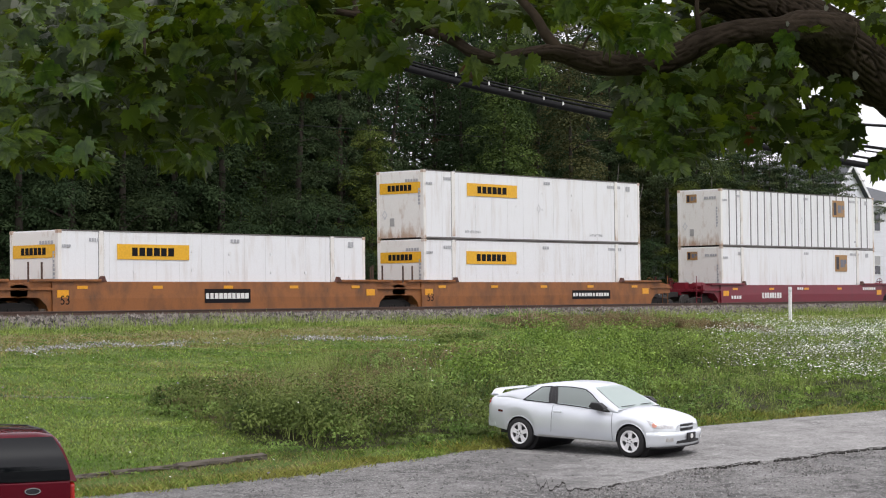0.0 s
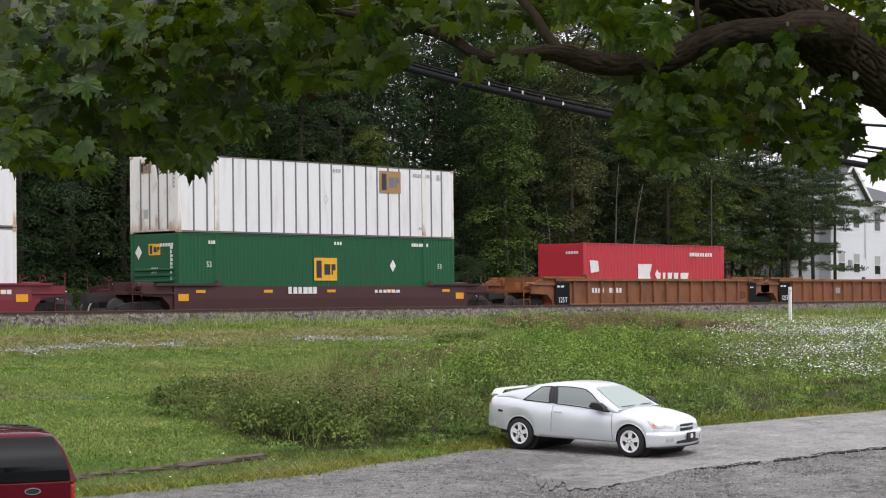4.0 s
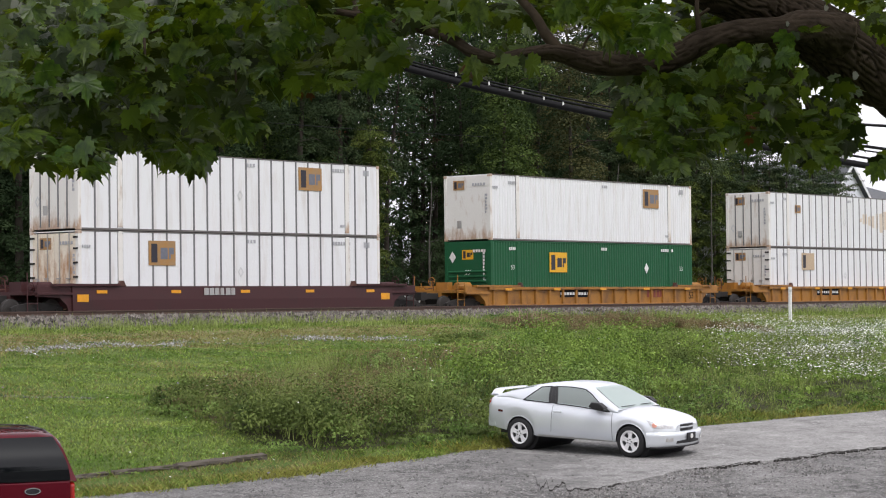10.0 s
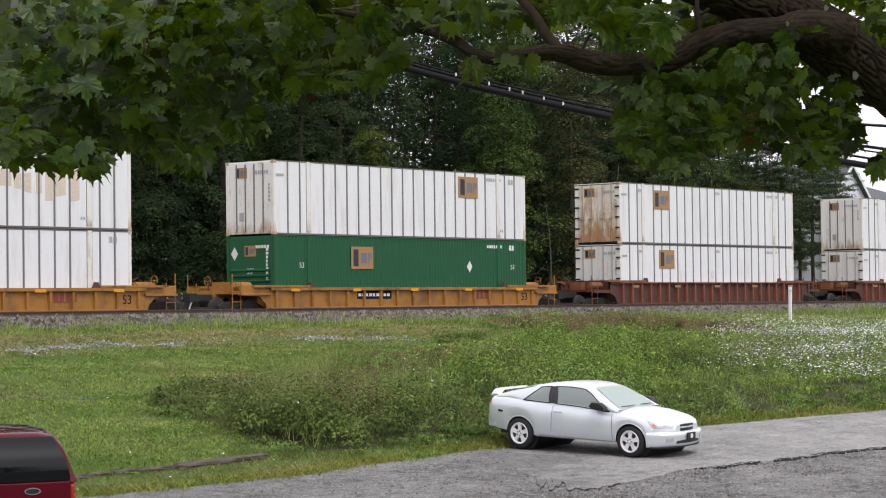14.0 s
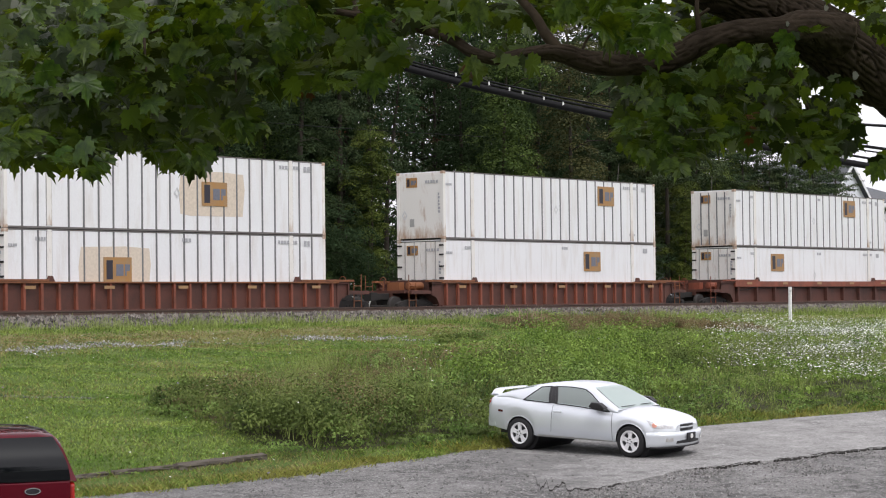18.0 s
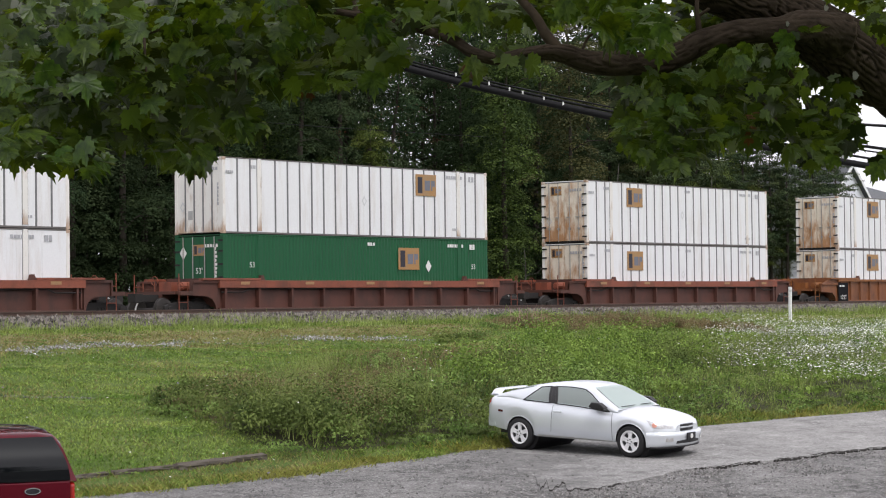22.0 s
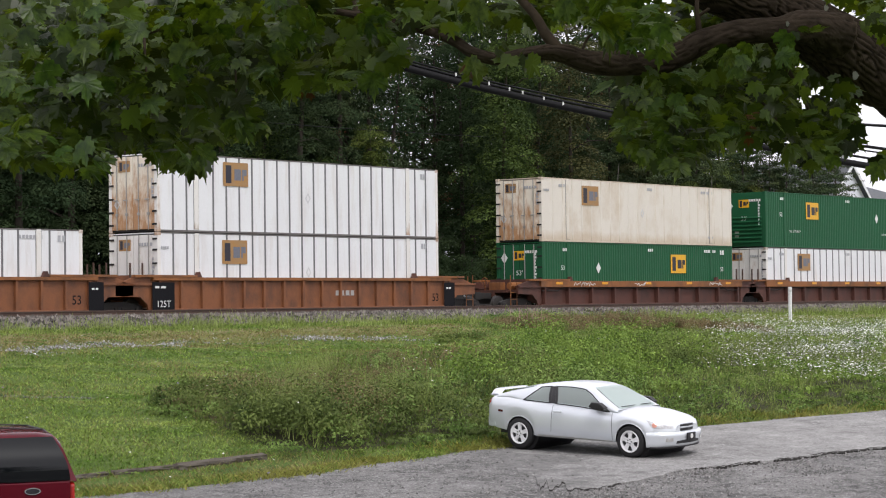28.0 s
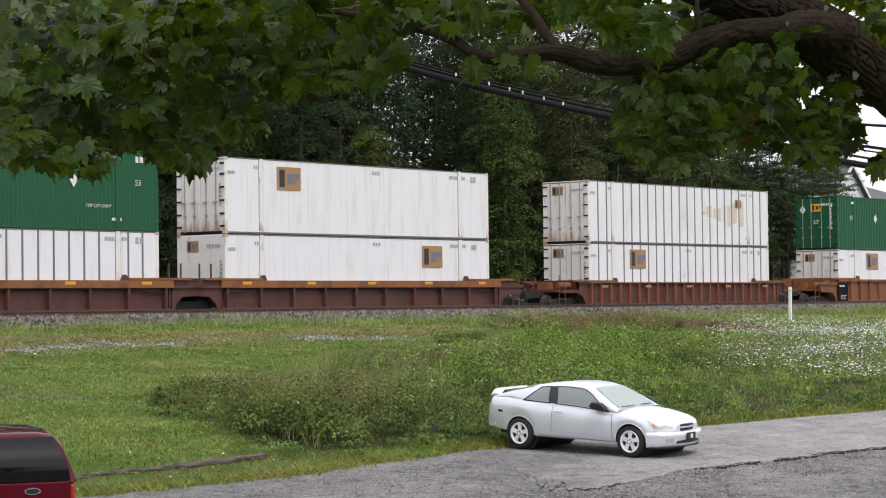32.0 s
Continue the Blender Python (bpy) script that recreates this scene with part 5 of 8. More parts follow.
def build_forest():
    rng = random.Random(4)

    def put(a, y, i, s, **more):
        x, yw = bearing(a, plan_y(a, y))
        plant_tree(BROAD, i, x, yw, rng.uniform(0, 360), s, KINDS[i], **more)

    def put_pine(a, y, i, s):
        x, yw = bearing(a, plan_y(a, y))
        plant_tree(PINES, i, x, yw, a * 7, s, "dark pine with uneven needle boughs" if i != 3 else "thin pine with browned boughs and sky showing through", 0.1, "pine_tree", "pines behind the line")

    # the wood's edge, tree by tree
    for a, y, i, s in ((29, 72.0, 0, 1.0), (60, 72.5, 3, 0.98), (44, 77, 1, 1.05), (78, 76, 1, 0.95), (9, 76, 1, 0.9), (-66, 72.5, 1, 1.0), (-84, 75, 0, 0.95), (-104, 72.0, 1, 1.05), (-126, 74, 1, 1.0), (-148, 72.5, 1, 0.95),
                       (-172, 74, 1, 1.0), (-196, 72, 1, 1.0), (-220, 74, 1, 1.0), (-245, 72.5, 1, 1.0), (-10, 80, 4, 1.0), (-26, 75, 4, 0.95), (-46, 79, 4, 1.05), (90, 74, 3, 0.72), (106, 76, 2, 0.66), (-33, 73, 2, 0.62), (112, 70.5, 2, 0.50), (126, 70.5, 2, 0.58), (144, 70.5, 2, 0.52), (134, 72.5, 0, 0.58), (157, 71, 0, 0.46)):
        put(a, y, i, s)
    for a, y, i, s in ((-48, 77.5, 1, 1.0), (-34, 79, 3, 1.0), (-14, 84, 3, 0.95), (-4, 79, 3, 0.9), (118, 72, 0, 0.74), (128, 76, 2, 0.80), (139, 71.5, 0, 0.70), (152, 70, 2, 0.66), (160, 69.0, 0, 0.64), (104, 72, 2, 0.86), (95, 78, 1, 0.85), (111, 79, 1, 0.82),
                       (172, 69.2, 2, 0.70), (182, 70.5, 2, 0.66), (166, 72, 0, 0.66), (146, 77, 1, 0.62), (134, 79, 1, 0.7), (-138, 78, 1, 1.0), (-92, 79, 1, 1.0), (68, 80, 1, 1.0)):
        put_pine(a, y, i, s)
    # the depth of the wood, closed but for one thin place
    for y, step in ((D + 25, 19), (D + 34, 18), (D + 47, 17), (D + 60, 16)):
        a = -262
        while a < 150:
            aa = a + rng.uniform(-5, 5)
            if -40 < aa < 12:
                put(aa, y + rng.uniform(-2.5, 2.5), 6, rng.uniform(0.26, 0.34))
            else:
                put(aa, y + rng.uniform(-2.5, 2.5), 6, rng.uniform(0.88, 1.15) * (0.55 if aa > 128 else 0.75 if aa > 108 else 1.0))
            a += step * rng.uniform(0.8, 1.15)
    for a, y, s in ((-20, D + 33, 0.95), (0, D + 36, 1.0), (-30, D + 48, 1.1), (-2, D + 50, 1.1), (-37, D + 30, 1.0), (10, D + 32, 1.0), (-12, D + 56, 1.1), (-6, D + 23, 0.95)):
        put(a, y, 4, s)
    # young growth along the ballast
    a = -250
    while a < 168:
        y = D + 10.0 + rng.uniform(-0.8, 2.4)
        lush = 1.0 if -80 < a < -45 or 18 < a < 62 or a > 95 else 0.72
        put(a, y, rng.choice((5, 7, 8, 8)) if lush == 1.0 else rng.choice((5, 8, 8)), rng.uniform(0.16, 0.36) * lush, sink=0.25)
        a += rng.uniform(5, 14)
    for a in range(-255, 160, 13):
        put(a + rng.uniform(-4, 4), D + 16 + rng.uniform(-2, 4), 8, rng.uniform(0.35, 0.65), sink=0.25)

    for a, y, s in ((-106, 70.5, 0.62), (-97, 71.5, 0.8), (-88, 70.4, 0.66), (-79, 71.2, 0.85), (-70, 70.3, 0.6), (-62, 71.0, 0.8), (-53, 70.4, 0.58), (-44, 71.0, 0.66), (-35, 70.4, 0.5), (-22, 71, 0.42), (2, 70.5, 0.4), (12, 71, 0.5), (90, 70, 0.5), (68, 70.6, 0.45)):
        put(a, y, 8, s, sink=0.3)

    # thin dead stems at the wood's edge
    for aa, y, hh, lean in ((-6.5, 69.5, 7.4, 0.1), (51.5, 70, 6.5, -0.3), (39, 70, 4.0, 0.2), (79, 69.5, 9, 0.4), (86, 70, 8, 1.1), (124, 68, 8.5, -0.3)):
        x, yw = bearing(aa, plan_y(aa, y))
        t = thing("bare_tree", Matrix.Translation((x, yw, ground_z(x, yw) - 0.1)), "thin bare grey dead tree at the wood's edge", "tree", "dead stems at the wood's edge")
        path = [Vector((lean * k * k + 0.06 * math.sin(9 * k + aa), 0.3 * k * math.sin(aa), hh * k)) for k in (0, 0.2, 0.4, 0.6, 0.8, 1)]
        part("trunk", Shape().tube(path, [0.075, 0.065, 0.055, 0.042, 0.03, 0.012], 6).mesh("trunk", M["dead"], smooth=True), t)
        for k in range(9):
            u = 0.3 + 0.07 * k
            p = path[0].lerp(path[-1], u)
            p.x = lean * u * u
            ang, ln = rng.uniform(0, 6.28), rng.uniform(0.4, 1.3)
            part("twig", Shape().tube([p, p + Vector((ln * 0.6 * math.cos(ang), ln * 0.6 * math.sin(ang), 0.15 * ln)), p + Vector((ln * math.cos(ang), ln * math.sin(ang), 0.5 * ln))], [0.018, 0.012, 0.005], 4).mesh("twig", M["dead"]), t)

    # unseen trees behind the viewpoint, added for glass and paint to reflect
    for k in range(14):
        ang = radians(150 + 12.5 * k + rng.uniform(-4, 4))
        r = rng.uniform(26, 40)
        plant_tree(BROAD, 6, r * math.cos(ang), r * math.sin(ang), rng.uniform(0, 360), rng.uniform(0.6, 0.9), "unseen broadleaf tree behind the viewpoint, added for reflections")


build_forest()

M["siding"] = paint("white_clapboard", (0.72, 0.74, 0.78), (0.55, 0.55, 0.55), 0.3, 0.6, (0.6, 0.6, 0.6), 1.5)
M["trimw"] = plain("white_trim", (0.78, 0.79, 0.80), 0.5)
M["shingle"] = paint("grey_shingles", (0.115, 0.122, 0.130), (0.07, 0.075, 0.08), 0.6, 0.9, (1, 1, 1), 1.2, relief=0.5)
M["pane"] = plain("dark_window_glass", (0.018, 0.020, 0.024), 0.08, 0, 0.8)
M["blind"] = plain("pale_window_blind", (0.42, 0.42, 0.42), 0.7)
M["concrete"] = paint("concrete_block", (0.34, 0.33, 0.31), (0.2, 0.19, 0.17), 0.5, 0.9)


def house():
    z0, ze = 3.4, 10.05
    h = thing("house", (0, 0, 0), "white clapboard two-storey house with grey shingle roof", "house")
    xl, xr, yf, yb = 126.4, 150.0, 72.9, 84.0
    wl, wr, wy = 130.3, 135.4, 72.0
    part("foundation", Shape().box(xl, xr, yf, yb, 1.5, z0).box(wl, wr, wy, yf, 1.5, z0).mesh("foundation", M["concrete"]), h)
    part("wall", Shape().box(xl, xr, yf, yb, z0, ze).mesh("wall", M["siding"]), h)
    mid = (wl + wr) / 2
    part("wall", Shape().prism([(wl, z0), (wr, z0), (wr, ze), (mid, ze + 2.3), (wl, ze)], "y", wy, yf + 0.5).mesh("wall", M["siding"]), h, None, "gabled front wing")
    # clapboards
    board = shared(("clap1",), lambda: Shape().prism([(0, 0), (-0.022, 0.0), (-0.006, 0.17), (0, 0.17)], "x", 0, 1).mesh("clapboard", M["siding"]))
    for k in range(38):
        z = z0 + 0.17 * k
        for x, w, y in ((xl, wl - xl, yf), (wl, wr - wl, wy), (wr, xr - wr, yf)):
            part("clapboard", board, h, Matrix.Translation((x, y, z)) @ Matrix.Diagonal((w, 1, 1, 1)))
        part("clapboard", board, h, Matrix.Translation((wl, yf, z)) @ pose(0, 0, 0, 0, 0, -90) @ Matrix.Diagonal((yf - wy, 1, 1, 1)))
    for k in range(12):
        z = ze + 0.17 * k
        half = (wr - wl) / 2 * (1 - (z + 0.17 - ze) / 2.3)
        if half > 0.1:
            part("clapboard", board, h, Matrix.Translation((mid - half, wy, z)) @ Matrix.Diagonal((2 * half, 1, 1, 1)))
    # roofs
    ym = (yf + yb) / 2
    ra, rb_ = (133.4, ym, ze + 2.9), (134.6, ym, ze + 2.9)
    c = [(xl - 0.4, yf - 0.45, ze), (xr + 0.4, yf - 0.45, ze), (xr + 0.4, yb + 0.45, ze), (xl - 0.4, yb + 0.45, ze)]
    for poly in ((c[0], c[1], rb_, ra), (c[1], c[2], rb_), (c[2], c[3], ra, rb_), (c[3], c[0], ra)):
        k = len(poly)
        v = list(poly) + [(x, y, z - 0.14) for x, y, z in poly]
        part("roof", Shape().add(v, [tuple(range(k)), tuple(range(2 * k - 1, k - 1, -1))] + [(i, (i + 1) % k, (i + 1) % k + k, i + k) for i in range(k)]).mesh("roof", M["shingle"]), h, None, "grey shingle hip roof slope")
    for s in (-1, 1):
        xx = mid + s * ((wr - wl) / 2 + 0.4)
        part("roof", Shape().prism([(xx, ze - 0.35), (mid, ze + 2.32), (mid, ze + 2.52), (xx, ze - 0.15)], "y", wy - 0.35, ym - 1.0).mesh("roof", M["shingle"]), h)
        part("fascia", Shape().prism([(xx, ze - 0.42), (mid, ze + 2.22), (mid, ze + 2.50), (xx, ze - 0.14)], "y", wy - 0.40, wy - 0.353).mesh("fascia", M["trimw"]), h)
    part("eave_board", Shape().box(wr + 0.4, xr + 0.3, yf - 0.50, yf - 0.02, ze - 0.2, ze + 0.02).mesh("eave_board", M["trimw"]), h)
    part("eave_board", Shape().box(xl - 0.3, wl - 0.4, yf - 0.50, yf - 0.02, ze - 0.2, ze + 0.02).mesh("eave_board", M["trimw"]), h)
    part("eave_board", Shape().box(wl - 0.2, wr + 0.2, wy - 0.3, wy - 0.03, ze - 0.25, ze - 0.1).mesh("eave_board", M["shingle"]), h)
    for x, y in ((wl, wy), (wr, wy), (xl, yf)):
        part("corner_board", Shape().box(x - 0.06, x + 0.06, y - 0.03, y + 0.1, z0, ze).mesh("corner_board", M["trimw"]), h)
    # windows
    for x, y in ((wl + 1.45, wy), (wl + 3.55, wy), (wr + 3.2, yf), (wr + 6.6, yf), (wr + 10.0, yf), (wl - 2.2, yf)):
        for z in (4.95, 8.05):
            w = part("window", Shape().box(-0.5, 0.5, -0.05, 0.02, 0, 0.06).box(-0.5, 0.5, -0.05, 0.02, 1.34, 1.42).box(-0.5, -0.42, -0.05, 0.02, 0.06, 1.34).box(0.42, 0.5, -0.05, 0.02, 0.06, 1.34).box(-0.42, 0.42, -0.045, 0.02, 0.67, 0.72).mesh("window", M["trimw"]), h, (x, y, z))
            part("pane", Shape().box(-0.42, 0.42, -0.03, 0.01, 0.06, 0.67).mesh("pane", M["pane"]), w)
            part("pane", Shape().box(-0.42, 0.42, -0.03, 0.01, 0.72, 1.34).mesh("pane", M["blind" if z < 6 else "pane"]), w)
    part("meter_box", Shape().box(-0.14, 0.14, -0.2, 0, 0, 0.45).box(-0.08, 0.08, -0.26, -0.2, 0.08, 0.36).mesh("meter_box", M["edge"]), h, (wl + 2.5, wy, 5.4))
    part("service_pipe", Shape().tube([(0, -0.06, 0), (0, -0.06, 2.6)], 0.03, 6).mesh("service_pipe", M["edge"]), h, (wr - 0.35, wy, 6.0))


house()


# ---- grass, weeds and flowers on the slope ----
M["blade"] = leafy("grass_blades", (0.112, 0.196, 0.032), (0.272, 0.340, 0.088), 0.4, 0.3, 0.7, 0.1, 0.42, 1.6)
M["dry"] = leafy("dry_grass", (0.2052, 0.1998, 0.0702), (0.2916, 0.2592, 0.1188), 0.4, 0.25, 0.8, 0.1)
M["weed"] = leafy("weed_leaves", (0.078, 0.150, 0.026), (0.270, 0.405, 0.085), 1.1, 0.3, 0.6, 0.15, 0.82, 1.2)
M["weed_mid"] = leafy("mid_weed_leaves", (0.068, 0.128, 0.028), (0.285, 0.395, 0.108), 1.1, 0.3, 0.6, 0.15, 0.82, 1.2)
M["weed_dark"] = leafy("dark_weeds_and_hollow_shade", (0.044, 0.080, 0.020), (0.170, 0.235, 0.066), 1.1, 0.3, 0.6, 0.15, 0.82, 1.2)
M["seed"] = leafy("reddish_seed_heads", (0.110, 0.082, 0.042), (0.250, 0.185, 0.100), 1.5, 0.2, 0.6, 0.15, 0.8, 1.25)
M["weed_grey"] = leafy("grey_green_weeds", (0.085, 0.130, 0.042), (0.255, 0.320, 0.115), 1.5, 0.3, 0.7, 0.1, 0.82, 1.2)
M["tuft"] = leafy("rank_grass", (0.165, 0.240, 0.055), (0.285, 0.350, 0.120), 0.5, 0.3, 0.7, 0.1)
M["petal"] = plain("white_petals", (0.78, 0.78, 0.76), 0.6)
M["edge_straw"] = leafy("yellowed_edge_grass", (0.215, 0.225, 0.050), (0.330, 0.315, 0.095), 0.5, 0.25, 0.8, 0.1)
M["plume"] = plain("pinkish_plume", (0.42, 0.27, 0.23), 0.8)
M["petal_v"] = plain("violet_petals", (0.25, 0.22, 0.42), 0.6)


def blades(name, roots, heights, width, mat, label, category, lean=0.5, seed=3):
    r = np.random.default_rng(seed)
    roots = np.asarray(roots)
    n = len(roots)
    hgt = np.asarray(heights)[:, None]
    a = r.uniform(0, 2 * np.pi, n)
    side = np.stack([np.cos(a), np.sin(a), np.zeros(n)], 1)
    tip = np.stack([r.normal(size=n) * lean, r.normal(size=n) * lean, np.ones(n)], 1) * hgt
    w = width * r.uniform(0.6, 1.4, (n, 1)) * (0.5 + hgt / hgt.mean() * 0.5)
    mid = tip * 0.55 + np.array([0, 0, 0.06]) * hgt
    v = np.stack([roots - side * w, roots + side * w, roots + mid + side * w * 0.7, roots + tip, roots + mid - side * w * 0.7], 1).reshape(-1, 3)
    me = bpy.data.meshes.new(name)
    me.vertices.add(5 * n)
    me.vertices.foreach_set("co", v.astype(np.float32).ravel())
    me.loops.add(5 * n)
    me.loops.foreach_set("vertex_index", np.arange(5 * n, dtype=np.int32))
    me.polygons.add(n)
    me.polygons.foreach_set("loop_start", np.arange(0, 5 * n, 5, dtype=np.int32))
    me.update(calc_edges=True)
    me.materials.append(mat)
    return tagged(new(name, me), label, category, kind="stuff")


def weediness(x, y):
    """How rank the growth is: 0 mown, 1 waist-high weeds."""
    dep, lat = x * FX + y * FY, x * FY - y * FX
    a = lat / dep * 1000
    e, w = edge_dist(x, y), D - 6.6 - y
    if e < -0.02 or w < 0:
        return 0.0
    wob = 0.8 * noise.noise((x * 0.4, y * 0.4, 2))
    lo = float(np.interp(a, [-140, -112, -90, -72, 60], [7.4, 4.2, 1.3, 0.35, 0.3])) + 0.4 * wob
    hi = float(np.interp(a, [-140, -100, -40, 10, 60], [8.2, 8.6, 10.2, 12.0, 16.0])) + wob
    hump = smooth((e - lo) / 0.8) * smooth((hi - e) / 1.6) * smooth((a + 142) / 10)
    right = smooth((a - 12) / 45) * smooth((e + 0.15) / 0.45) * (0.30 + 0.70 * smooth((19 - e) / 8))
    return max(hump, right) * (0.8 + 0.6 * noise.noise((x * 0.25, y * 0.25, 6.6)))


def mark_weed_shade_and_litter(me):
    """Marks ground to darken: painted shade under thick weeds, dark litter under the wood."""
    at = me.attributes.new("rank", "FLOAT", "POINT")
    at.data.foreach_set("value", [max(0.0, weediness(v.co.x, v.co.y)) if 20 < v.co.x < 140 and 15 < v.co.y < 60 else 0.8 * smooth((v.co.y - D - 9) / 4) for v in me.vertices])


mark_weed_shade_and_litter(GROUND[0])

# what grows where on the bank: kind, bearing, distance, half-width and half-depth
BEDS = [
    ("russet", -27, 55, 1.6, 4.5), ("russet", -14, 60, 2.2, 2.6), ("russet", 14, 62.5, 2.6, 2.4), ("russet", -92, 53, 2.0, 2.2), ("russet", 46, 79, 2.2, 3.0),
    ("russet", 98, 83, 4.2, 3.5), ("russet", 72, 82, 2.4, 3.0), ("grey", -62, 56, 1.2, 4.0), ("grey", -47, 51, 1.5, 3.5), ("grey", -82, 47.5, 1.2, 2.0), ("grey", 60, 75, 2.2, 3.0),
    ("grey", 116, 70, 2.0, 4.0), ("grey", 135, 64, 1.6, 3.5), ("bright", 20, 55, 2.0, 3.0), ("bright", 52, 66, 4.2, 5.0), ("bright", 83, 57, 4.0, 5.0), ("bright", 96, 66, 3.4, 4.0),
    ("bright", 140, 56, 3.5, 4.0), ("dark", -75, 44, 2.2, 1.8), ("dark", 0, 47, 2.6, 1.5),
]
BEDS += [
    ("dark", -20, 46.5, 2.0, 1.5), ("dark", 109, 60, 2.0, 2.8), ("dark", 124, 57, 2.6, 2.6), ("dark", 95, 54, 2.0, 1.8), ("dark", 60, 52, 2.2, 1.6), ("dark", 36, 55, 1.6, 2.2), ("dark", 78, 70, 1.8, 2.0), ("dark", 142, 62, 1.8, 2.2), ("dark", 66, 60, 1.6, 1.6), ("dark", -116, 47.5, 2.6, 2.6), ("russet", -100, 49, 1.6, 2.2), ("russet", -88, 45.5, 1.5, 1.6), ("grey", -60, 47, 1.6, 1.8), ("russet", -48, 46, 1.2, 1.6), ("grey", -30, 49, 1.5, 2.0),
    ("russet", -70, 49, 1.0, 1.4), ("grey", 165, 66, 3.5, 7.0), ("bright", 180, 60, 4.5, 5.0), ("bright", 200, 72, 4.0, 6.0), ("bright", 120, 79, 4.0, 3.0),
    ("bright", 160, 82, 5.0, 4.0),
]


def bed_at(x, y, jitter):
    """The kind of growth at a place, with ragged borders."""
    dep, lat = x * FX + y * FY, x * FY - y * FX
    best, kind = 0.12, "mid"
    for k, a, d, rw, rd in BEDS:
        v = 1 - math.hypot((lat - a * d / 1000) / rw, (dep - d) / rd) + jitter()
        if v > best:
            best, kind = v, k
    return kind


def sow():
    rr, r = random.Random(9), np.random.default_rng(6)
    lawn, lawn_h, dry, dry_h, tall, tall_h, rank, rank_h, flowers, vio, umbels = ([] for _ in range(11))
    n = 0
    while n < 330000:
        a, d = rr.uniform(-235, 235), 34 + 82 * rr.random() ** 1.25
        x, y = bearing(a, d)
        if lot_edge(x, y) < -0.05 or y > D - 5.5:
            continue
        n += 1
        z = ground_z(x, y)
        k = weediness(x, y)
        w = D - 6.6 - y
        if w < 0:
            if rr.random() > 0.25 + 0.6 * noise.noise((x * 0.5, 0.4, 30.0)):
                continue
            z += 0.22 * (-w / 1.1)
        p = (x, y, z - 0.01)
        band = smooth((7.5 - w) / 3) * smooth((w - 1.0) / 2) * smooth((40 - a) / 60)
        worn = noise.noise((x * 0.3, y * 0.3, 14.0))
        if k > 0.35 and rr.random() < 0.85:
            continue
        if k > 0.3 and rr.random() < 0.035:
            tall.append(p)
            tall_h.append(0.12 + k * rr.uniform(0.15, 0.6))
        elif rr.random() < 0.05 + 0.7 * band + 0.28 * smooth((worn - 0.15) / 0.3) + 0.5 * smooth((0.9 - edge_dist(x, y)) / 1.2):
            dry.append(p)
            dry_h.append(rr.uniform(0.03, 0.11))
        else:
            lawn.append(p)
            lawn_h.append(rr.uniform(0.022, 0.075) * (1.8 if w < 1.2 else 1.0))
        if w < 1.8 and rr.random() < 0.22 + 0.5 * noise.noise((x * 0.5, y * 0.3, 21.0)):
            rank.append(p)
            rank_h.append(rr.uniform(0.12, 0.42))
        if a > 112 and rr.random() < 0.10 * smooth((d - 52) / 8):
            rank.append(p)
            rank_h.append(0.15 + k * rr.uniform(0.2, 0.6))
        if rr.random() < 0.0008:
            flowers.append((x, y, z + 0.12))
        if rr.random() < 0.0004 + 0.0022 * (k > 0.3):
            (flowers if rr.random() < 0.6 else vio).append((x, y, z + 0.1 + k * rr.uniform(0.5, 1.0)))
    blades("lawn_grass", lawn, lawn_h, 0.010, M["blade"], "short green meadow grass on the slope", "grass", 0.8, 3)
    blades("dry_grass", dry, dry_h, 0.008, M["dry"], "straw-coloured dry grass along the embankment", "grass", 0.8, 4)
    blades("tall_grass", tall, tall_h, 0.008, M["blade"], "tall rank grass among the weeds", "grass", 0.35, 5)
    for _ in range(90):
        x = rr.uniform(37, 55)
        y = float(np.interp(x, [37, 42, 47, 51, 54], [45.4, 46.1, 45.8, 45.5, 44.6])) + rr.gauss(-0.1, 0.35)
        flowers.append((x, y, ground_z(x, y) + 0.1))
    for _ in range(420):
        x, y = bearing(rr.uniform(-140, 110), rr.uniform(43, 70))
        if weediness(x, y) > 0.3 and noise.noise((x * 0.5, y * 0.5, 70.0)) + rr.uniform(-0.3, 0.3) > 0:
            (flowers if rr.random() < 0.85 else vio).append((x, y, ground_z(x, y) + weediness(x, y) * rr.uniform(0.45, 0.9)))
    # thin dry stems through the weeds
    stem, stem_h, straw, straw_h = [], [], [], []
    for _ in range(3000):
        x, y = bearing(rr.uniform(-140, 112), rr.uniform(43, 74))
        k = weediness(x, y)
        if k < 0.28 or noise.noise((x * 0.45, y * 0.45, 80.0)) + rr.uniform(-0.35, 0.35) < 0.05:
            continue
        if rr.random() < 0.5:
            stem.append((x, y, ground_z(x, y)))
            stem_h.append(0.12 + min(k, 1.0) * rr.uniform(0.3, 0.75))
        else:
            straw.append((x, y, ground_z(x, y)))
            straw_h.append(0.12 + min(k, 1.0) * rr.uniform(0.3, 0.8))
    blades("weed_stems", stem, stem_h, 0.005, M["weed_grey"], "thin grey-green stems among the weeds", "weeds", 0.3, 31)
    blades("straw_stems", straw, straw_h, 0.004, M["dry"], "thin straw-coloured stems among the weeds", "weeds", 0.3, 32)
    # the flowering part of the meadow
    for _ in range(17000):
        a, d = rr.uniform(108, 225), 1 / (1 / 49 - rr.random() * (1 / 49 - 1 / 90))
        x, y = bearing(a, d)
        if edge_dist(x, y) < 0.8 or D - 7 - y < 0:
            continue
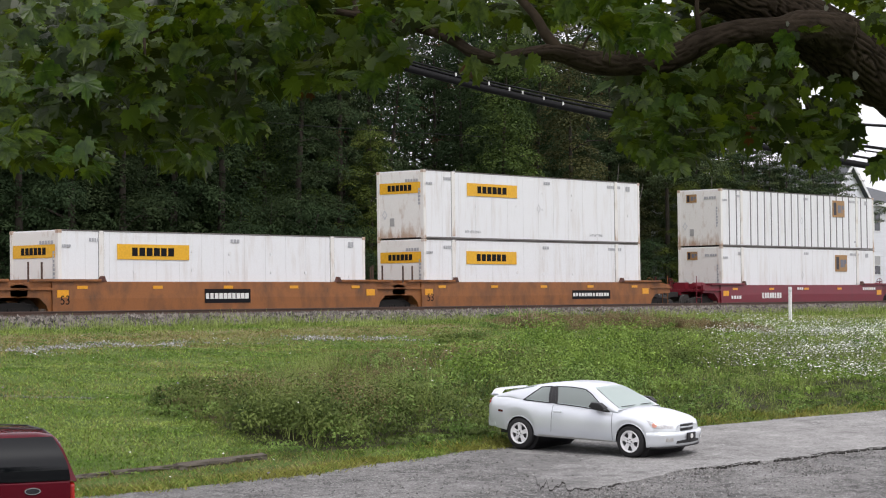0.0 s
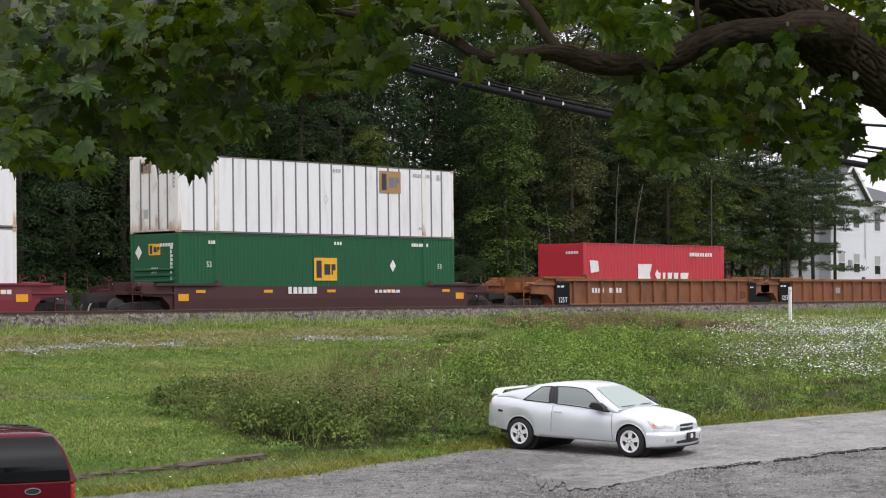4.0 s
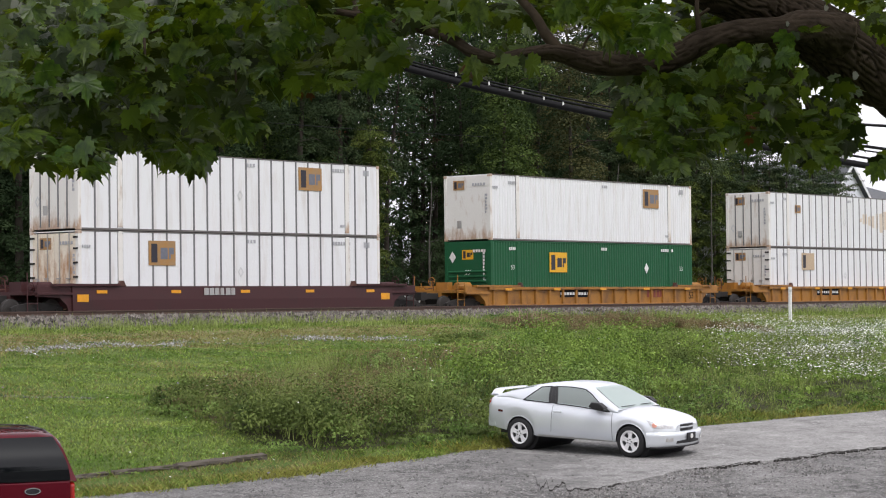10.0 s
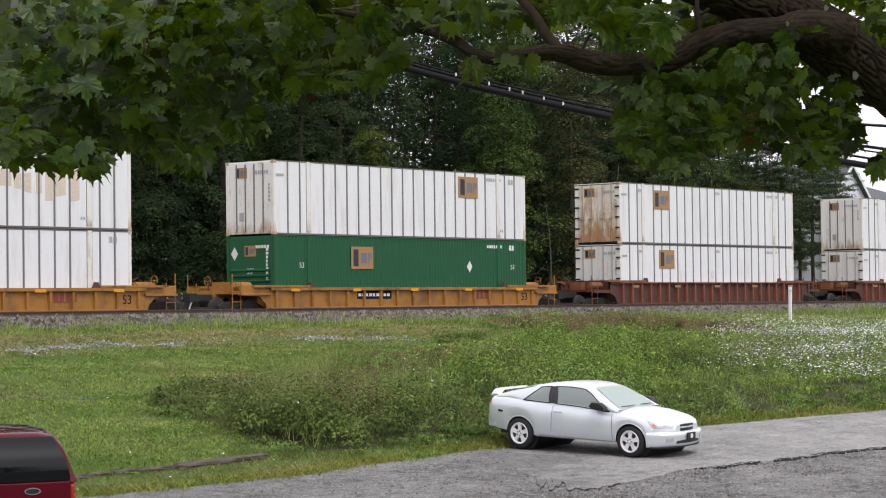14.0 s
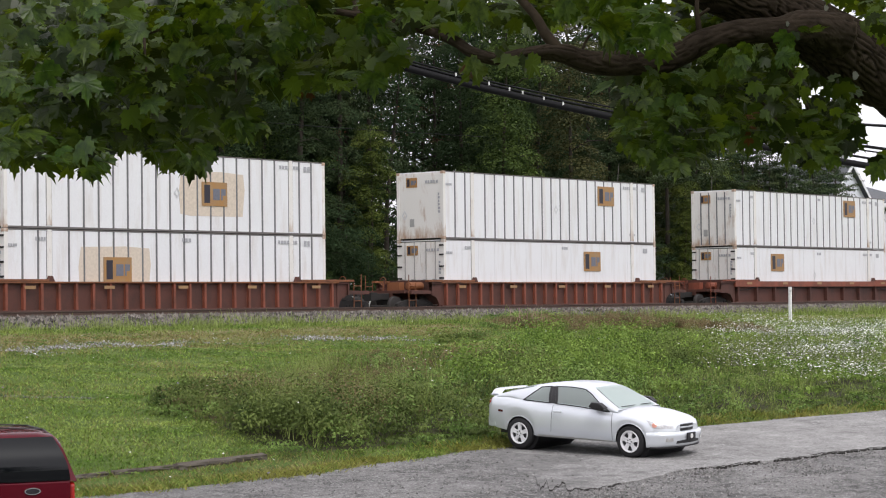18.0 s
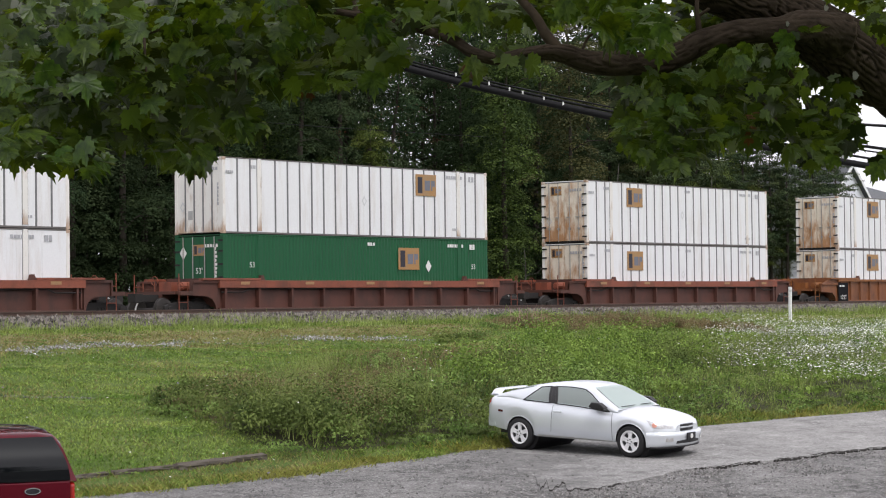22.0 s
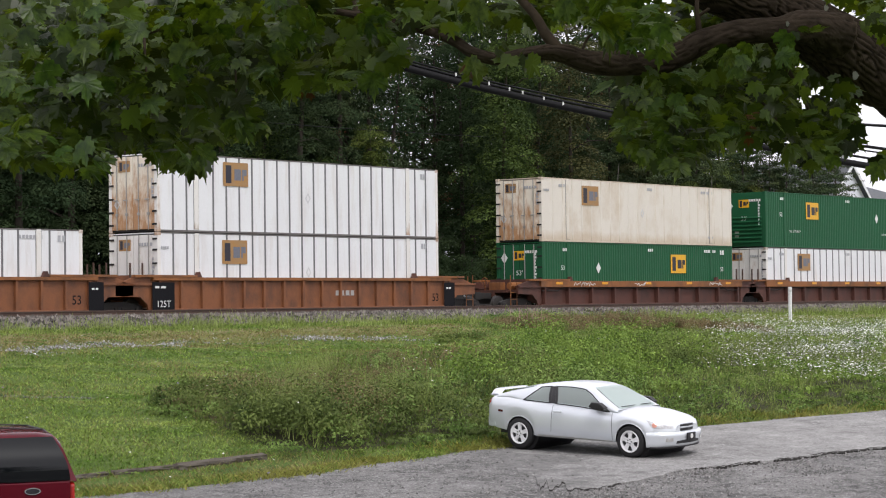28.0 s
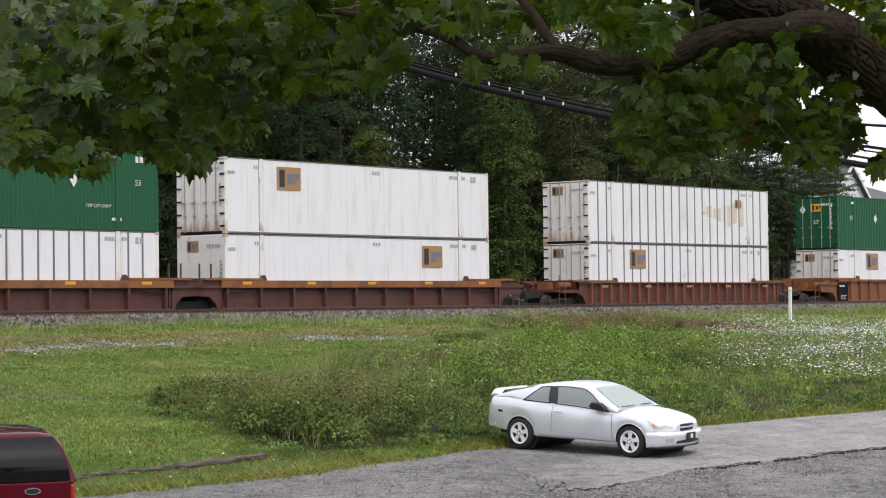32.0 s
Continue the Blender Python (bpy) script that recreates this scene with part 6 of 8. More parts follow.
        drift = smooth((a - 112) / 34) * (0.35 + 0.65 * smooth((d - 52) / 12)) * smooth((noise.noise((x * 0.35, y * 0.28, 3.3)) + 0.42) / 0.5)
        if rr.random() < drift:
            flowers.append((x, y, ground_z(x, y) + 0.12 + max(0.0, weediness(x, y)) * rr.uniform(0.5, 1.0)))
    for _ in range(3000):
        # the thickest of the daisies, on the crest to the right
        a, d = rr.triangular(140, 225, 185), 1 / (1 / 53 - rr.random() * (1 / 53 - 1 / 82))
        x, y = bearing(a, d)
        if D - 7 - y > 0 and noise.noise((x * 0.3, y * 0.3, 5.1)) + rr.uniform(-0.25, 0.25) > -0.2:
            flowers.append((x, y, ground_z(x, y) + 0.15 + max(0.0, weediness(x, y)) * rr.uniform(0.6, 1.1)))
    for _ in range(34):
        x, y = bearing(rr.gauss(130, 4.5), rr.gauss(65, 2.0))
        umbels.append((x, y, ground_z(x, y) + rr.uniform(0.6, 0.95)))
    # rank grass that has crept onto the stone shoulder
    for _ in range(12000):
        x = rr.uniform(38, 112)
        if noise.noise((x * 0.55, 0.2, 60.0)) + 0.5 * noise.noise((x * 1.7, 0.2, 61.0)) + rr.uniform(-0.25, 0.25) < 0.14:
            continue
        y = D - 6.6 + rr.triangular(-1.0, 1.0, -0.2)
        rank.append((x, y, ground_z(x, y) + max(0.0, 0.2 * (y - D + 6.6))))
        rank_h.append(rr.uniform(0.10, 0.36))
    # the fringe that creeps over the asphalt's edge
    fr, fr_h, fd, fd_h = [], [], [], []
    for _ in range(26000):
        x = rr.uniform(20, 62)
        y = (44 - 0.2328 * x) / 1.2982
        for _ in range(3):
            y -= lot_edge(x, y)
        y += rr.gauss(0.12, 0.22) + 0.35 * noise.noise((x * 0.9, 2.0, 50.0))
        if lot_edge(x, y) < -0.55:
            continue
        p = (x, y, ground_z(x, y) + 0.01)
        if noise.noise((x * 0.5, 3.0, 51.0)) + rr.uniform(-0.3, 0.3) > -0.12:
            fd.append(p)
            fd_h.append(rr.uniform(0.03, 0.12))
        else:
            fr.append(p)
            fr_h.append(rr.uniform(0.03, 0.14))
    blades("edge_grass", fr, fr_h, 0.008, M["blade"], "green grass creeping over the asphalt edge", "grass", 0.9, 21)
    blades("edge_grass", fd, fd_h, 0.009, M["edge_straw"], "yellowed grass along the asphalt edge", "grass", 0.9, 22)
    # bushy plants, each a heap of leafy lobes, with tufts of arching grass between
    kinds = {k: ([], []) for k in ("bright", "mid", "dark", "grey", "russet")}
    tuft, tuft_h = rank, rank_h

    def bush(x, y, z, rad, h, key, dense):
        for _ in range(rr.randint(3, 6)):
            t, q = rr.uniform(0, 2 * math.pi), rad * rr.uniform(0.1, 0.75)
            c = np.array((x + q * math.cos(t), y + q * math.sin(t), z + h * rr.uniform(0.15, 0.6)))
            lr = np.array((rad * rr.uniform(0.35, 0.6),) * 2 + (h * rr.uniform(0.3, 0.5),))
            m = int(dense * (14 + 64 * lr[0] * (lr[2] + 0.3)))
            v = r.normal(size=(m, 3))
            v /= np.linalg.norm(v, axis=1)[:, None]
            v[:, 2] = np.where(v[:, 2] < -0.2, -v[:, 2], v[:, 2])
            kinds[key][0].append(c + v * lr * r.uniform(0.7, 1.1, (m, 1)))
            kinds[key][1].append(v)

    n = 0
    while n < 2300:
        a, d = rr.uniform(-180, 235), 40 + 50 * rr.random() ** 1.2
        x, y = bearing(a, d)
        k = weediness(x, y)
        w = D - 6.6 - y
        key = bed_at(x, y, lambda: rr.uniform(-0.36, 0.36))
        if 18 < a < 66 and 0.4 < w < 4.5:
            k = max(k, 0.45 + 0.3 * noise.noise((x * 0.5, y * 0.5, 1.0)))
        gap = noise.noise((x * 0.9, y * 0.9, 17.0))
        if k < 0.12 or rr.random() > k * 1.4 - 0.05 + 0.8 * gap:
            continue
        n += 1
        z = ground_z(x, y)
        low = 0.78 + 0.22 * smooth((a + 90) / 90)
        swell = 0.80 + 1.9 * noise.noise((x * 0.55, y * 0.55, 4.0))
        h = 0.9 * clampf(k, 0.2, 1.0) * low * swell * rr.uniform(0.45, 1.1) * (0.8 if key == "russet" else 1.0)
        h = max(h, 0.12) * (1.35 if a < 20 else 1.25)
        # the meadow to the right is softer and grassier
        soft = smooth((a - 95) / 50)
        h *= 1 - 0.4 * soft
        if rr.random() < 0.45 * soft:
            key = "grey"
        h = min(h, 0.38 if w < 4.5 else 0.55 if d > 68 else 1.05)
        # low growth switched to dark leaves: the hollows' shade put into colour
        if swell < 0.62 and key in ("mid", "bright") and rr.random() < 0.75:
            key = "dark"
        if rr.random() < 0.28 * soft + (0.45 * (1 - 0.5 * soft) if key == "grey" else 0.14 if key in ("russet", "mid") else 0.03):
            for _ in range(16):
                tuft.append((x + rr.gauss(0, 0.12), y + rr.gauss(0, 0.12), z))
                tuft_h.append((0.18 + 0.75 * h) * rr.uniform(0.5, 1.1) * (1 - 0.35 * soft))
            if key != "grey" or rr.random() < 0.5:
                continue
        bush(x, y, z, rr.triangular(0.34, 1.35, 0.6) * (0.6 + 0.7 * h), h * rr.choice((0.7, 1.0, 1.25)), key, 1.5 if key in ("grey", "russet") else 1.0)
    for _ in range(70):
        # the low dark growth at the hump's thin end
        a, d = rr.uniform(-131, -96), rr.gauss(48.0, 1.3)
        x, y = bearing(a, d)
        if edge_dist(x, y) > 1.5:
            bush(x, y, ground_z(x, y), rr.uniform(0.3, 0.6), rr.uniform(0.2, 0.55) * smooth((a + 138) / 25), rr.choice(("dark", "dark", "mid", "russet")), 1.0)
    # rank clumps by the line: tall fuzzy seeding weeds with spikes standing over them
    spike, spike_h = [], []
    for a0, d0, rw, rd, m, hi in ((46, 78.5, 2.1, 1.8, 150, 0.68), (98, 82, 4.6, 2.6, 260, 0.66), (72, 80, 2.6, 2.2, 80, 0.6), (-14, 60, 2.4, 1.8, 80, 0.62), (-27, 56, 1.6, 2.6, 70, 0.65), (14, 62, 2.4, 1.8, 70, 0.6), (1.6, 69, 0.45, 0.3, 6, 0.4), (10.8, 71, 0.6, 0.3, 8, 0.4)):
        for _ in range(m):
            t, q = rr.uniform(0, 2 * math.pi), math.sqrt(rr.random())
            dd = d0 + rd * q * math.sin(t)
            x, y = bearing(a0 + 1000 * rw * q * math.cos(t) / dd, dd)
            z, h = ground_z(x, y), hi * rr.uniform(0.4, 1.0) * (1.15 - 0.6 * q)
            key = "dark" if m < 10 else rr.choice(("russet", "russet", "russet", "grey", "mid" if d0 < 75 else "russet"))
            bush(x, y, z, rr.uniform(0.2, 0.42), h, key, 1.5)
            if m > 10:
                for _ in range(11 if d0 > 75 else 5):
                    spike.append((x + rr.gauss(0, 0.15), y + rr.gauss(0, 0.15), z))
                    spike_h.append(h * rr.uniform(0.6, 1.2))
    plume, plume_h = [], []
    for _ in range(34):
        x, y = bearing(rr.gauss(39, 5), rr.gauss(78.2, 0.8))
        plume.append((x, y, ground_z(x, y)))
        plume_h.append(rr.uniform(0.5, 0.95))
    blades("pink_plumes", plume, plume_h, 0.010, M["plume"], "pinkish flowering plumes above the weeds", "flowers", 0.2, 16)
    blades("seeding_stalks", spike, spike_h, 0.006, M["seed"], "russet seeding stalks standing above the weeds", "weeds", 0.16, 15)
    for _ in range(1300):
        x, y = bearing(rr.gauss(-60, 10), rr.gauss(53.5, 2.6))
        tuft.append((x, y, ground_z(x, y)))
        tuft_h.append(rr.uniform(0.15, 0.5))
    for _ in range(26):
        x, y = bearing(rr.gauss(0, 12), rr.gauss(53, 2.0))
        flowers.append((x, y, ground_z(x, y) + rr.uniform(0.5, 0.95)))
    # low clover and plantain in the mown part
    for _ in range(5200):
        a, d = rr.uniform(-230, 235), rr.uniform(37, 84)
        x, y = bearing(a, d)
        if weediness(x, y) > 0.25 or edge_dist(x, y) < 0.25 or D - 7 - y < 0 or noise.noise((x * 0.35, y * 0.35, 40.0)) + rr.uniform(-0.3, 0.3) < 0.0:
            continue
        m, rad = rr.randint(6, 16), rr.uniform(0.08, 0.3)
        q = r.normal(size=(m, 3)) * np.array([rad, rad, 0.012]) * 0.6 + np.array([x, y, ground_z(x, y) + 0.05])
        kk = "mid" if noise.noise((x * 0.2, y * 0.2, 44.0)) < 0.1 else "bright"
        kinds[kk][0].append(q)
        kinds[kk][1].append(np.tile((0, 0, 1.0), (m, 1)))
    blades("grass_tufts", tuft, tuft_h, 0.0065, M["tuft"], "arching tufts of pale rank grass", "grass", 0.26, 8)
    for key, mt, sz, asp, lab in (("bright", "weed", 0.090, 0.46, "bright green leafy weeds"), ("mid", "weed_mid", 0.082, 0.42, "mid-green leafy weeds"), ("dark", "weed_dark", 0.085, 0.45, "dark green leafy weeds, darkened also for shaded hollows"), ("grey", "weed_grey", 0.062, 0.2, "grey-green feathery weeds"), ("russet", "seed", 0.065, 0.22, "reddish seeding weeds")):
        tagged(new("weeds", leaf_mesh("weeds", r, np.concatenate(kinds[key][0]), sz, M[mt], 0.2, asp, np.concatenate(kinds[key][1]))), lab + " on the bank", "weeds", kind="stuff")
    for nm, pts, mt, sz in (("white_wildflowers", flowers, M["petal"], 0.050), ("white_umbels", umbels, M["petal"], 0.085), ("violet_wildflowers", vio, M["petal_v"], 0.05)):
        tagged(new(nm, leaf_mesh(nm, r, pts, sz, mt, 3.2, 0.95)), nm.replace("_", " ") + " scattered through the weeds", "flowers", kind="stuff")


sow()


def rubble(name, pts, lo, hi, mat, label, seed):
    """Loose stones, each a small uneven block."""
    r = np.random.default_rng(seed)
    base = np.array([(1, 0, 0), (-1, 0, 0), (0, 1, 0), (0, -1, 0), (0, 0, 1), (0, 0, -0.6)], float)
    tri = [(0, 2, 4), (2, 1, 4), (1, 3, 4), (3, 0, 4), (2, 0, 5), (1, 2, 5), (3, 1, 5), (0, 3, 5)]
    v, f = [], []
    for i, p in enumerate(pts):
        s = r.uniform(lo, hi)
        q = base * s * r.uniform(0.6, 1.2, (6, 3)) + r.normal(size=(6, 3)) * s * 0.15
        v += [tuple(np.array(p) + k) for k in q]
        f += [tuple(6 * i + j for j in t) for t in tri]
    me = bpy.data.meshes.new(name)
    me.from_pydata(v, [], f)
    me.materials.append(mat)
    return tagged(new(name, me), label, "stones", kind="stuff")


def lay_stones():
    rr = random.Random(12)
    pts = []
    for _ in range(16000):
        x = rr.uniform(38, 128)
        o = rr.uniform(-6.9, -4.4)
        h = float(np.interp(o, [-6.9, -6.5, -5.3, -4.4], [-0.2, -0.1, 0.20, 0.20]))
        pts.append(along(x, D + o, h))
    rubble("ballast_stones", pts, 0.05, 0.12, M["stone"], "loose grey ballast stones on the shoulder", 1)
    pts = []
    for _ in range(4200):
        x = rr.uniform(36.6, 54.3)
        y = float(np.interp(x, [37, 42, 47, 51, 54], [45.4, 46.1, 45.8, 45.5, 44.6])) + rr.gauss(0, 0.12 + 0.45 * rr.random())
        thick = float(np.interp(x, [36.6, 38, 43, 45, 48, 50, 53, 54.3], [0.3, 0.75, 0.7, 0.4, 0.35, 0.7, 0.65, 0.1]))
        if noise.noise((x * 0.8, y * 1.6, 1.0)) * 0.7 + 0.5 < thick * 0.85 and rr.random() < thick:
            pts.append((x, y, ground_z(x, y) + 0.02))
    for _ in range(500):
        x, y = bearing(rr.uniform(146, 178), rr.gauss(80, 1.2))
        pts.append((x, y, ground_z(x, y) + 0.03))
    rubble("pale_gravel", pts, 0.018, 0.042, M["pale_stone"], "strip of pale gravel through the grass", 2)
    pts = []
    for _ in range(12000):
        x, y = bearing(rr.uniform(-200, 215), rr.uniform(33, 60))
        if -9 < lot_edge(x, y) < 0.25 and noise.noise((x * 0.2, y * 0.2, 11)) > -0.1:
            pts.append((x, y, ground_z(x, y) + 0.025))
    for _ in range(9000):
        # washed-out stones below the broken edge
        a = rr.uniform(20, 330)
        d = float(np.interp(a, [20, 30, 70, 80, 98, 117, 138, 175, 206, 330], [38.0, 37.6, 37.8, 38.6, 39.4, 40.6, 41.4, 43.0, 44.4, 50.0])) - abs(rr.gauss(0.1, 1.6))
        x, y = bearing(a, d)
        if noise.noise((x * 0.6, y * 0.6, 21)) + rr.uniform(-0.3, 0.3) > 0:
            pts.append((x, y, ground_z(x, y) + 0.028))
    rubble("lot_gravel", pts, 0.008, 0.032, M["crumb"], "loose gravel crumbs on the asphalt", 3)


lay_stones()


def worn_line():
    """A faint worn line of grit across the lawn."""
    rr = random.Random(41)
    pts = []
    for _ in range(300):
        u = rr.random() ** 1.3
        x, y = bearing(-207 + 46 * u, 48.2 + 0.4 * u + rr.gauss(0, 0.10))
        pts.append((x, y, ground_z(x, y) + 0.02))
    rubble("footpath_grit", pts, 0.010, 0.022, M["crumb"], "faint line of grit worn across the lawn", 9)


worn_line()


# ---- parked vehicles ----
M["silver"] = plain("silver_metallic_paint", (0.725, 0.76, 0.795), 0.25, 0.33, 0.6, 0.02)
M["wine"] = plain("dark_red_metallic_paint", (0.080, 0.0018, 0.008), 0.14, 0.1, 0.28, 0.05)
M["seat"] = plain("grey_seat_cloth", (0.20, 0.20, 0.19), 0.9)


def glazing(name, col, clear):
    """Thin car glass: partly clear, with a mirror sheen; col paints in reflected sky."""
    m, n, l, b = nodes_of(name, 0.03, 0.0, 1.0)
    b.inputs["Base Color"].default_value = (*col, 1)
    tr, mx = n.new("ShaderNodeBsdfTransparent"), n.new("ShaderNodeMixShader")
    tr.inputs["Color"].default_value = (0.72, 0.80, 0.76, 1)
    mx.inputs[0].default_value = clear
    l.new(b.outputs[0], mx.inputs[1])
    l.new(tr.outputs[0], mx.inputs[2])
    l.new(mx.outputs[0], n["Material Output"].inputs[0])
    return m


# pale base colours stand in for sky reflected in the panes
M["tint"] = glazing("tinted_glass_painted_sheen", (0.35, 0.40, 0.385), 0.42)
M["screen"] = glazing("windscreen_painted_sheen", (0.43, 0.52, 0.49), 0.2)
M["smoke"] = plain("dark_privacy_glass", (0.004, 0.005, 0.006), 0.02, 0.0, 0.30)
M["tyre"] = plain("tyre_rubber", (0.016, 0.016, 0.017), 0.85)
M["alloy"] = plain("silver_wheel_cover", (0.86, 0.86, 0.87), 0.38, 0.1)
M["trimb"] = plain("black_plastic_trim", (0.014, 0.014, 0.015), 0.5)
M["chrome"] = plain("chrome_trim", (0.75, 0.75, 0.76), 0.12, 1.0)
M["lampg"] = plain("clear_headlamp", (0.66, 0.66, 0.66), 0.12, 0.25, 0.9, 0.5)
M["lampa"] = plain("orange_lamp_lens", (0.62, 0.25, 0.17), 0.12, 0.0, 0.9)
M["marker"] = plain("dark_red_marker_lens", (0.07, 0.006, 0.006), 0.15, 0.0, 0.5)
M["lampr"] = plain("red_lamp_lens", (0.36, 0.012, 0.008), 0.12, 0.0, 0.9)


def lathe(prof, n=28, axis="y"):
    rows = []
    for i in range(n + 1):
        a = 2 * math.pi * i / n
        rows.append([(r * math.cos(a), y, r * math.sin(a)) for y, r in prof])
    return Shape().grid(rows)


def road_wheel(car, at, right, spokes, R=0.315):
    turn = pose(*at, 0, 0, 0 if right else 180)
    t = part("wheel", shared(("tyre", R), lambda: lathe([(-0.095, R * 0.62), (-0.10, R * 0.84), (-0.085, R * 0.97), (-0.05, R), (0.05, R), (0.085, R * 0.97), (0.10, R * 0.8), (0.095, R * 0.6)]).mesh("wheel", M["tyre"], smooth=True)), car, turn, "black rubber tyre")
    part("brake_drum", shared(("drum", R), lambda: Shape().disc((0, 0), R * 0.66, "y", -0.055, 0.06, 24).mesh("brake_drum", M["trimb"])), t)

    def rim():
        s = lathe([(-0.092, R * 0.70), (-0.107, R * 0.68), (-0.100, R * 0.60), (-0.06, R * 0.58)])
        for i in range(spokes):
            a = 2 * math.pi * i / spokes + 0.3
            c, d = math.cos(a), math.sin(a)
            pts = []
            for rad, w in ((0.10, 0.075), (0.36, 0.055), (0.63, 0.095)):
                pts.append((rad * R * c - w * R * 2.0 * d, rad * R * d + w * R * 2.0 * c))
            for rad, w in ((0.63, 0.095), (0.36, 0.055), (0.10, 0.075)):
                pts.append((rad * R * c + w * R * 2.0 * d, rad * R * d - w * R * 2.0 * c))
            s.prism(pts, "y", -0.092, -0.06)
        s.disc((0, 0), R * 0.2, "y", -0.10, -0.05, 18)
        return s.mesh("rim", M["alloy"], smooth=35)

    part("rim", shared(("rim", R, spokes), rim), t)
    for i in range(5):
        a = 2 * math.pi * i / 5
        part("wheel_nut", shared(("nut",), lambda: Shape().disc((0, 0), 0.014, "y", -0.108, -0.098, 6).mesh("wheel_nut", M["trimb"])), t, (0.045 * math.cos(a), 0, 0.045 * math.sin(a)))


def curve(keys):
    xs, vs = [k[0] for k in keys], [k[1] for k in keys]

    def at(x):
        # smoothed interpolation
        return sum(float(np.interp(x + o, xs, vs)) * w for o, w in ((-0.06, 0.25), (0, 0.5), (0.06, 0.25)))
    return at


def body_shell(stations, width, shoulder, crown, under, wheels, R):
    """The lower body from sill to bonnet and deck, open over the wheels."""
    def low(x):
        z = under(x)
        for xw, zw in wheels:
            if abs(x - xw) < R:
                z = max(z, zw + math.sqrt(R * R - (x - xw) ** 2))
        return z

    def ring(x):
        w, zs, zc, zb = width(x), shoulder(x), crown(x), low(x)
        zm = max(zb + 0.45 * (zs - zb), 0.56 * zs)
        k = clampf((zm - zb) / 0.25, 0, 1) ** 1.5
        half = [(w * (1 - 0.055 * k), zb), (w * (1 - 0.015 * k), zb + 0.35 * (zm - zb)), (w, zm), (w * 0.992, zm + 0.5 * (zs - zm)), (w * 0.96, max(zs - 0.05, zm + 0.72 * (zs - zm))), (w * 0.90, zs), (w * 0.72, zs + 0.55 * (zc - zs)), (w * 0.38, zs + 0.9 * (zc - zs)), (0, zc)]
        return [(x, -y, z) for y, z in half] + [(x, y, z) for y, z in reversed(half[:-1])]

    rows = [ring(x) for x in stations]
    s = Shape().grid(rows)
    n = len(rows[0])
    for r in (rows[0], rows[-1]):
        s.add(r, [tuple(range(n))])
    return s, ring


def patch(f, us, vs, off=0.006):
    """A panel laid over the surface f(u, v), lifted by off along its normal."""
    rows = []
    for u in us:
        r = []
        for v in vs:
            p = Vector(f(u, v))
            du, dv = Vector(f(u + 0.01, v)) - p, Vector(f(u, v + 0.01)) - p
            nn = du.cross(dv)
            nn.normalize()
            if nn.dot(Vector((p.x * 0.3, p.y, p.z - 0.6))) < 0:
                nn = -nn
            r.append(tuple(p + nn * off))
        rows.append(r)
    return Shape().grid(rows)


def seat_on(x, y, yaw):
    """The pose of a thing standing on the lot, tilted with it."""
    h = 0.8
    n = Vector((ground_z(x - h, y) - ground_z(x + h, y), ground_z(x, y - h) - ground_z(x, y + h), 2 * h)).normalized()
    f = Vector((math.cos(yaw), math.sin(yaw), 0))
    f = (f - n * f.dot(n)).normalized()
    l = n.cross(f)
    m = Matrix((f, l, n)).transposed().to_4x4()
    return Matrix.Translation((x, y, ground_z(x, y) + 0.061)) @ m


def lerp3(a, b, t):
    return tuple(p + (q - p) * t for p, q in zip(a, b))


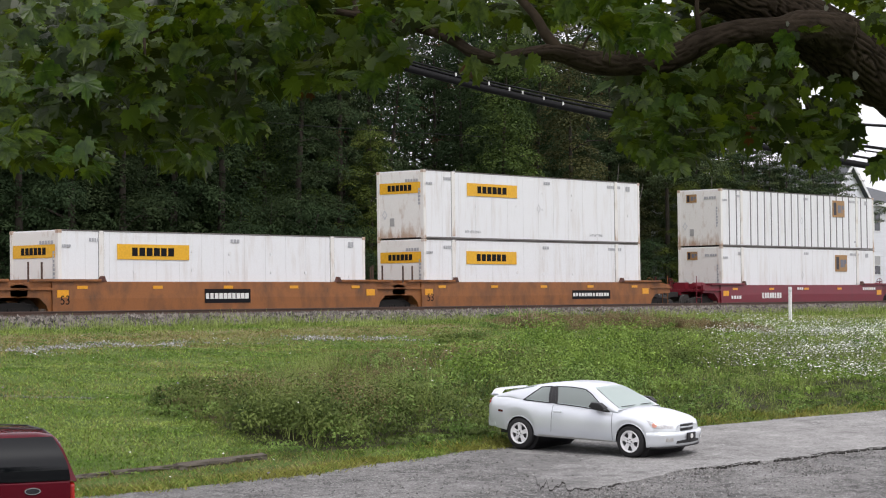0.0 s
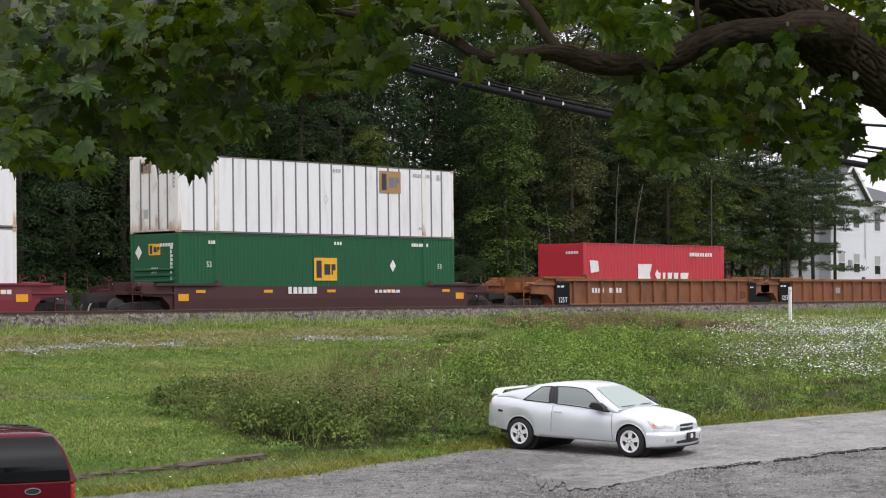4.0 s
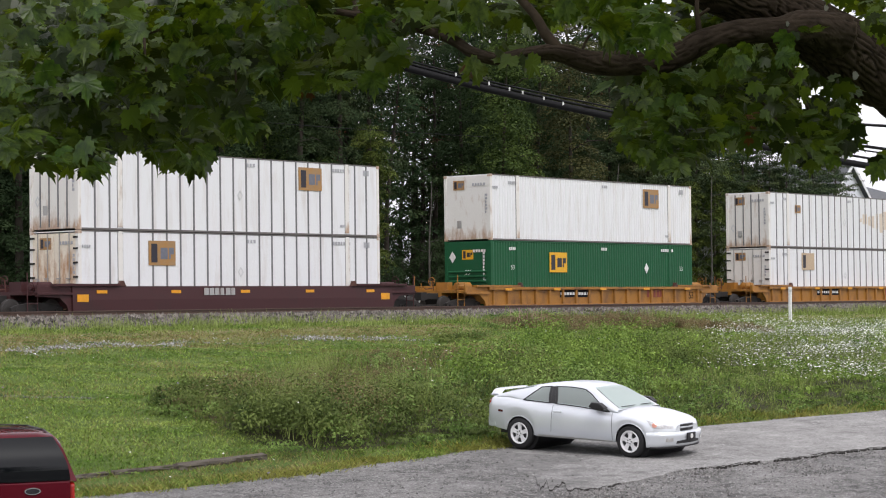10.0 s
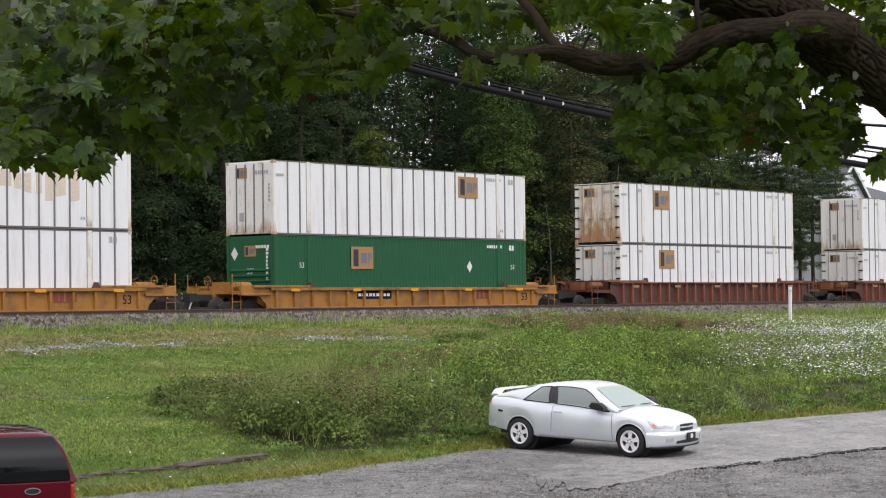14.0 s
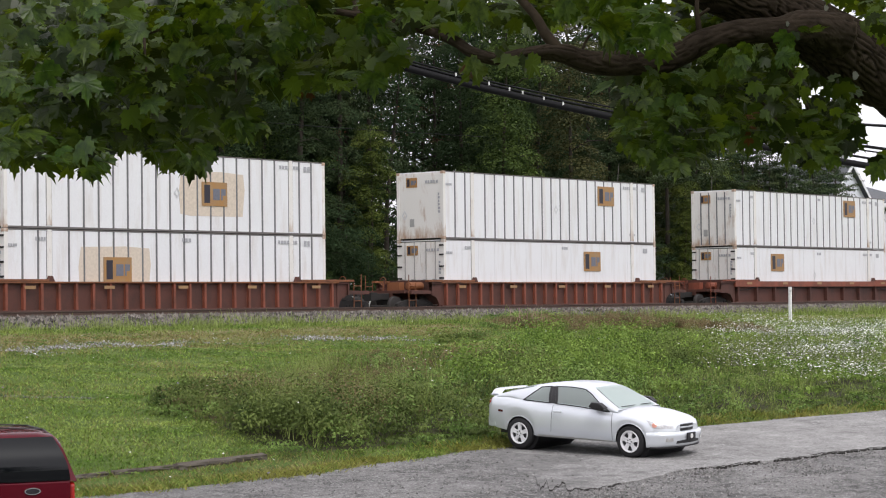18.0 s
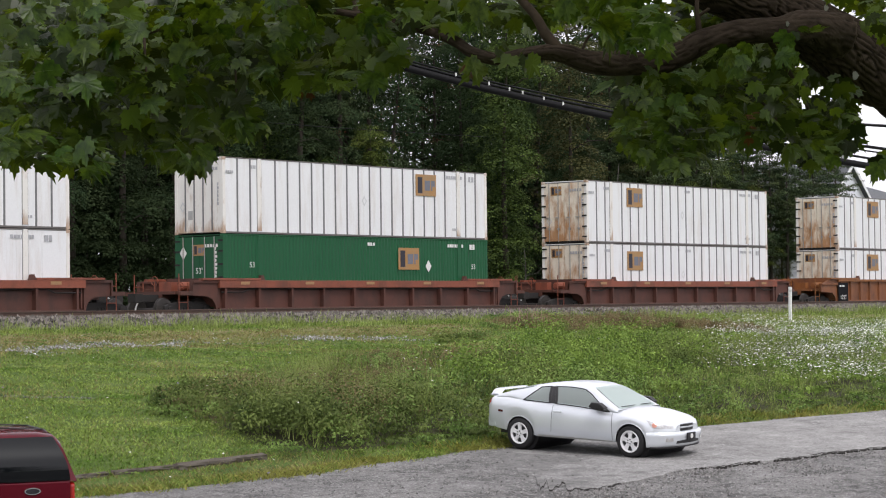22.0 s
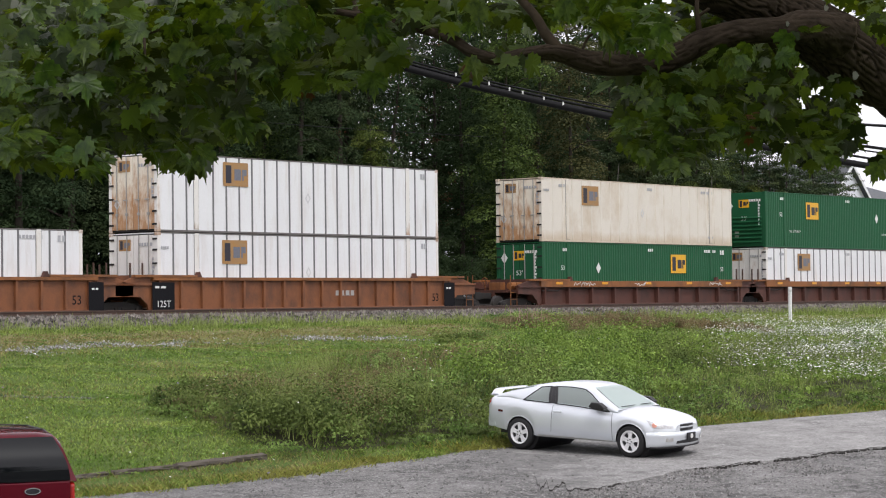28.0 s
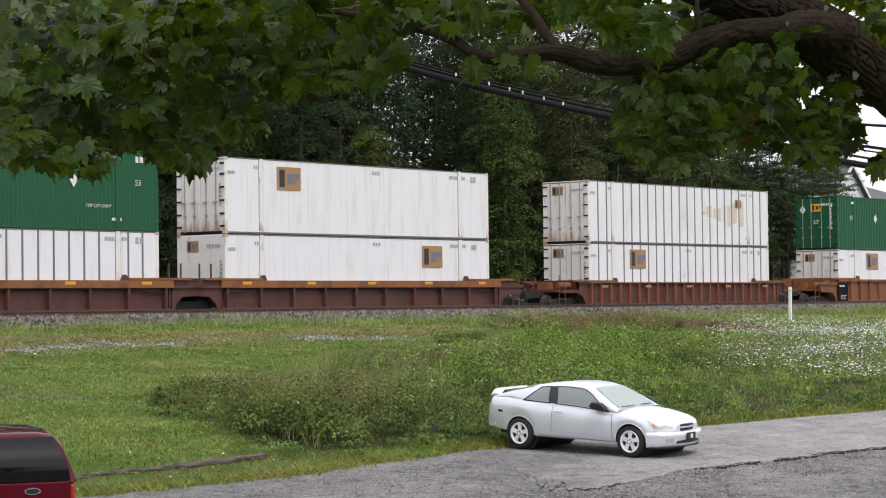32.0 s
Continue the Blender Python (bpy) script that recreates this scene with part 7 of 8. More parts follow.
def coupe():
    car = thing("car", seat_on(36.015, 25.30, radians(-88.8)), "silver two-door coupe with rear spoiler, parked", "car")
    width = curve([(-2.29, 0.50), (-2.24, 0.66), (-2.1, 0.775), (-1.7, 0.85), (-1.26, 0.868), (-0.5, 0.855), (0.8, 0.855), (1.36, 0.862), (1.72, 0.835), (1.88, 0.775), (1.99, 0.68), (2.08, 0.53), (2.14, 0.36)])
    shoulder = curve([(-2.29, 0.78), (-2.22, 0.94), (-2.05, 1.015), (-1.6, 1.015), (-0.8, 0.96), (0.2, 0.905), (0.9, 0.855), (1.4, 0.805), (1.75, 0.735), (1.98, 0.665), (2.14, 0.605)])
    crown = curve([(-2.29, 0.84), (-2.22, 1.02), (-2.05, 1.08), (-1.7, 1.09), (-0.8, 1.03), (0.6, 0.955), (0.95, 0.925), (1.4, 0.868), (1.75, 0.795), (1.98, 0.72), (2.14, 0.645)])
    under = curve([(-2.29, 0.54), (-2.2, 0.46), (-1.9, 0.38), (-0.8, 0.275), (0.9, 0.265), (1.75, 0.26), (1.95, 0.34), (2.16, 0.42)])
    wheels = [(1.36, 0.305), (-1.31, 0.31)]
    st = list(np.linspace(-2.29, 2.14, 116))
    sh, ring = body_shell(st, width, shoulder, crown, under, wheels, 0.352)
    body = part("body", sh.mesh("body", M["silver"], smooth=50), car)
    part("underbody", Shape().box(-1.95, 1.9, -0.60, 0.60, 0.27, 0.45).box(-0.85, 0.95, -0.70, 0.70, 0.26, 0.42).mesh("underbody", M["trimb"]), car)
    for xw, zw in wheels:
        part("wheel_well", Shape().disc((xw, zw), 0.385, "y", -0.70, 0.70, 24).mesh("wheel_well", M["trimb"]), car)
        for r in (True, False):
            road_wheel(car, (xw, -0.755 if r else 0.755, zw), r, 5)
    # glasshouse
    roof = curve([(-1.95, 1.075), (-1.55, 1.19), (-1.1, 1.30), (-0.65, 1.352), (-0.25, 1.36), (0.10, 1.34), (0.38, 1.268), (0.68, 1.105), (1.04, 0.90)])
    top_w = curve([(-1.95, 0.62), (-1.2, 0.585), (-0.4, 0.56), (0.3, 0.56), (0.72, 0.64), (1.04, 0.73)])
    base_w = curve([(-1.95, 0.70), (-1.4, 0.785), (-0.5, 0.80), (0.5, 0.80), (1.04, 0.75)])

    def sect(x):
        zr, zb = roof(x), min(shoulder(x) - 0.02, roof(x) - 0.02)
        k = clampf((zr - zb) / 0.42, 0, 1)
        wt = base_w(x) + (top_w(x) - base_w(x)) * k
        return (x, -base_w(x), zb), (x, -wt, zr - 0.055 * k - 0.005), (x, -wt * 0.86, zr - 0.012), (x, 0, zr)

    def side_pt(x, v):
        a, b = sect(x)[:2]
        m = lerp3(a, b, v)
        return (m[0], m[1] - 0.035 * math.sin(math.pi * v), m[2])

    vs = [k / 12 for k in range(13)]
    xs = list(np.linspace(-1.95, 1.04, 104))
    doors = ((-0.41, 0.82, -0.54, 0.12), (-1.22, -0.60, -0.88, -0.68))

    def open_at(x, v):
        """True where the side glass lies."""
        q = (v - 0.12) / 0.81
        return 0.02 < q < 0.98 and any(b0 + (t0 - b0) * q + 0.02 < x < b1 + (t1 - b1) * q * q - 0.02 for b0, b1, t0, t1 in doors)

    cab = Shape()
    for sgn in (1, -1):
        for x, x2 in zip(xs, xs[1:]):
            xm = (x + x2) / 2
            for v, v2 in zip(vs, vs[1:]):
                if not open_at(xm, (v + v2) / 2):
                    cab.add([(p[0], p[1] * sgn, p[2]) for p in (side_pt(x, v), side_pt(x2, v), side_pt(x2, v2), side_pt(x, v2))], [(0, 1, 2, 3)])
            a, b = sect(x), sect(x2)
            if not -1.76 < xm < -1.12:
                cab.add([(p[0], p[1] * sgn, p[2]) for p in (a[1], b[1], b[2], a[2])], [(0, 1, 2, 3)])
            if not (0.33 < xm < 0.98 or -1.80 < xm < -1.05):
                cab.add([(p[0], p[1] * sgn, p[2]) for p in (a[2], b[2], b[3], a[3])], [(0, 1, 2, 3)])
    me = cab.mesh("roof", M["silver"])
    bm = bmesh.new()
    bm.from_mesh(me)
    bmesh.ops.remove_doubles(bm, verts=bm.verts, dist=0.0005)
    bmesh.ops.recalc_face_normals(bm, faces=bm.faces)
    bm.to_mesh(me)
    bm.free()
    me.shade_smooth()
    me.set_sharp_from_angle(angle=radians(50))
    part("roof", me, car)
    part("cabin_tub", Shape().grid([[(x, y * (0.74 if x < 0.9 else 0.66), crown(x) + 0.014 - 0.06 * y * y) for y in np.linspace(-1, 1, 9)] for x in np.linspace(-1.80, 0.92, 24)]).mesh("cabin_tub", M["trimb"], smooth=True), car)
    part("roof_lining", Shape().grid([[(x, y * 0.46, roof(x) - 0.035) for y in np.linspace(-1, 1, 5)] for x in np.linspace(-0.95, 0.3, 10)]).mesh("roof_lining", M["seat"]), car)
    for y in (-0.36, 0.36):
        part("front_seat", Shape().prism([(-0.30, 0.98), (-0.08, 0.98), (-0.20, 1.20), (-0.34, 1.20)], "y", y - 0.22, y + 0.22).mesh("front_seat", M["seat"], 0.03), car)
        part("headrest", Shape().prism([(-0.36, 1.18), (-0.25, 1.18), (-0.28, 1.29), (-0.38, 1.29)], "y", y - 0.12, y + 0.12).mesh("headrest", M["seat"], 0.03), car)
    part("rear_seat", Shape().prism([(-1.10, 1.0), (-0.90, 1.0), (-1.02, 1.13), (-1.14, 1.13)], "y", -0.52, 0.52).mesh("rear_seat", M["seat"], 0.03), car)
    part("steering_wheel", Shape().tube([(0.36 - 0.06 * math.sin(k * 0.393), 0.36 + 0.17 * math.cos(k * 0.393), 1.05 + 0.15 * math.sin(k * 0.393)) for k in range(17)], 0.014, 6).mesh("steering_wheel", M["trimb"]), car)

    def top_pt(x, t):
        """Across the screen surfaces, t from -1 to 1."""
        s = sect(x)
        w = s[2][1]
        if abs(t) > 1:
            # the glass wraps over the edge of the roof
            p = lerp3(s[2], s[1], (abs(t) - 1) * 4)
            return (x, math.copysign(p[1], t), p[2])
        return (x, -w * t, s[3][2] - (s[3][2] - s[2][2]) * t * t)

    def screen(x0, x1, inset0, inset1):
        def f(u, v):
            x = x0 + (x1 - x0) * u
            return top_pt(x, v * (inset0 + (inset1 - inset0) * u))
        return patch(f, np.linspace(0, 1, 12), np.linspace(-1, 1, 13), 0.007)

    part("windscreen", screen(0.29, 1.01, 0.96, 1.0).mesh("windscreen", M["screen"], smooth=True), car, None, "windscreen glass with a pale painted sky reflection")
    part("rear_window", screen(-1.82, -1.06, 1.2, 1.2).mesh("rear_window", M["tint"], smooth=True), car)
    for sgn in (1, -1):
        flip = Matrix.Diagonal((1, sgn, 1, 1))

        def window(b0, b1, t0, t1, v0=0.12, v1=0.93):
            def f(u, v):
                vv = v0 + (v1 - v0) * v
                lo, up = b0 + (t0 - b0) * v, b1 + (t1 - b1) * v * abs(v)
                return side_pt(lo + (up - lo) * u, vv)
            return f

        for nm, args, mt in (("door_window", doors[0], "tint"), ("quarter_window", doors[1], "tint")):
            part(nm, patch(window(*args), np.linspace(0, 1, 12), np.linspace(0, 1, 8), 0.006).mesh(nm, M[mt], smooth=True), car, flip)
            b0, b1, t0, t1 = args
            f = window(b0 - 0.025, b1 + 0.03, t0 - 0.025, t1 + 0.03, 0.09, 0.96)
            ring_pts = [f(u, 0) for u in np.linspace(0, 1, 9)] + [f(1, v) for v in np.linspace(0.1, 1, 8)] + [f(u, 1) for u in np.linspace(0.9, 0, 8)] + [f(0, v) for v in np.linspace(0.9, 0, 8)]
            part("window_surround", Shape().tube([(p[0], p[1] - 0.004, p[2]) for p in ring_pts], 0.012, 5).mesh("window_surround", M["trimb"], smooth=True), car, flip)
        part("door_pillar", patch(window(-0.61, -0.40, -0.70, -0.53, 0.08, 0.96), np.linspace(0, 1, 4), np.linspace(0, 1, 8), 0.008).mesh("door_pillar", M["trimb"], smooth=True), car, flip)

        def skin(u, v):
            """The body side: u along, v from sill to shoulder."""
            r = ring(u)[:6]
            k = clampf(v, 0, 0.999) * 5
            i = int(k)
            return lerp3(r[i], r[i + 1], k - i)

        for x, x2 in ((-0.49, -0.54), (0.92, 0.95)):
            part("door_seam", patch(lambda u, v: skin(x + (x2 - x) * (1 - v) + u * 0.010, v), (0, 0.5, 1), np.linspace(0.12, 1.0, 14), 0.003).mesh("door_seam", M["trimb"]), car, flip)
        part("door_seam", patch(lambda u, v: skin(u, 0.17 + 0.012 * v), np.linspace(-0.50, 0.90, 14), (0, 1), 0.003).mesh("door_seam", M["trimb"]), car, flip)
        part("rocker_trim", patch(lambda u, v: skin(u, 0.10 + 0.12 * v), np.linspace(-0.87, 0.97, 20), (0, 0.4, 1), 0.040).mesh("rocker_trim", M["silver"], smooth=True), car, flip)
        part("sill_shadow_strip", patch(lambda u, v: skin(u, 0.0 + 0.09 * v), np.linspace(-0.86, 0.96, 20), (0, 1), 0.006).mesh("sill_shadow_strip", M["edge"], smooth=True), car, flip)
        part("door_handle", Shape().box(-0.11, 0.11, -0.03, 0.0, -0.018, 0.022).mesh("door_handle", M["silver"], 0.012), car, flip @ Matrix.Translation((-0.34, -0.866, 0.80)))
        part("side_marker", patch(lambda u, v: skin(-1.86 + 0.13 * u, 0.47 + 0.05 * v), np.linspace(0, 1, 4), (0, 1), 0.006).mesh("side_marker", M["marker"]), car, flip)
        part("tail_lamp", patch(lambda u, v: skin(-2.25 + 0.17 * u, 0.70 + 0.24 * v), np.linspace(0, 1, 6), np.linspace(0, 1, 6), 0.010).mesh("tail_lamp", M["lampr"], smooth=True), car, flip)
        part("wing_mirror", Shape().prism([(0.47, 0.95), (0.58, 0.915), (0.83, 0.90), (0.85, 0.95), (0.72, 1.035), (0.54, 1.045)], "y", -0.99, -0.84).box(0.66, 0.74, -0.86, -0.78, 0.92, 0.97).mesh("wing_mirror", M["trimb"], 0.02), car, flip)
        def lamp(u, v, grow=0.0):
            """The swept headlamp: pointed behind, full at the nose."""
            top = 0.93 + grow
            fat = 0.34 * smooth(0.08 + u * 2.2) * (1 - 0.35 * smooth((u - 0.6) / 0.5)) + 2 * grow
            return skin(1.70 + 0.40 * u, top - fat * (1 - v))

        part("headlamp_bezel", patch(lambda u, v: lamp(u, v, 0.012), np.linspace(-0.02, 1.02, 14), np.linspace(0, 1, 6), 0.003).mesh("headlamp_bezel", M["edge"], smooth=True), car, flip)
        part("headlamp", patch(lamp, np.linspace(0, 1, 14), np.linspace(0, 1, 6), 0.008).mesh("headlamp", M["lampg"], smooth=True), car, flip)
        part("turn_lamp", patch(lambda u, v: lamp(0.30 + 0.22 * u, 0.5 + (v - 0.5) * 0.8 * math.sqrt(max(0.0, 1 - (2 * u - 1) ** 2))), np.linspace(0.02, 0.98, 9), np.linspace(0, 1, 5), 0.011).mesh("turn_lamp", M["lampa"], smooth=True), car, flip)
        for xw, zw in wheels:
            arch = [skin(xw + 0.358 * math.cos(a), 0.0) for a in np.linspace(0.12, math.pi - 0.12, 20)]
            part("wheel_arch_lip", Shape().tube([(p[0], p[1] - 0.004, p[2]) for p in arch], 0.008, 6).mesh("wheel_arch_lip", M["silver"], smooth=True), car, flip)
        part("wiper", Shape().tube([(0.97, -0.55, 0.945), (1.01, -0.1, 0.955)], 0.007, 5).mesh("wiper", M["trimb"]), car, flip)
    def nose(w, dx=0.0):
        return [(1.9, -w), (2.04 + dx, -w * 0.80), (2.115 + dx, -w * 0.45), (2.145 + dx, 0), (2.115 + dx, w * 0.45), (2.04 + dx, w * 0.80), (1.9, w)]

    for z0, z1 in ((0.596, 0.640), (0.516, 0.566)):
        part("grille", Shape().prism(nose(0.50, 0.030), "z", z0, z1).mesh("grille", M["trimb"]), car)
    part("grille_bar", Shape().prism(nose(0.51, 0.042), "z", 0.568, 0.594).mesh("grille_bar", M["silver"], 0.004), car)

    def skirt(z, inset):
        """The bumper's outline at one height."""
        pts = [(1.74, 0.858), (1.90, 0.812), (2.03, 0.735), (2.12, 0.60), (2.19, 0.40), (2.225, 0.18), (2.235, 0.0)]
        half = [(x - inset * (0.25 + 0.75 * (x - 1.74) / 0.55), y - 0.5 * inset, z) for x, y in pts]
        return [(x, -y, z) for x, y, z in half] + [(x, y, z) for x, y, z in reversed(half[:-1])] + [(1.74, 0.6, z), (1.74, -0.6, z)]

    rows = [skirt(z, i) for z, i in ((0.205, 0.13), (0.225, 0.07), (0.265, 0.035), (0.33, 0.02), (0.39, 0.012), (0.42, 0.0), (0.455, 0.0), (0.48, 0.012), (0.50, 0.045), (0.512, 0.10))]
    bump_shape = Shape().grid(rows, close=True)
    for r in (rows[0], rows[-1]):
        bump_shape.add(r, [tuple(range(len(r)))])
    part("bumper", bump_shape.mesh("bumper", M["silver"], smooth=40), car)
    part("lower_intake", Shape().prism([(2.0, -0.44), (2.170, -0.40), (2.207, -0.18), (2.221, 0), (2.207, 0.18), (2.170, 0.40), (2.0, 0.44)], "z", 0.275, 0.355).mesh("lower_intake", M["trimb"]), car)
    part("chin", Shape().prism([(1.80, -0.80), (2.02, -0.68), (2.10, -0.48), (2.14, 0), (2.10, 0.48), (2.02, 0.68), (1.80, 0.80)], "z", 0.185, 0.222).mesh("chin", M["trimb"], 0.01), car, None, "black plastic lip under the bumper")
    for y in (-1, 1):
        part("bumper_slot", Shape().prism([(2.0, y * 0.70), (2.088, y * 0.635), (2.150, y * 0.50), (2.06, y * 0.48)], "z", 0.325, 0.395).mesh("bumper_slot", M["edge"]), car)
    pl = part("front_plate", Shape().box(-0.012, 0.012, -0.15, 0.15, -0.07, 0.07).mesh("front_plate", M["trimb"], 0.004), car, (2.248, 0, 0.405), "black plate with a white round mark")
    part("plate_mark", Shape().disc((0, 0), 0.05, "x", 0.012, 0.018, 16).mesh("plate_mark", M["letter"]), pl)
    # a low hoop of a spoiler, its ends turned down into the deck
    hoop = []
    for u in np.linspace(-1, 1, 25):
        y, up = 0.60 * u, 1.145 - 0.105 * smooth((abs(u) - 0.72) / 0.28)
        hoop.append([(-2.22, y, up), (-2.15, y, up + 0.022), (-2.03, y, up + 0.018), (-1.97, y, up - 0.004), (-2.05, y, up - 0.018), (-2.17, y, up - 0.018)])
    part("spoiler", Shape().grid(hoop, close=True).mesh("spoiler", M["silver"], smooth=40), car)
    part("rear_bumper", Shape().prism([(-1.95, -0.80), (-2.2, -0.70), (-2.31, -0.40), (-2.33, 0), (-2.31, 0.40), (-2.2, 0.70), (-1.95, 0.80)], "z", 0.40, 0.62).mesh("rear_bumper", M["silver"], 0.03), car)


coupe()


def wagon():
    yaw = radians(62)
    rx, ry = bearing(-198.4, 30.2)
    car = thing("suv", seat_on(rx + 2.35 * math.cos(yaw), ry + 2.35 * math.sin(yaw), yaw), "dark red station wagon with roof rack, parked", "car")
    width = curve([(-2.35, 0.80), (-2.25, 0.88), (-1.8, 0.915), (1.5, 0.915), (2.1, 0.85), (2.35, 0.6)])
    shoulder = curve([(-2.35, 0.95), (-2.2, 1.04), (-1.5, 1.06), (0.9, 1.04), (1.3, 1.02), (2.1, 0.95), (2.35, 0.75)])
    crown = curve([(-2.35, 0.98), (0.9, 1.06), (1.3, 1.06), (2.1, 1.0), (2.35, 0.8)])
    under = curve([(-2.35, 0.45), (-2.0, 0.34), (2.0, 0.34), (2.35, 0.45)])
    wheels = [(1.42, 0.37), (-1.42, 0.37)]
    sh, ring = body_shell(list(np.linspace(-2.35, 2.35, 95)), width, shoulder, crown, under, wheels, 0.42)
    part("body", sh.mesh("body", M["wine"], smooth=50), car)
    part("underbody", Shape().box(-2.1, 2.1, -0.66, 0.66, 0.3, 0.6).mesh("underbody", M["trimb"]), car)
    for xw, zw in wheels:
        for r in (True, False):
            road_wheel(car, (xw, -0.80 if r else 0.80, zw), r, 5, 0.37)
    roof = curve([(-2.36, 1.0), (-2.28, 1.25), (-2.12, 1.60), (-1.98, 1.705), (-1.6, 1.725), (-0.4, 1.665), (0.2, 1.60), (0.6, 1.45), (1.15, 1.06)])

    def arch(x):
        zr, k = roof(x), clampf((roof(x) - 1.02) / 0.7, 0, 1)
        wb, wt = 0.885, 0.885 - 0.20 * k
        half = [(wb, 1.02), (wb - (wb - wt) * 0.45, 1.02 + (zr - 1.02) * 0.5), (wt + 0.02, zr - 0.10 * k), (wt - 0.06, zr - 0.03 * k), (wt * 0.6, zr - 0.004), (0, zr)]
        return [(x, -y, z) for y, z in half] + [(x, y, z) for y, z in reversed(half[:-1])]

    part("cabin", Shape().grid([arch(x) for x in np.linspace(-2.36, 1.15, 70)]).mesh("cabin", M["wine"], smooth=50), car)

    bow = curve([(0.94, -2.34), (1.0, -2.348), (1.06, -2.353), (1.12, -2.356), (1.18, -2.356), (1.24, -2.352), (1.30, -2.340), (1.36, -2.322), (1.42, -2.294), (1.48, -2.258), (1.54, -2.216), (1.60, -2.170), (1.66, -2.120), (1.72, -2.066), (1.80, -1.99)])

    def back(u, v):
        z = 1.06 + 0.60 * v
        x = bow(z)
        return (x, u * (0.80 - 0.20 * v ** 1.6), z)

    rows = [[(p[0] - 0.022, p[1], p[2]) for p in (back(u, v) for u in np.linspace(-1, 1, 11))] for v in np.linspace(0.0, 1, 19)]
    part("rear_window", Shape().grid(rows).mesh("rear_window", M["smoke"], smooth=True), car, None, "dark privacy glass reflecting the sky")
    part("tailgate", Shape().prism([(-2.375, 0.55), (-2.40, 0.80), (-2.385, 1.05), (-2.30, 1.05), (-2.30, 0.55)], "y", -0.798, 0.798).mesh("tailgate", M["wine"], 0.02), car)
    part("oval_badge", Shape().prism([(0.115 * math.cos(a), 0.05 * math.sin(a)) for a in (2 * math.pi * i / 24 for i in range(24))], "x", -2.412, -2.39).mesh("oval_badge", M["chrome"]), car, (0, -0.26, 0.93), "small chrome oval badge")
    part("badge_field", Shape().prism([(0.098 * math.cos(a), 0.038 * math.sin(a)) for a in (2 * math.pi * i / 24 for i in range(24))], "x", -2.418, -2.39).mesh("badge_field", M["pane"]), car, (0, -0.26, 0.93))
    part("bumper", Shape().prism([(-2.2, -0.92), (-2.44, -0.84), (-2.50, 0), (-2.44, 0.84), (-2.2, 0.92)], "z", 0.42, 0.62).mesh("bumper", M["edge"], 0.03), car)
    for y in (-1, 1):
        part("tail_lamp", Shape().prism([(-2.37, 0.62), (-2.36, 1.0), (-2.30, 1.04), (-2.20, 1.0), (-2.26, 0.62)], "y", y * 0.80, y * 0.872).mesh("tail_lamp", M["lampr"], 0.03), car)
        part("roof_rail", Shape().tube([(-1.82, y * 0.60, 1.675), (-1.6, y * 0.60, 1.700), (-0.4, y * 0.60, 1.660), (0.1, y * 0.60, 1.59)], 0.015, 7).mesh("roof_rail", M["trimb"]), car)
        part("side_window", Shape().grid([[(x0 + (x1 - x0) * u, y * (0.872 - 0.185 * (z - 1.02) / 0.68), z) for u in np.linspace(0, 1, 6)] for z, x0, x1 in ((1.12, -1.98, 0.80), (1.3, -1.94, 0.62), (1.52, -1.88, 0.40))]).mesh("side_window", M["smoke"]), car)
    for x in (-1.5, -0.5):
        part("cross_bar", Shape().tube([(x, -0.60, 1.705 - 0.035 * (x + 1.5)), (x, 0, 1.738 - 0.035 * (x + 1.5)), (x, 0.60, 1.705 - 0.035 * (x + 1.5))], 0.012, 6).mesh("cross_bar", M["trimb"]), car)


wagon()

# ---- marker post, timbers, cables ----
mp = thing("marker_post", on_ground(161, 91), "white marker post with a thin grey band", "post")
part("shaft", Shape().box(-0.055, 0.055, -0.055, 0.055, -0.3, 1.22).mesh("shaft", M["trimw"], 0.012), mp)
part("cap", Shape().box(-0.055, 0.055, -0.055, 0.055, 1.30, 1.42).mesh("cap", M["trimw"], 0.012), mp)
part("band", Shape().box(-0.058, 0.058, -0.058, 0.058, 1.20, 1.30).mesh("band", M["faint"]), mp, None, "grey reflective band")

M["old_wood"] = paint("weathered_grey_timber", (0.125, 0.110, 0.092), (0.035, 0.027, 0.020), 0.8, 0.95, (0.5, 5, 5), 3.0, relief=0.8, low=0.45, depth=0.02, spec=0.15)


def timber(ax, ay, bx, by, w, h, seed):
    """A rotted squared timber with split, uneven faces."""
    p, q = Vector((ax, ay, ground_z(ax, ay) + 0.01)), Vector((bx, by, ground_z(bx, by) + 0.015))
    L = (q - p).length
    rows = []
    for k in np.linspace(0, 1, 40):
        end = smooth(min(k, 1 - k) * 26 + 0.25)
        row = []
        for j in range(16):
            t = 2 * math.pi * (j + 0.5) / 16
            c, d = math.cos(t), math.sin(t)
            g = 1 / max(abs(c), abs(d)) ** 0.75
            u = 1 + 0.30 * noise.noise((k * L * 1.6, j * 0.7, seed)) + 0.22 * noise.noise((k * L * 7, j * 1.9, seed))
            row.append((L * k + 0.05 * noise.noise((j * 2.0, k, seed)), w * c * g * u * end, h * d * g * u * end))
        rows.append(row)
    m = Matrix.Translation(p) @ (q - p).to_track_quat("X", "Z").to_matrix().to_4x4()
    tagged(new("timber", Shape().grid(rows, close=True).mesh("timber", M["old_wood"])), "weathered grey rotting timber along the lot's edge", "timber", "timbers at the lot edge").matrix_basis = m


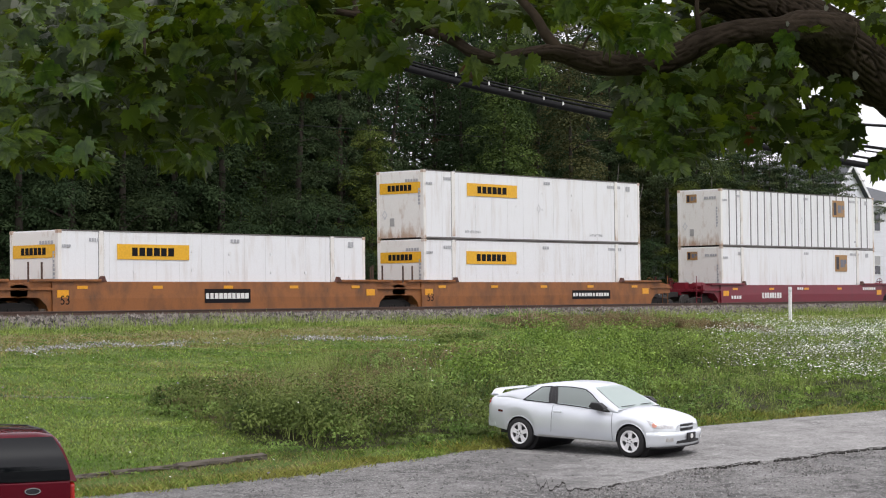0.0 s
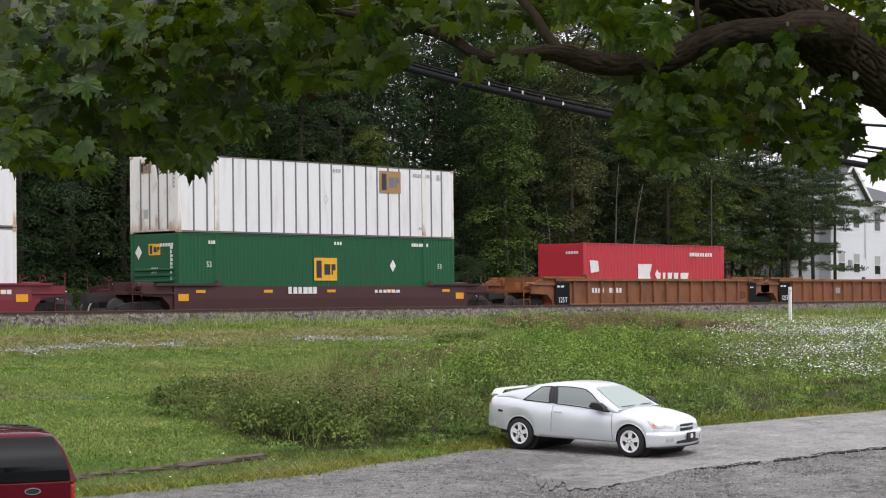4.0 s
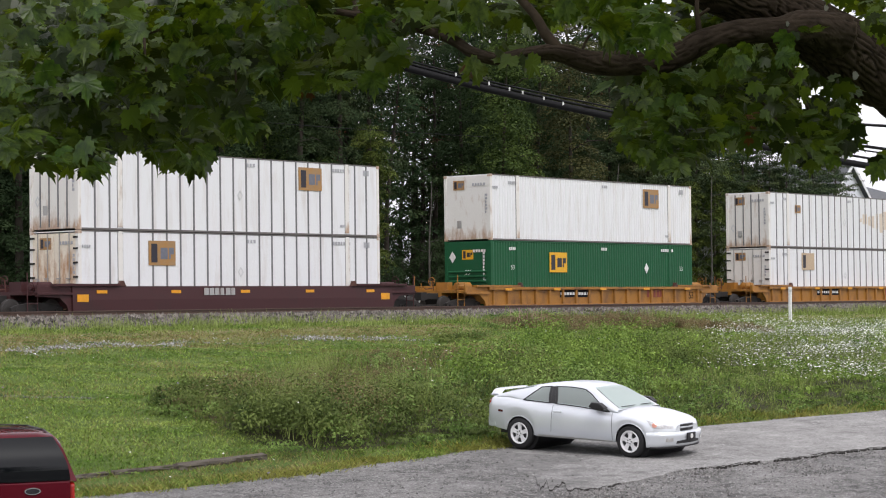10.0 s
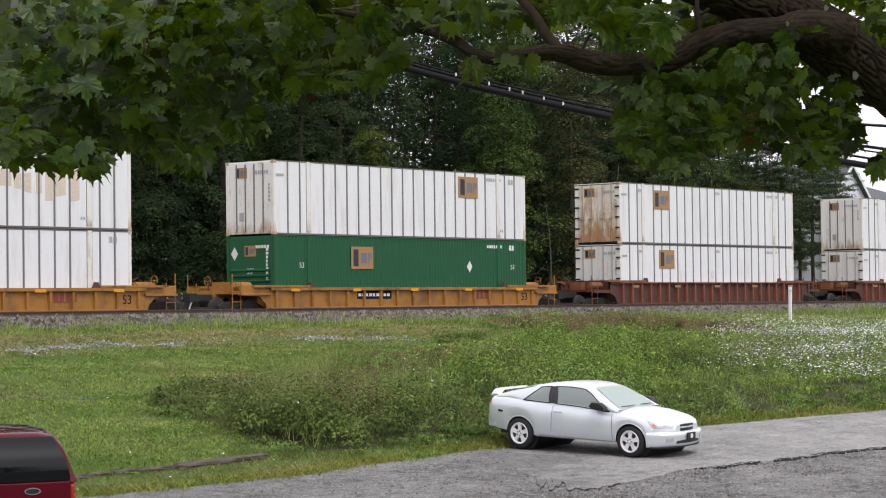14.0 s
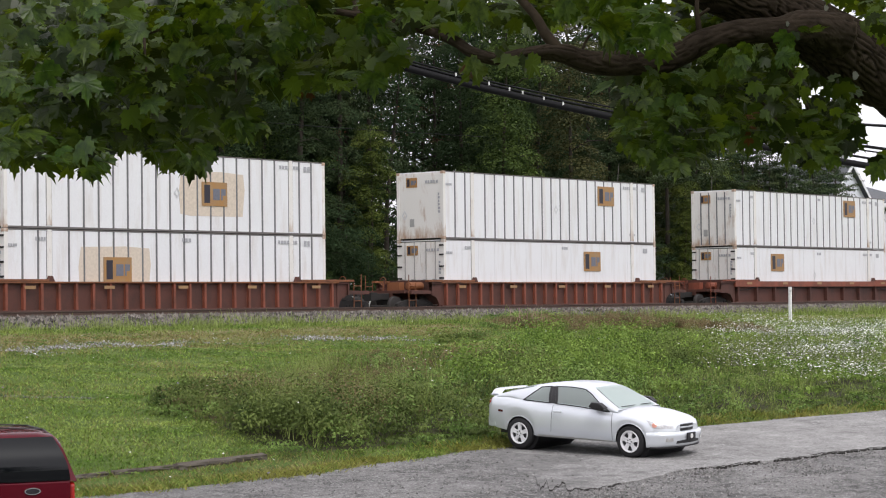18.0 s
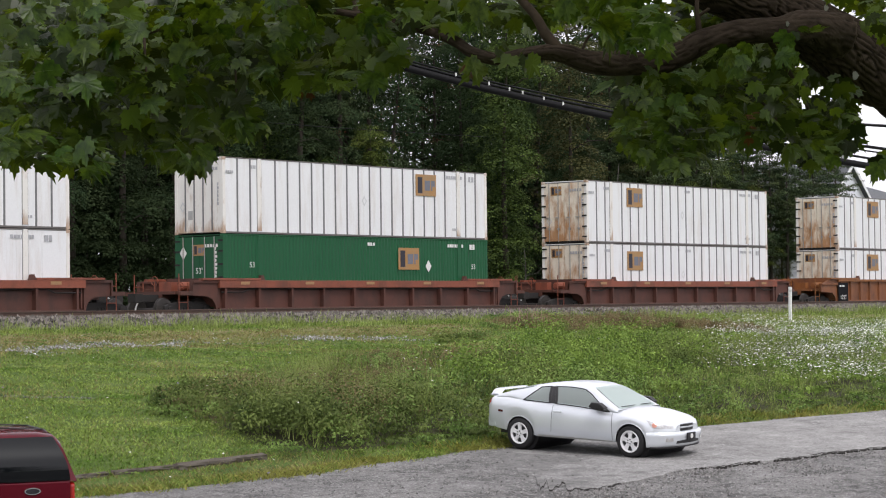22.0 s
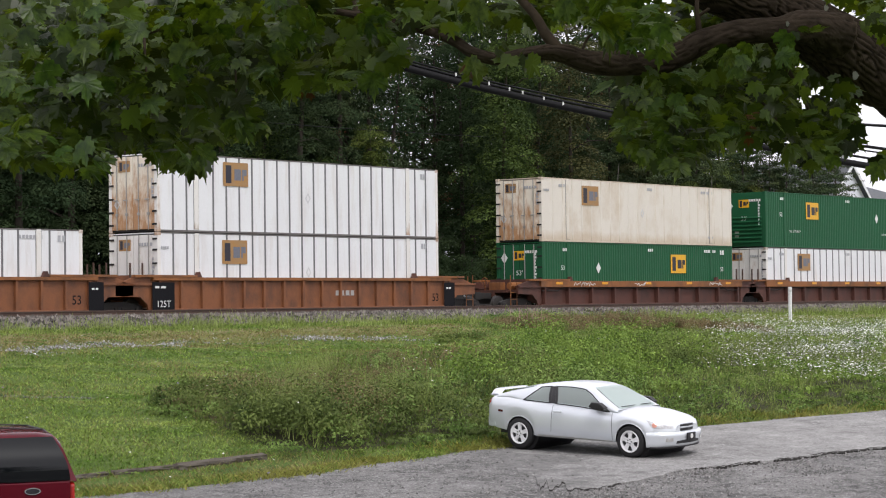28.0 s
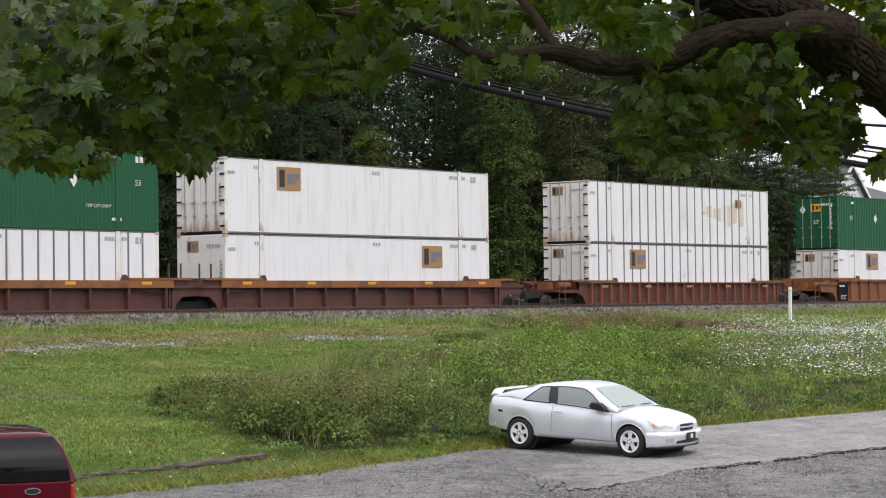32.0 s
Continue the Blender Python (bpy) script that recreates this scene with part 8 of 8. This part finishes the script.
timber(24.6, 29.75, 26.6, 29.47, 0.07, 0.045, 1.0)
timber(26.65, 29.46, 28.0, 29.27, 0.08, 0.055, 2.0)
timber(28.0, 29.24, 30.1, 28.90, 0.12, 0.085, 3.0)

M["cable"] = plain("black_cable_sheath", (0.008, 0.008, 0.009), 0.7, 0, 0.2)


def cable(pts, r, label, steps=14):
    """A hanging line through three places."""
    p0, p1, p2 = (Vector(p) for p in pts)
    path = []
    for i in range(steps + 1):
        t = i / steps
        path.append(p0 * (1 - t) * (1 - 2 * t) + p1 * 4 * t * (1 - t) + p2 * t * (2 * t - 1))
    return tagged(new("cable", Shape().tube(path, r, 7).mesh("cable", M["cable"], smooth=True)), label, "cable", "utility cables")


for pts, r in ((((-40, 91, 34), (75, 62, 36), (235, 32, 40)), 0.060), (((-40, 93.5, 34), (75, 64.6, 36), (235, 36, 40)), 0.022), (((-40, 95, 34), (75, 66.4, 36), (235, 40, 40)), 0.014),
               (((120, 58, 40), (175, 50.5, 41), (245, 41, 43)), 0.03), (((90, 66, 38), (160, 60, 40), (245, 55, 43)), 0.028), (((-90, 60, 45), (-60, 57, 46), (20, 52, 50)), 0.006)):
    cable([spot(*p) for p in pts], r, "black utility cable strung above the lot")
for k, jog in enumerate((0, 1.1, -0.8, 0.6, -1.4, 0.3, 1.2)):
    p = spot(6 + 8.1 * k + jog, 80.2 - 0.27 * (8.1 * k + jog), 34.6)
    tagged(new("cable_clip", Shape().box(-0.009, 0.009, -0.009, 0.009, 0, 0.055).mesh("cable_clip", M["letter"])), "small white clip on the cable bundle", "cable clip", "cable clips").matrix_basis = Matrix.Translation(p)


# ---- the maple over the viewpoint ----
M["maple"] = leafy("maple_leaf", (0.014, 0.034, 0.005), (0.062, 0.112, 0.016), 2.2, 0.30, 0.40, 0.34, 0.35, 1.9, (2.6, 2.1, 0.30))
M["maple_red"] = leafy("reddening_maple_leaf", (0.0770, 0.0350, 0.0084), (0.1120, 0.0595, 0.0126), 1.6, 0.45, 0.45, 0.25)
M["maple_bark"] = paint("furrowed_maple_bark", (0.070, 0.053, 0.040), (0.028, 0.021, 0.016), 0.8, 0.95, (1, 1, 1), 12.0, relief=0.6, low=0.45, depth=0.012, spec=0.15)
M["lichen"] = plain("pale_grey_lichen", (0.36, 0.37, 0.33), 0.95, 0, 0.1, 0.5)


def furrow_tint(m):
    """Bark colour by pointiness: crests paler, furrows darker."""
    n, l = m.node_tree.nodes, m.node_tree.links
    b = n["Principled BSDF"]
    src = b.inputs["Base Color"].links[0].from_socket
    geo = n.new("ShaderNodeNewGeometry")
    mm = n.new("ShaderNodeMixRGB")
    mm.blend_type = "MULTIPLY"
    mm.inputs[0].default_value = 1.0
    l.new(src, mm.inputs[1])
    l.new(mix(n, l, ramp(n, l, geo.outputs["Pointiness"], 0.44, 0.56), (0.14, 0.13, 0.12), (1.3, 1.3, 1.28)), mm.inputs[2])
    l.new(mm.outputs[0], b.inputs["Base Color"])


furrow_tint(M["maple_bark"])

# half of a pointed five-lobed leaf, tip at the top
HALF = [(0.0, 1.0), (0.07, 0.74), (0.17, 0.70), (0.13, 0.50), (0.30, 0.56), (0.36, 0.66), (0.44, 0.52), (0.58, 0.50), (0.48, 0.36), (0.50, 0.24), (0.36, 0.16), (0.40, 0.02), (0.26, -0.02), (0.14, -0.10), (0.02, 0.0)]


def maple_outline(curl):
    pts = [(x, y) for x, y in HALF] + [(-x, y) for x, y in reversed(HALF[1:])]
    return np.array([(x, y - 0.02, -curl * (x * x + 0.6 * y * y) + 0.14 * abs(x)) for x, y in pts])


LEAVES = [maple_outline(c) for c in (0.12, 0.28, 0.48)]
LEAF_HUB = np.array((0, 0.22, 0.0))


def maple_leaves(clusters, seed, big=1.0, more=1.9):
    """Poses of leaves hung in clusters: (a, b, half-width, half-height, distance, count)."""
    rr = random.Random(seed)
    out = []
    for a, b, ra, rb, d, n in clusters:
        # out on the crown's flank leaves show their upper face; low in the shade one sees them from beneath
        front = clampf(0.40 + 0.08 * clampf((b - 48) / 40, -0.2, 0.8) + (0.45 if a < -160 else 0.3 if a < -145 else 0.1 if a < -112 else 0.0), 0.22, 0.95)
        small = 0.80 if a > 90 and d < 8.8 else 1.0
        for _ in range(int(n * more / small ** 1.6)):
            t, r = rr.uniform(0, 2 * math.pi), math.sqrt(rr.random())
            aa, bb = a + ra * r * math.cos(t), b + rb * r * math.sin(t)
            dd = d + rr.uniform(-0.7, 1.3)
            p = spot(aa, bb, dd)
            to_eye = (Vector((0, 0, EYE_Z)) - p)
            to_eye.z = 0
            to_eye.normalize()
            turn = rr.gauss(0, 0.75)
            flat = Matrix.Rotation(turn if rr.random() < front else math.pi + turn, 3, "Z") @ to_eye
            tilt = radians(clampf(rr.gauss(38 if a < -160 and b < 90 else 44, 23), 4, 90))
            nrm = flat * math.sin(tilt) + Vector((0, 0, math.cos(tilt)))
            tip = Vector((rr.gauss(0, 0.45), rr.gauss(0, 0.45), -1.0))
            tip = (tip - nrm * tip.dot(nrm)).normalized()
            side = tip.cross(nrm)
            s = rr.triangular(0.050, 0.118, 0.088) * big * small
            m = Matrix((side, tip, nrm)).transposed().to_4x4()
            out.append(Matrix.Translation(p) @ m @ Matrix.Scale(s, 4))
    return out


def leaf_faces(k=0):
    n = len(LEAVES[0])
    return [(k, k + 1 + i, k + 1 + (i + 1) % n) for i in range(n)]


def maple():
    t = thing("maple_tree", on_ground(262, 8.6, -0.1), "large maple with furrowed bark and overhanging leafy limbs", "tree")
    inv = t.matrix_basis.inverted()

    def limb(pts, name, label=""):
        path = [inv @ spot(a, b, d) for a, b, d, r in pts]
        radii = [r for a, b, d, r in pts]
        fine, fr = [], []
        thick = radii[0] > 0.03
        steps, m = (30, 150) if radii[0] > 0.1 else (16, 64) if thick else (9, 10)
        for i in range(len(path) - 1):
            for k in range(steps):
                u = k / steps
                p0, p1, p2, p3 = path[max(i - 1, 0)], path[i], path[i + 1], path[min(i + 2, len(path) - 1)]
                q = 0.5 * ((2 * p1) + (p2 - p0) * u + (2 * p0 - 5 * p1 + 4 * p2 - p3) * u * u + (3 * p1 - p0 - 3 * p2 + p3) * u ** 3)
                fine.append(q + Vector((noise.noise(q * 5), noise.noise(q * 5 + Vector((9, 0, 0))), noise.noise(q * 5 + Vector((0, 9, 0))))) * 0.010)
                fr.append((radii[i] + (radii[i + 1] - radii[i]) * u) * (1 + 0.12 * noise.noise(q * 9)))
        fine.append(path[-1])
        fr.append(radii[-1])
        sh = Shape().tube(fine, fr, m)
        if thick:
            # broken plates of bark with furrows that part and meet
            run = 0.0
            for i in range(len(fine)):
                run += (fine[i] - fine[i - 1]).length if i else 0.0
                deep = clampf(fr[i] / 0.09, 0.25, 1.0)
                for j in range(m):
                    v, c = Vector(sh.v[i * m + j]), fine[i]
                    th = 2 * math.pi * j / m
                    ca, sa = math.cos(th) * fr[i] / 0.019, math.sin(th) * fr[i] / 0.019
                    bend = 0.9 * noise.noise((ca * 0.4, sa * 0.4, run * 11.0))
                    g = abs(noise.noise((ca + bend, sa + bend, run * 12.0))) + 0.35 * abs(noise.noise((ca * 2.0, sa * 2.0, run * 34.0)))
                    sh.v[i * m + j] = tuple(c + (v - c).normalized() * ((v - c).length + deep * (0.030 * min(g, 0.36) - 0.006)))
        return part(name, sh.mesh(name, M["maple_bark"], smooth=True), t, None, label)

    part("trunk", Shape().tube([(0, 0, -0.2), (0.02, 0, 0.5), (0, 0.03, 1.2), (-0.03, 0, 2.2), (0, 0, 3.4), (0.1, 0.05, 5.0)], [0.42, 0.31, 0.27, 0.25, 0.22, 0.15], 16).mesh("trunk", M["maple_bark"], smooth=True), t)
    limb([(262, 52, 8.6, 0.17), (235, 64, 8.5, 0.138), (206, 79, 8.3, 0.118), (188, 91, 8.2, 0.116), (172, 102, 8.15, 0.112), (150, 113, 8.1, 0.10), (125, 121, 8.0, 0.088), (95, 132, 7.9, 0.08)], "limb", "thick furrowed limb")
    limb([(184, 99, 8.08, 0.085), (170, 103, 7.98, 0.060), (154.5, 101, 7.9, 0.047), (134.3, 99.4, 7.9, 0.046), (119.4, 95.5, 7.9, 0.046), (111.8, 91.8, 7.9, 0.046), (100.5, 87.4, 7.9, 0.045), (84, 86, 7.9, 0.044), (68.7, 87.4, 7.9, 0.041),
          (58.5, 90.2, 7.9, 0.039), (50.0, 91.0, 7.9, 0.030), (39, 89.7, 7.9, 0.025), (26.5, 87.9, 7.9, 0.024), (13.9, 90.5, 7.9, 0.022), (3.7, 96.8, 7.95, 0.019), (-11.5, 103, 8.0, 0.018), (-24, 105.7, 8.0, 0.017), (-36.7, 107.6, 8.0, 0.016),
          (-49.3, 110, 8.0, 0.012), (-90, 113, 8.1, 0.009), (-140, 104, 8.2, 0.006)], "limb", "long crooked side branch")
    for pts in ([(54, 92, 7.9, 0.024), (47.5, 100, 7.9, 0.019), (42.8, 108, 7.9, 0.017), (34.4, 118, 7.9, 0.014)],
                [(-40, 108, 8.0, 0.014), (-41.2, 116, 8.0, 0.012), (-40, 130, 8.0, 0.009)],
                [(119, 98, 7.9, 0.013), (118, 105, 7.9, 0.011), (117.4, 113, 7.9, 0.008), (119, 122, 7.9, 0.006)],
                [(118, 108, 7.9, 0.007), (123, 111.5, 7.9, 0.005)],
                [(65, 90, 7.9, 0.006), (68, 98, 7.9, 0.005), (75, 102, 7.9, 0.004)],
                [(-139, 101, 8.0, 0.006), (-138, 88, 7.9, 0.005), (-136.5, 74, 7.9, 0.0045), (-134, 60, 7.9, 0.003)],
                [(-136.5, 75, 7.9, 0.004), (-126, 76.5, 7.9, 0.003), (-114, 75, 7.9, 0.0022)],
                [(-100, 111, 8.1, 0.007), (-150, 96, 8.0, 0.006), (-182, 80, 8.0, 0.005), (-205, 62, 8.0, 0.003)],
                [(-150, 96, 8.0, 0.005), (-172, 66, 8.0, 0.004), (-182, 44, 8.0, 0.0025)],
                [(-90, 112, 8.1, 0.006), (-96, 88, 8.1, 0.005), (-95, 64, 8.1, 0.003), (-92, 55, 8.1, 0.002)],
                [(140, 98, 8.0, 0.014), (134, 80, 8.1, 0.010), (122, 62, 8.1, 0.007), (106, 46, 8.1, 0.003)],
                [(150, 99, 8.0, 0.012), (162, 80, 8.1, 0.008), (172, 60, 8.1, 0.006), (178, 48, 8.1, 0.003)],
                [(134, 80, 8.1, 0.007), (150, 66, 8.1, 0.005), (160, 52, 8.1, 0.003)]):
        limb(pts, "twig")
    # scars and lichen on the bark
    for a, b, d, r in ((191.5, 80.5, 8.055, 0.014), (178, 112, 8.02, 0.010), (160, 104.5, 7.845, 0.008)):
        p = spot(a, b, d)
        q = (Vector((0, 0, EYE_Z)) - p).to_track_quat("Z", "Y").to_matrix().to_4x4()
        part("lichen_spot", Shape().prism([(r * (1 + 0.25 * math.sin(5 * k)) * math.cos(k * 0.52), r * (1 + 0.25 * math.sin(5 * k)) * math.sin(k * 0.52)) for k in range(12)], "z", -0.012, 0.002).mesh("lichen_spot", M["lichen"]), t, inv @ Matrix.Translation(p) @ q, "pale grey lichen spot")
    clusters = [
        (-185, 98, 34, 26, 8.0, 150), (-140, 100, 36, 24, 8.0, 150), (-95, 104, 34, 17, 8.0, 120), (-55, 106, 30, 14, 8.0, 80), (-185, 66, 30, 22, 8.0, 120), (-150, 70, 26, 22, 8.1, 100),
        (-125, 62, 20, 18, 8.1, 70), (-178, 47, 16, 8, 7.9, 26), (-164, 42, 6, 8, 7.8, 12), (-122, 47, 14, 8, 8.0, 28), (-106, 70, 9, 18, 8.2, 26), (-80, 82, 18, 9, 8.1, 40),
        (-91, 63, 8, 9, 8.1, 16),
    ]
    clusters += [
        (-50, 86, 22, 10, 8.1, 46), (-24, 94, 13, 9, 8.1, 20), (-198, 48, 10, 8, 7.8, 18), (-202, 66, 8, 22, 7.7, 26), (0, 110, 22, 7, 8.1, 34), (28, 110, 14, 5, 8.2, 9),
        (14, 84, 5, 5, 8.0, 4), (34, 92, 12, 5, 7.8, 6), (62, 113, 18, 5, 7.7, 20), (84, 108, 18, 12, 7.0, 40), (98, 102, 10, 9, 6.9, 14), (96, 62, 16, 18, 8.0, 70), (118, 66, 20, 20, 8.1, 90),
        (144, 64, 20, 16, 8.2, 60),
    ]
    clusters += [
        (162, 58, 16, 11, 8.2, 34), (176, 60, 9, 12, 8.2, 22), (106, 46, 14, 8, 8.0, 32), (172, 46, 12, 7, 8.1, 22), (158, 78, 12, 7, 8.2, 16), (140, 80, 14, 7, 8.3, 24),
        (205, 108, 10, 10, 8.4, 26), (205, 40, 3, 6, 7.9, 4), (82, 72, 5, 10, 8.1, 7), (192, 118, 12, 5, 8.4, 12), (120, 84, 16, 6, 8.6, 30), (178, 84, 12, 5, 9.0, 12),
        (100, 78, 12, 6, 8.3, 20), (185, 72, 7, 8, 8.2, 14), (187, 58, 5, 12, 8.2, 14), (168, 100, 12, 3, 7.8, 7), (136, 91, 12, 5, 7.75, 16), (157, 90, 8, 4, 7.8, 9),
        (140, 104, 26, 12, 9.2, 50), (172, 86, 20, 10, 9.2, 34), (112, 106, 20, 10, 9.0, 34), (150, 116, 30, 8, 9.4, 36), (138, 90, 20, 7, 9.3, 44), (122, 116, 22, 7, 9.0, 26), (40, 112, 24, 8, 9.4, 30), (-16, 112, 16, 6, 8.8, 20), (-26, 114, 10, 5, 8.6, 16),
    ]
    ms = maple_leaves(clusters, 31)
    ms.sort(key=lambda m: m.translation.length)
    # more crown overhead, out of view, added to shade the leaves below
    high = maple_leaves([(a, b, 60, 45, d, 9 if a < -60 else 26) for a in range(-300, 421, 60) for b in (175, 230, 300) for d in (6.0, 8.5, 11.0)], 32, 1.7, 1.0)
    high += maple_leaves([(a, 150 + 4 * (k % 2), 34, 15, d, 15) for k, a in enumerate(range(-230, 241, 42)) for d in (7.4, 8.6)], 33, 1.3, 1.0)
    rr = random.Random(55)
    for _ in range(7500):
        th, rad = rr.uniform(0, 2 * math.pi), 1.5 + 7.0 * math.sqrt(rr.random())
        p = Vector((3.0 + rad * math.cos(th), 1.0 + rad * math.sin(th), rr.uniform(2.9, 7.5)))
        lift = (p - EYE.translation).normalized()
        dep, lat = p.x * FX + p.y * FY, p.x * FY - p.y * FX
        if dep > 0.5 and lift.z < 0.42:
            continue
        # thinned here so that the crown's left side stays lit
        if lat < 0.3 and dep > 1.0 and rr.random() < 0.75:
            continue
        m = Matrix.Rotation(rr.uniform(0, 6.28), 4, "Z") @ Matrix.Rotation(rr.gauss(0, 0.5), 4, "X")
        high.append(Matrix.Translation(p) @ m @ Matrix.Scale(rr.uniform(0.13, 0.28), 4))
    ones = []
    for mat, shape in ((M["maple"], LEAVES[0]), (M["maple"], LEAVES[1]), (M["maple"], LEAVES[2]), (M["maple_red"], LEAVES[1])):
        one = bpy.data.meshes.new("leaf")
        one.from_pydata([tuple(LEAF_HUB)] + [tuple(p) for p in shape], [], leaf_faces())
        one.materials.append(mat)
        ones.append(one)
    for k, m in enumerate(ms[:300]):
        part("leaf", ones[k % 3], t, inv @ m)
    for m in maple_leaves([(142, 58, 3.5, 8, 7.9, 9), (-60, 74, 5, 5, 7.9, 3), (13, 85, 4, 3, 7.85, 4)], 77, 0.5, 1.0):
        part("leaf", ones[3], t, inv @ m, "reddish-brown turning leaf")
    v, f = [], []
    n = len(LEAVES[0]) + 1
    for i, m in enumerate(ms[300:] + high):
        k = np.array(inv @ m)
        allp = np.vstack([LEAF_HUB[None], LEAVES[i % 3]])
        v.append(allp @ k[:3, :3].T + k[:3, 3])
        f += leaf_faces(i * n)
    me = bpy.data.meshes.new("foliage")
    me.from_pydata(np.concatenate(v).tolist(), [], f)
    me.materials.append(M["maple"])
    tagged(part("foliage", me, t), kind="stuff")


maple()


# ---- what moves ----
def motions():
    for ob, s, z in MOVERS:
        walk(ob, [(t, train_pose(s - run, z)) for t, run in RUN])
    # wheels turn as they roll; alike wheelsets share their keys
    made = {}
    for ob, xx in SPIN:
        if xx in made:
            ob.rotation_mode = "QUATERNION"
            src = made[xx].animation_data
            ob.animation_data_create()
            ob.animation_data.action = src.action
            ob.animation_data.action_slot = src.action_slot
            continue
        rows = []
        for k in range(32 * FPS + 1):
            t = k / FPS
            run = run_at(t)
            rows.append((t, pose(xx, 0, 0.42, 0, -math.degrees(run / 0.42) % 360.0, 0)))
        walk(ob, rows)
        made[xx] = ob


motions()
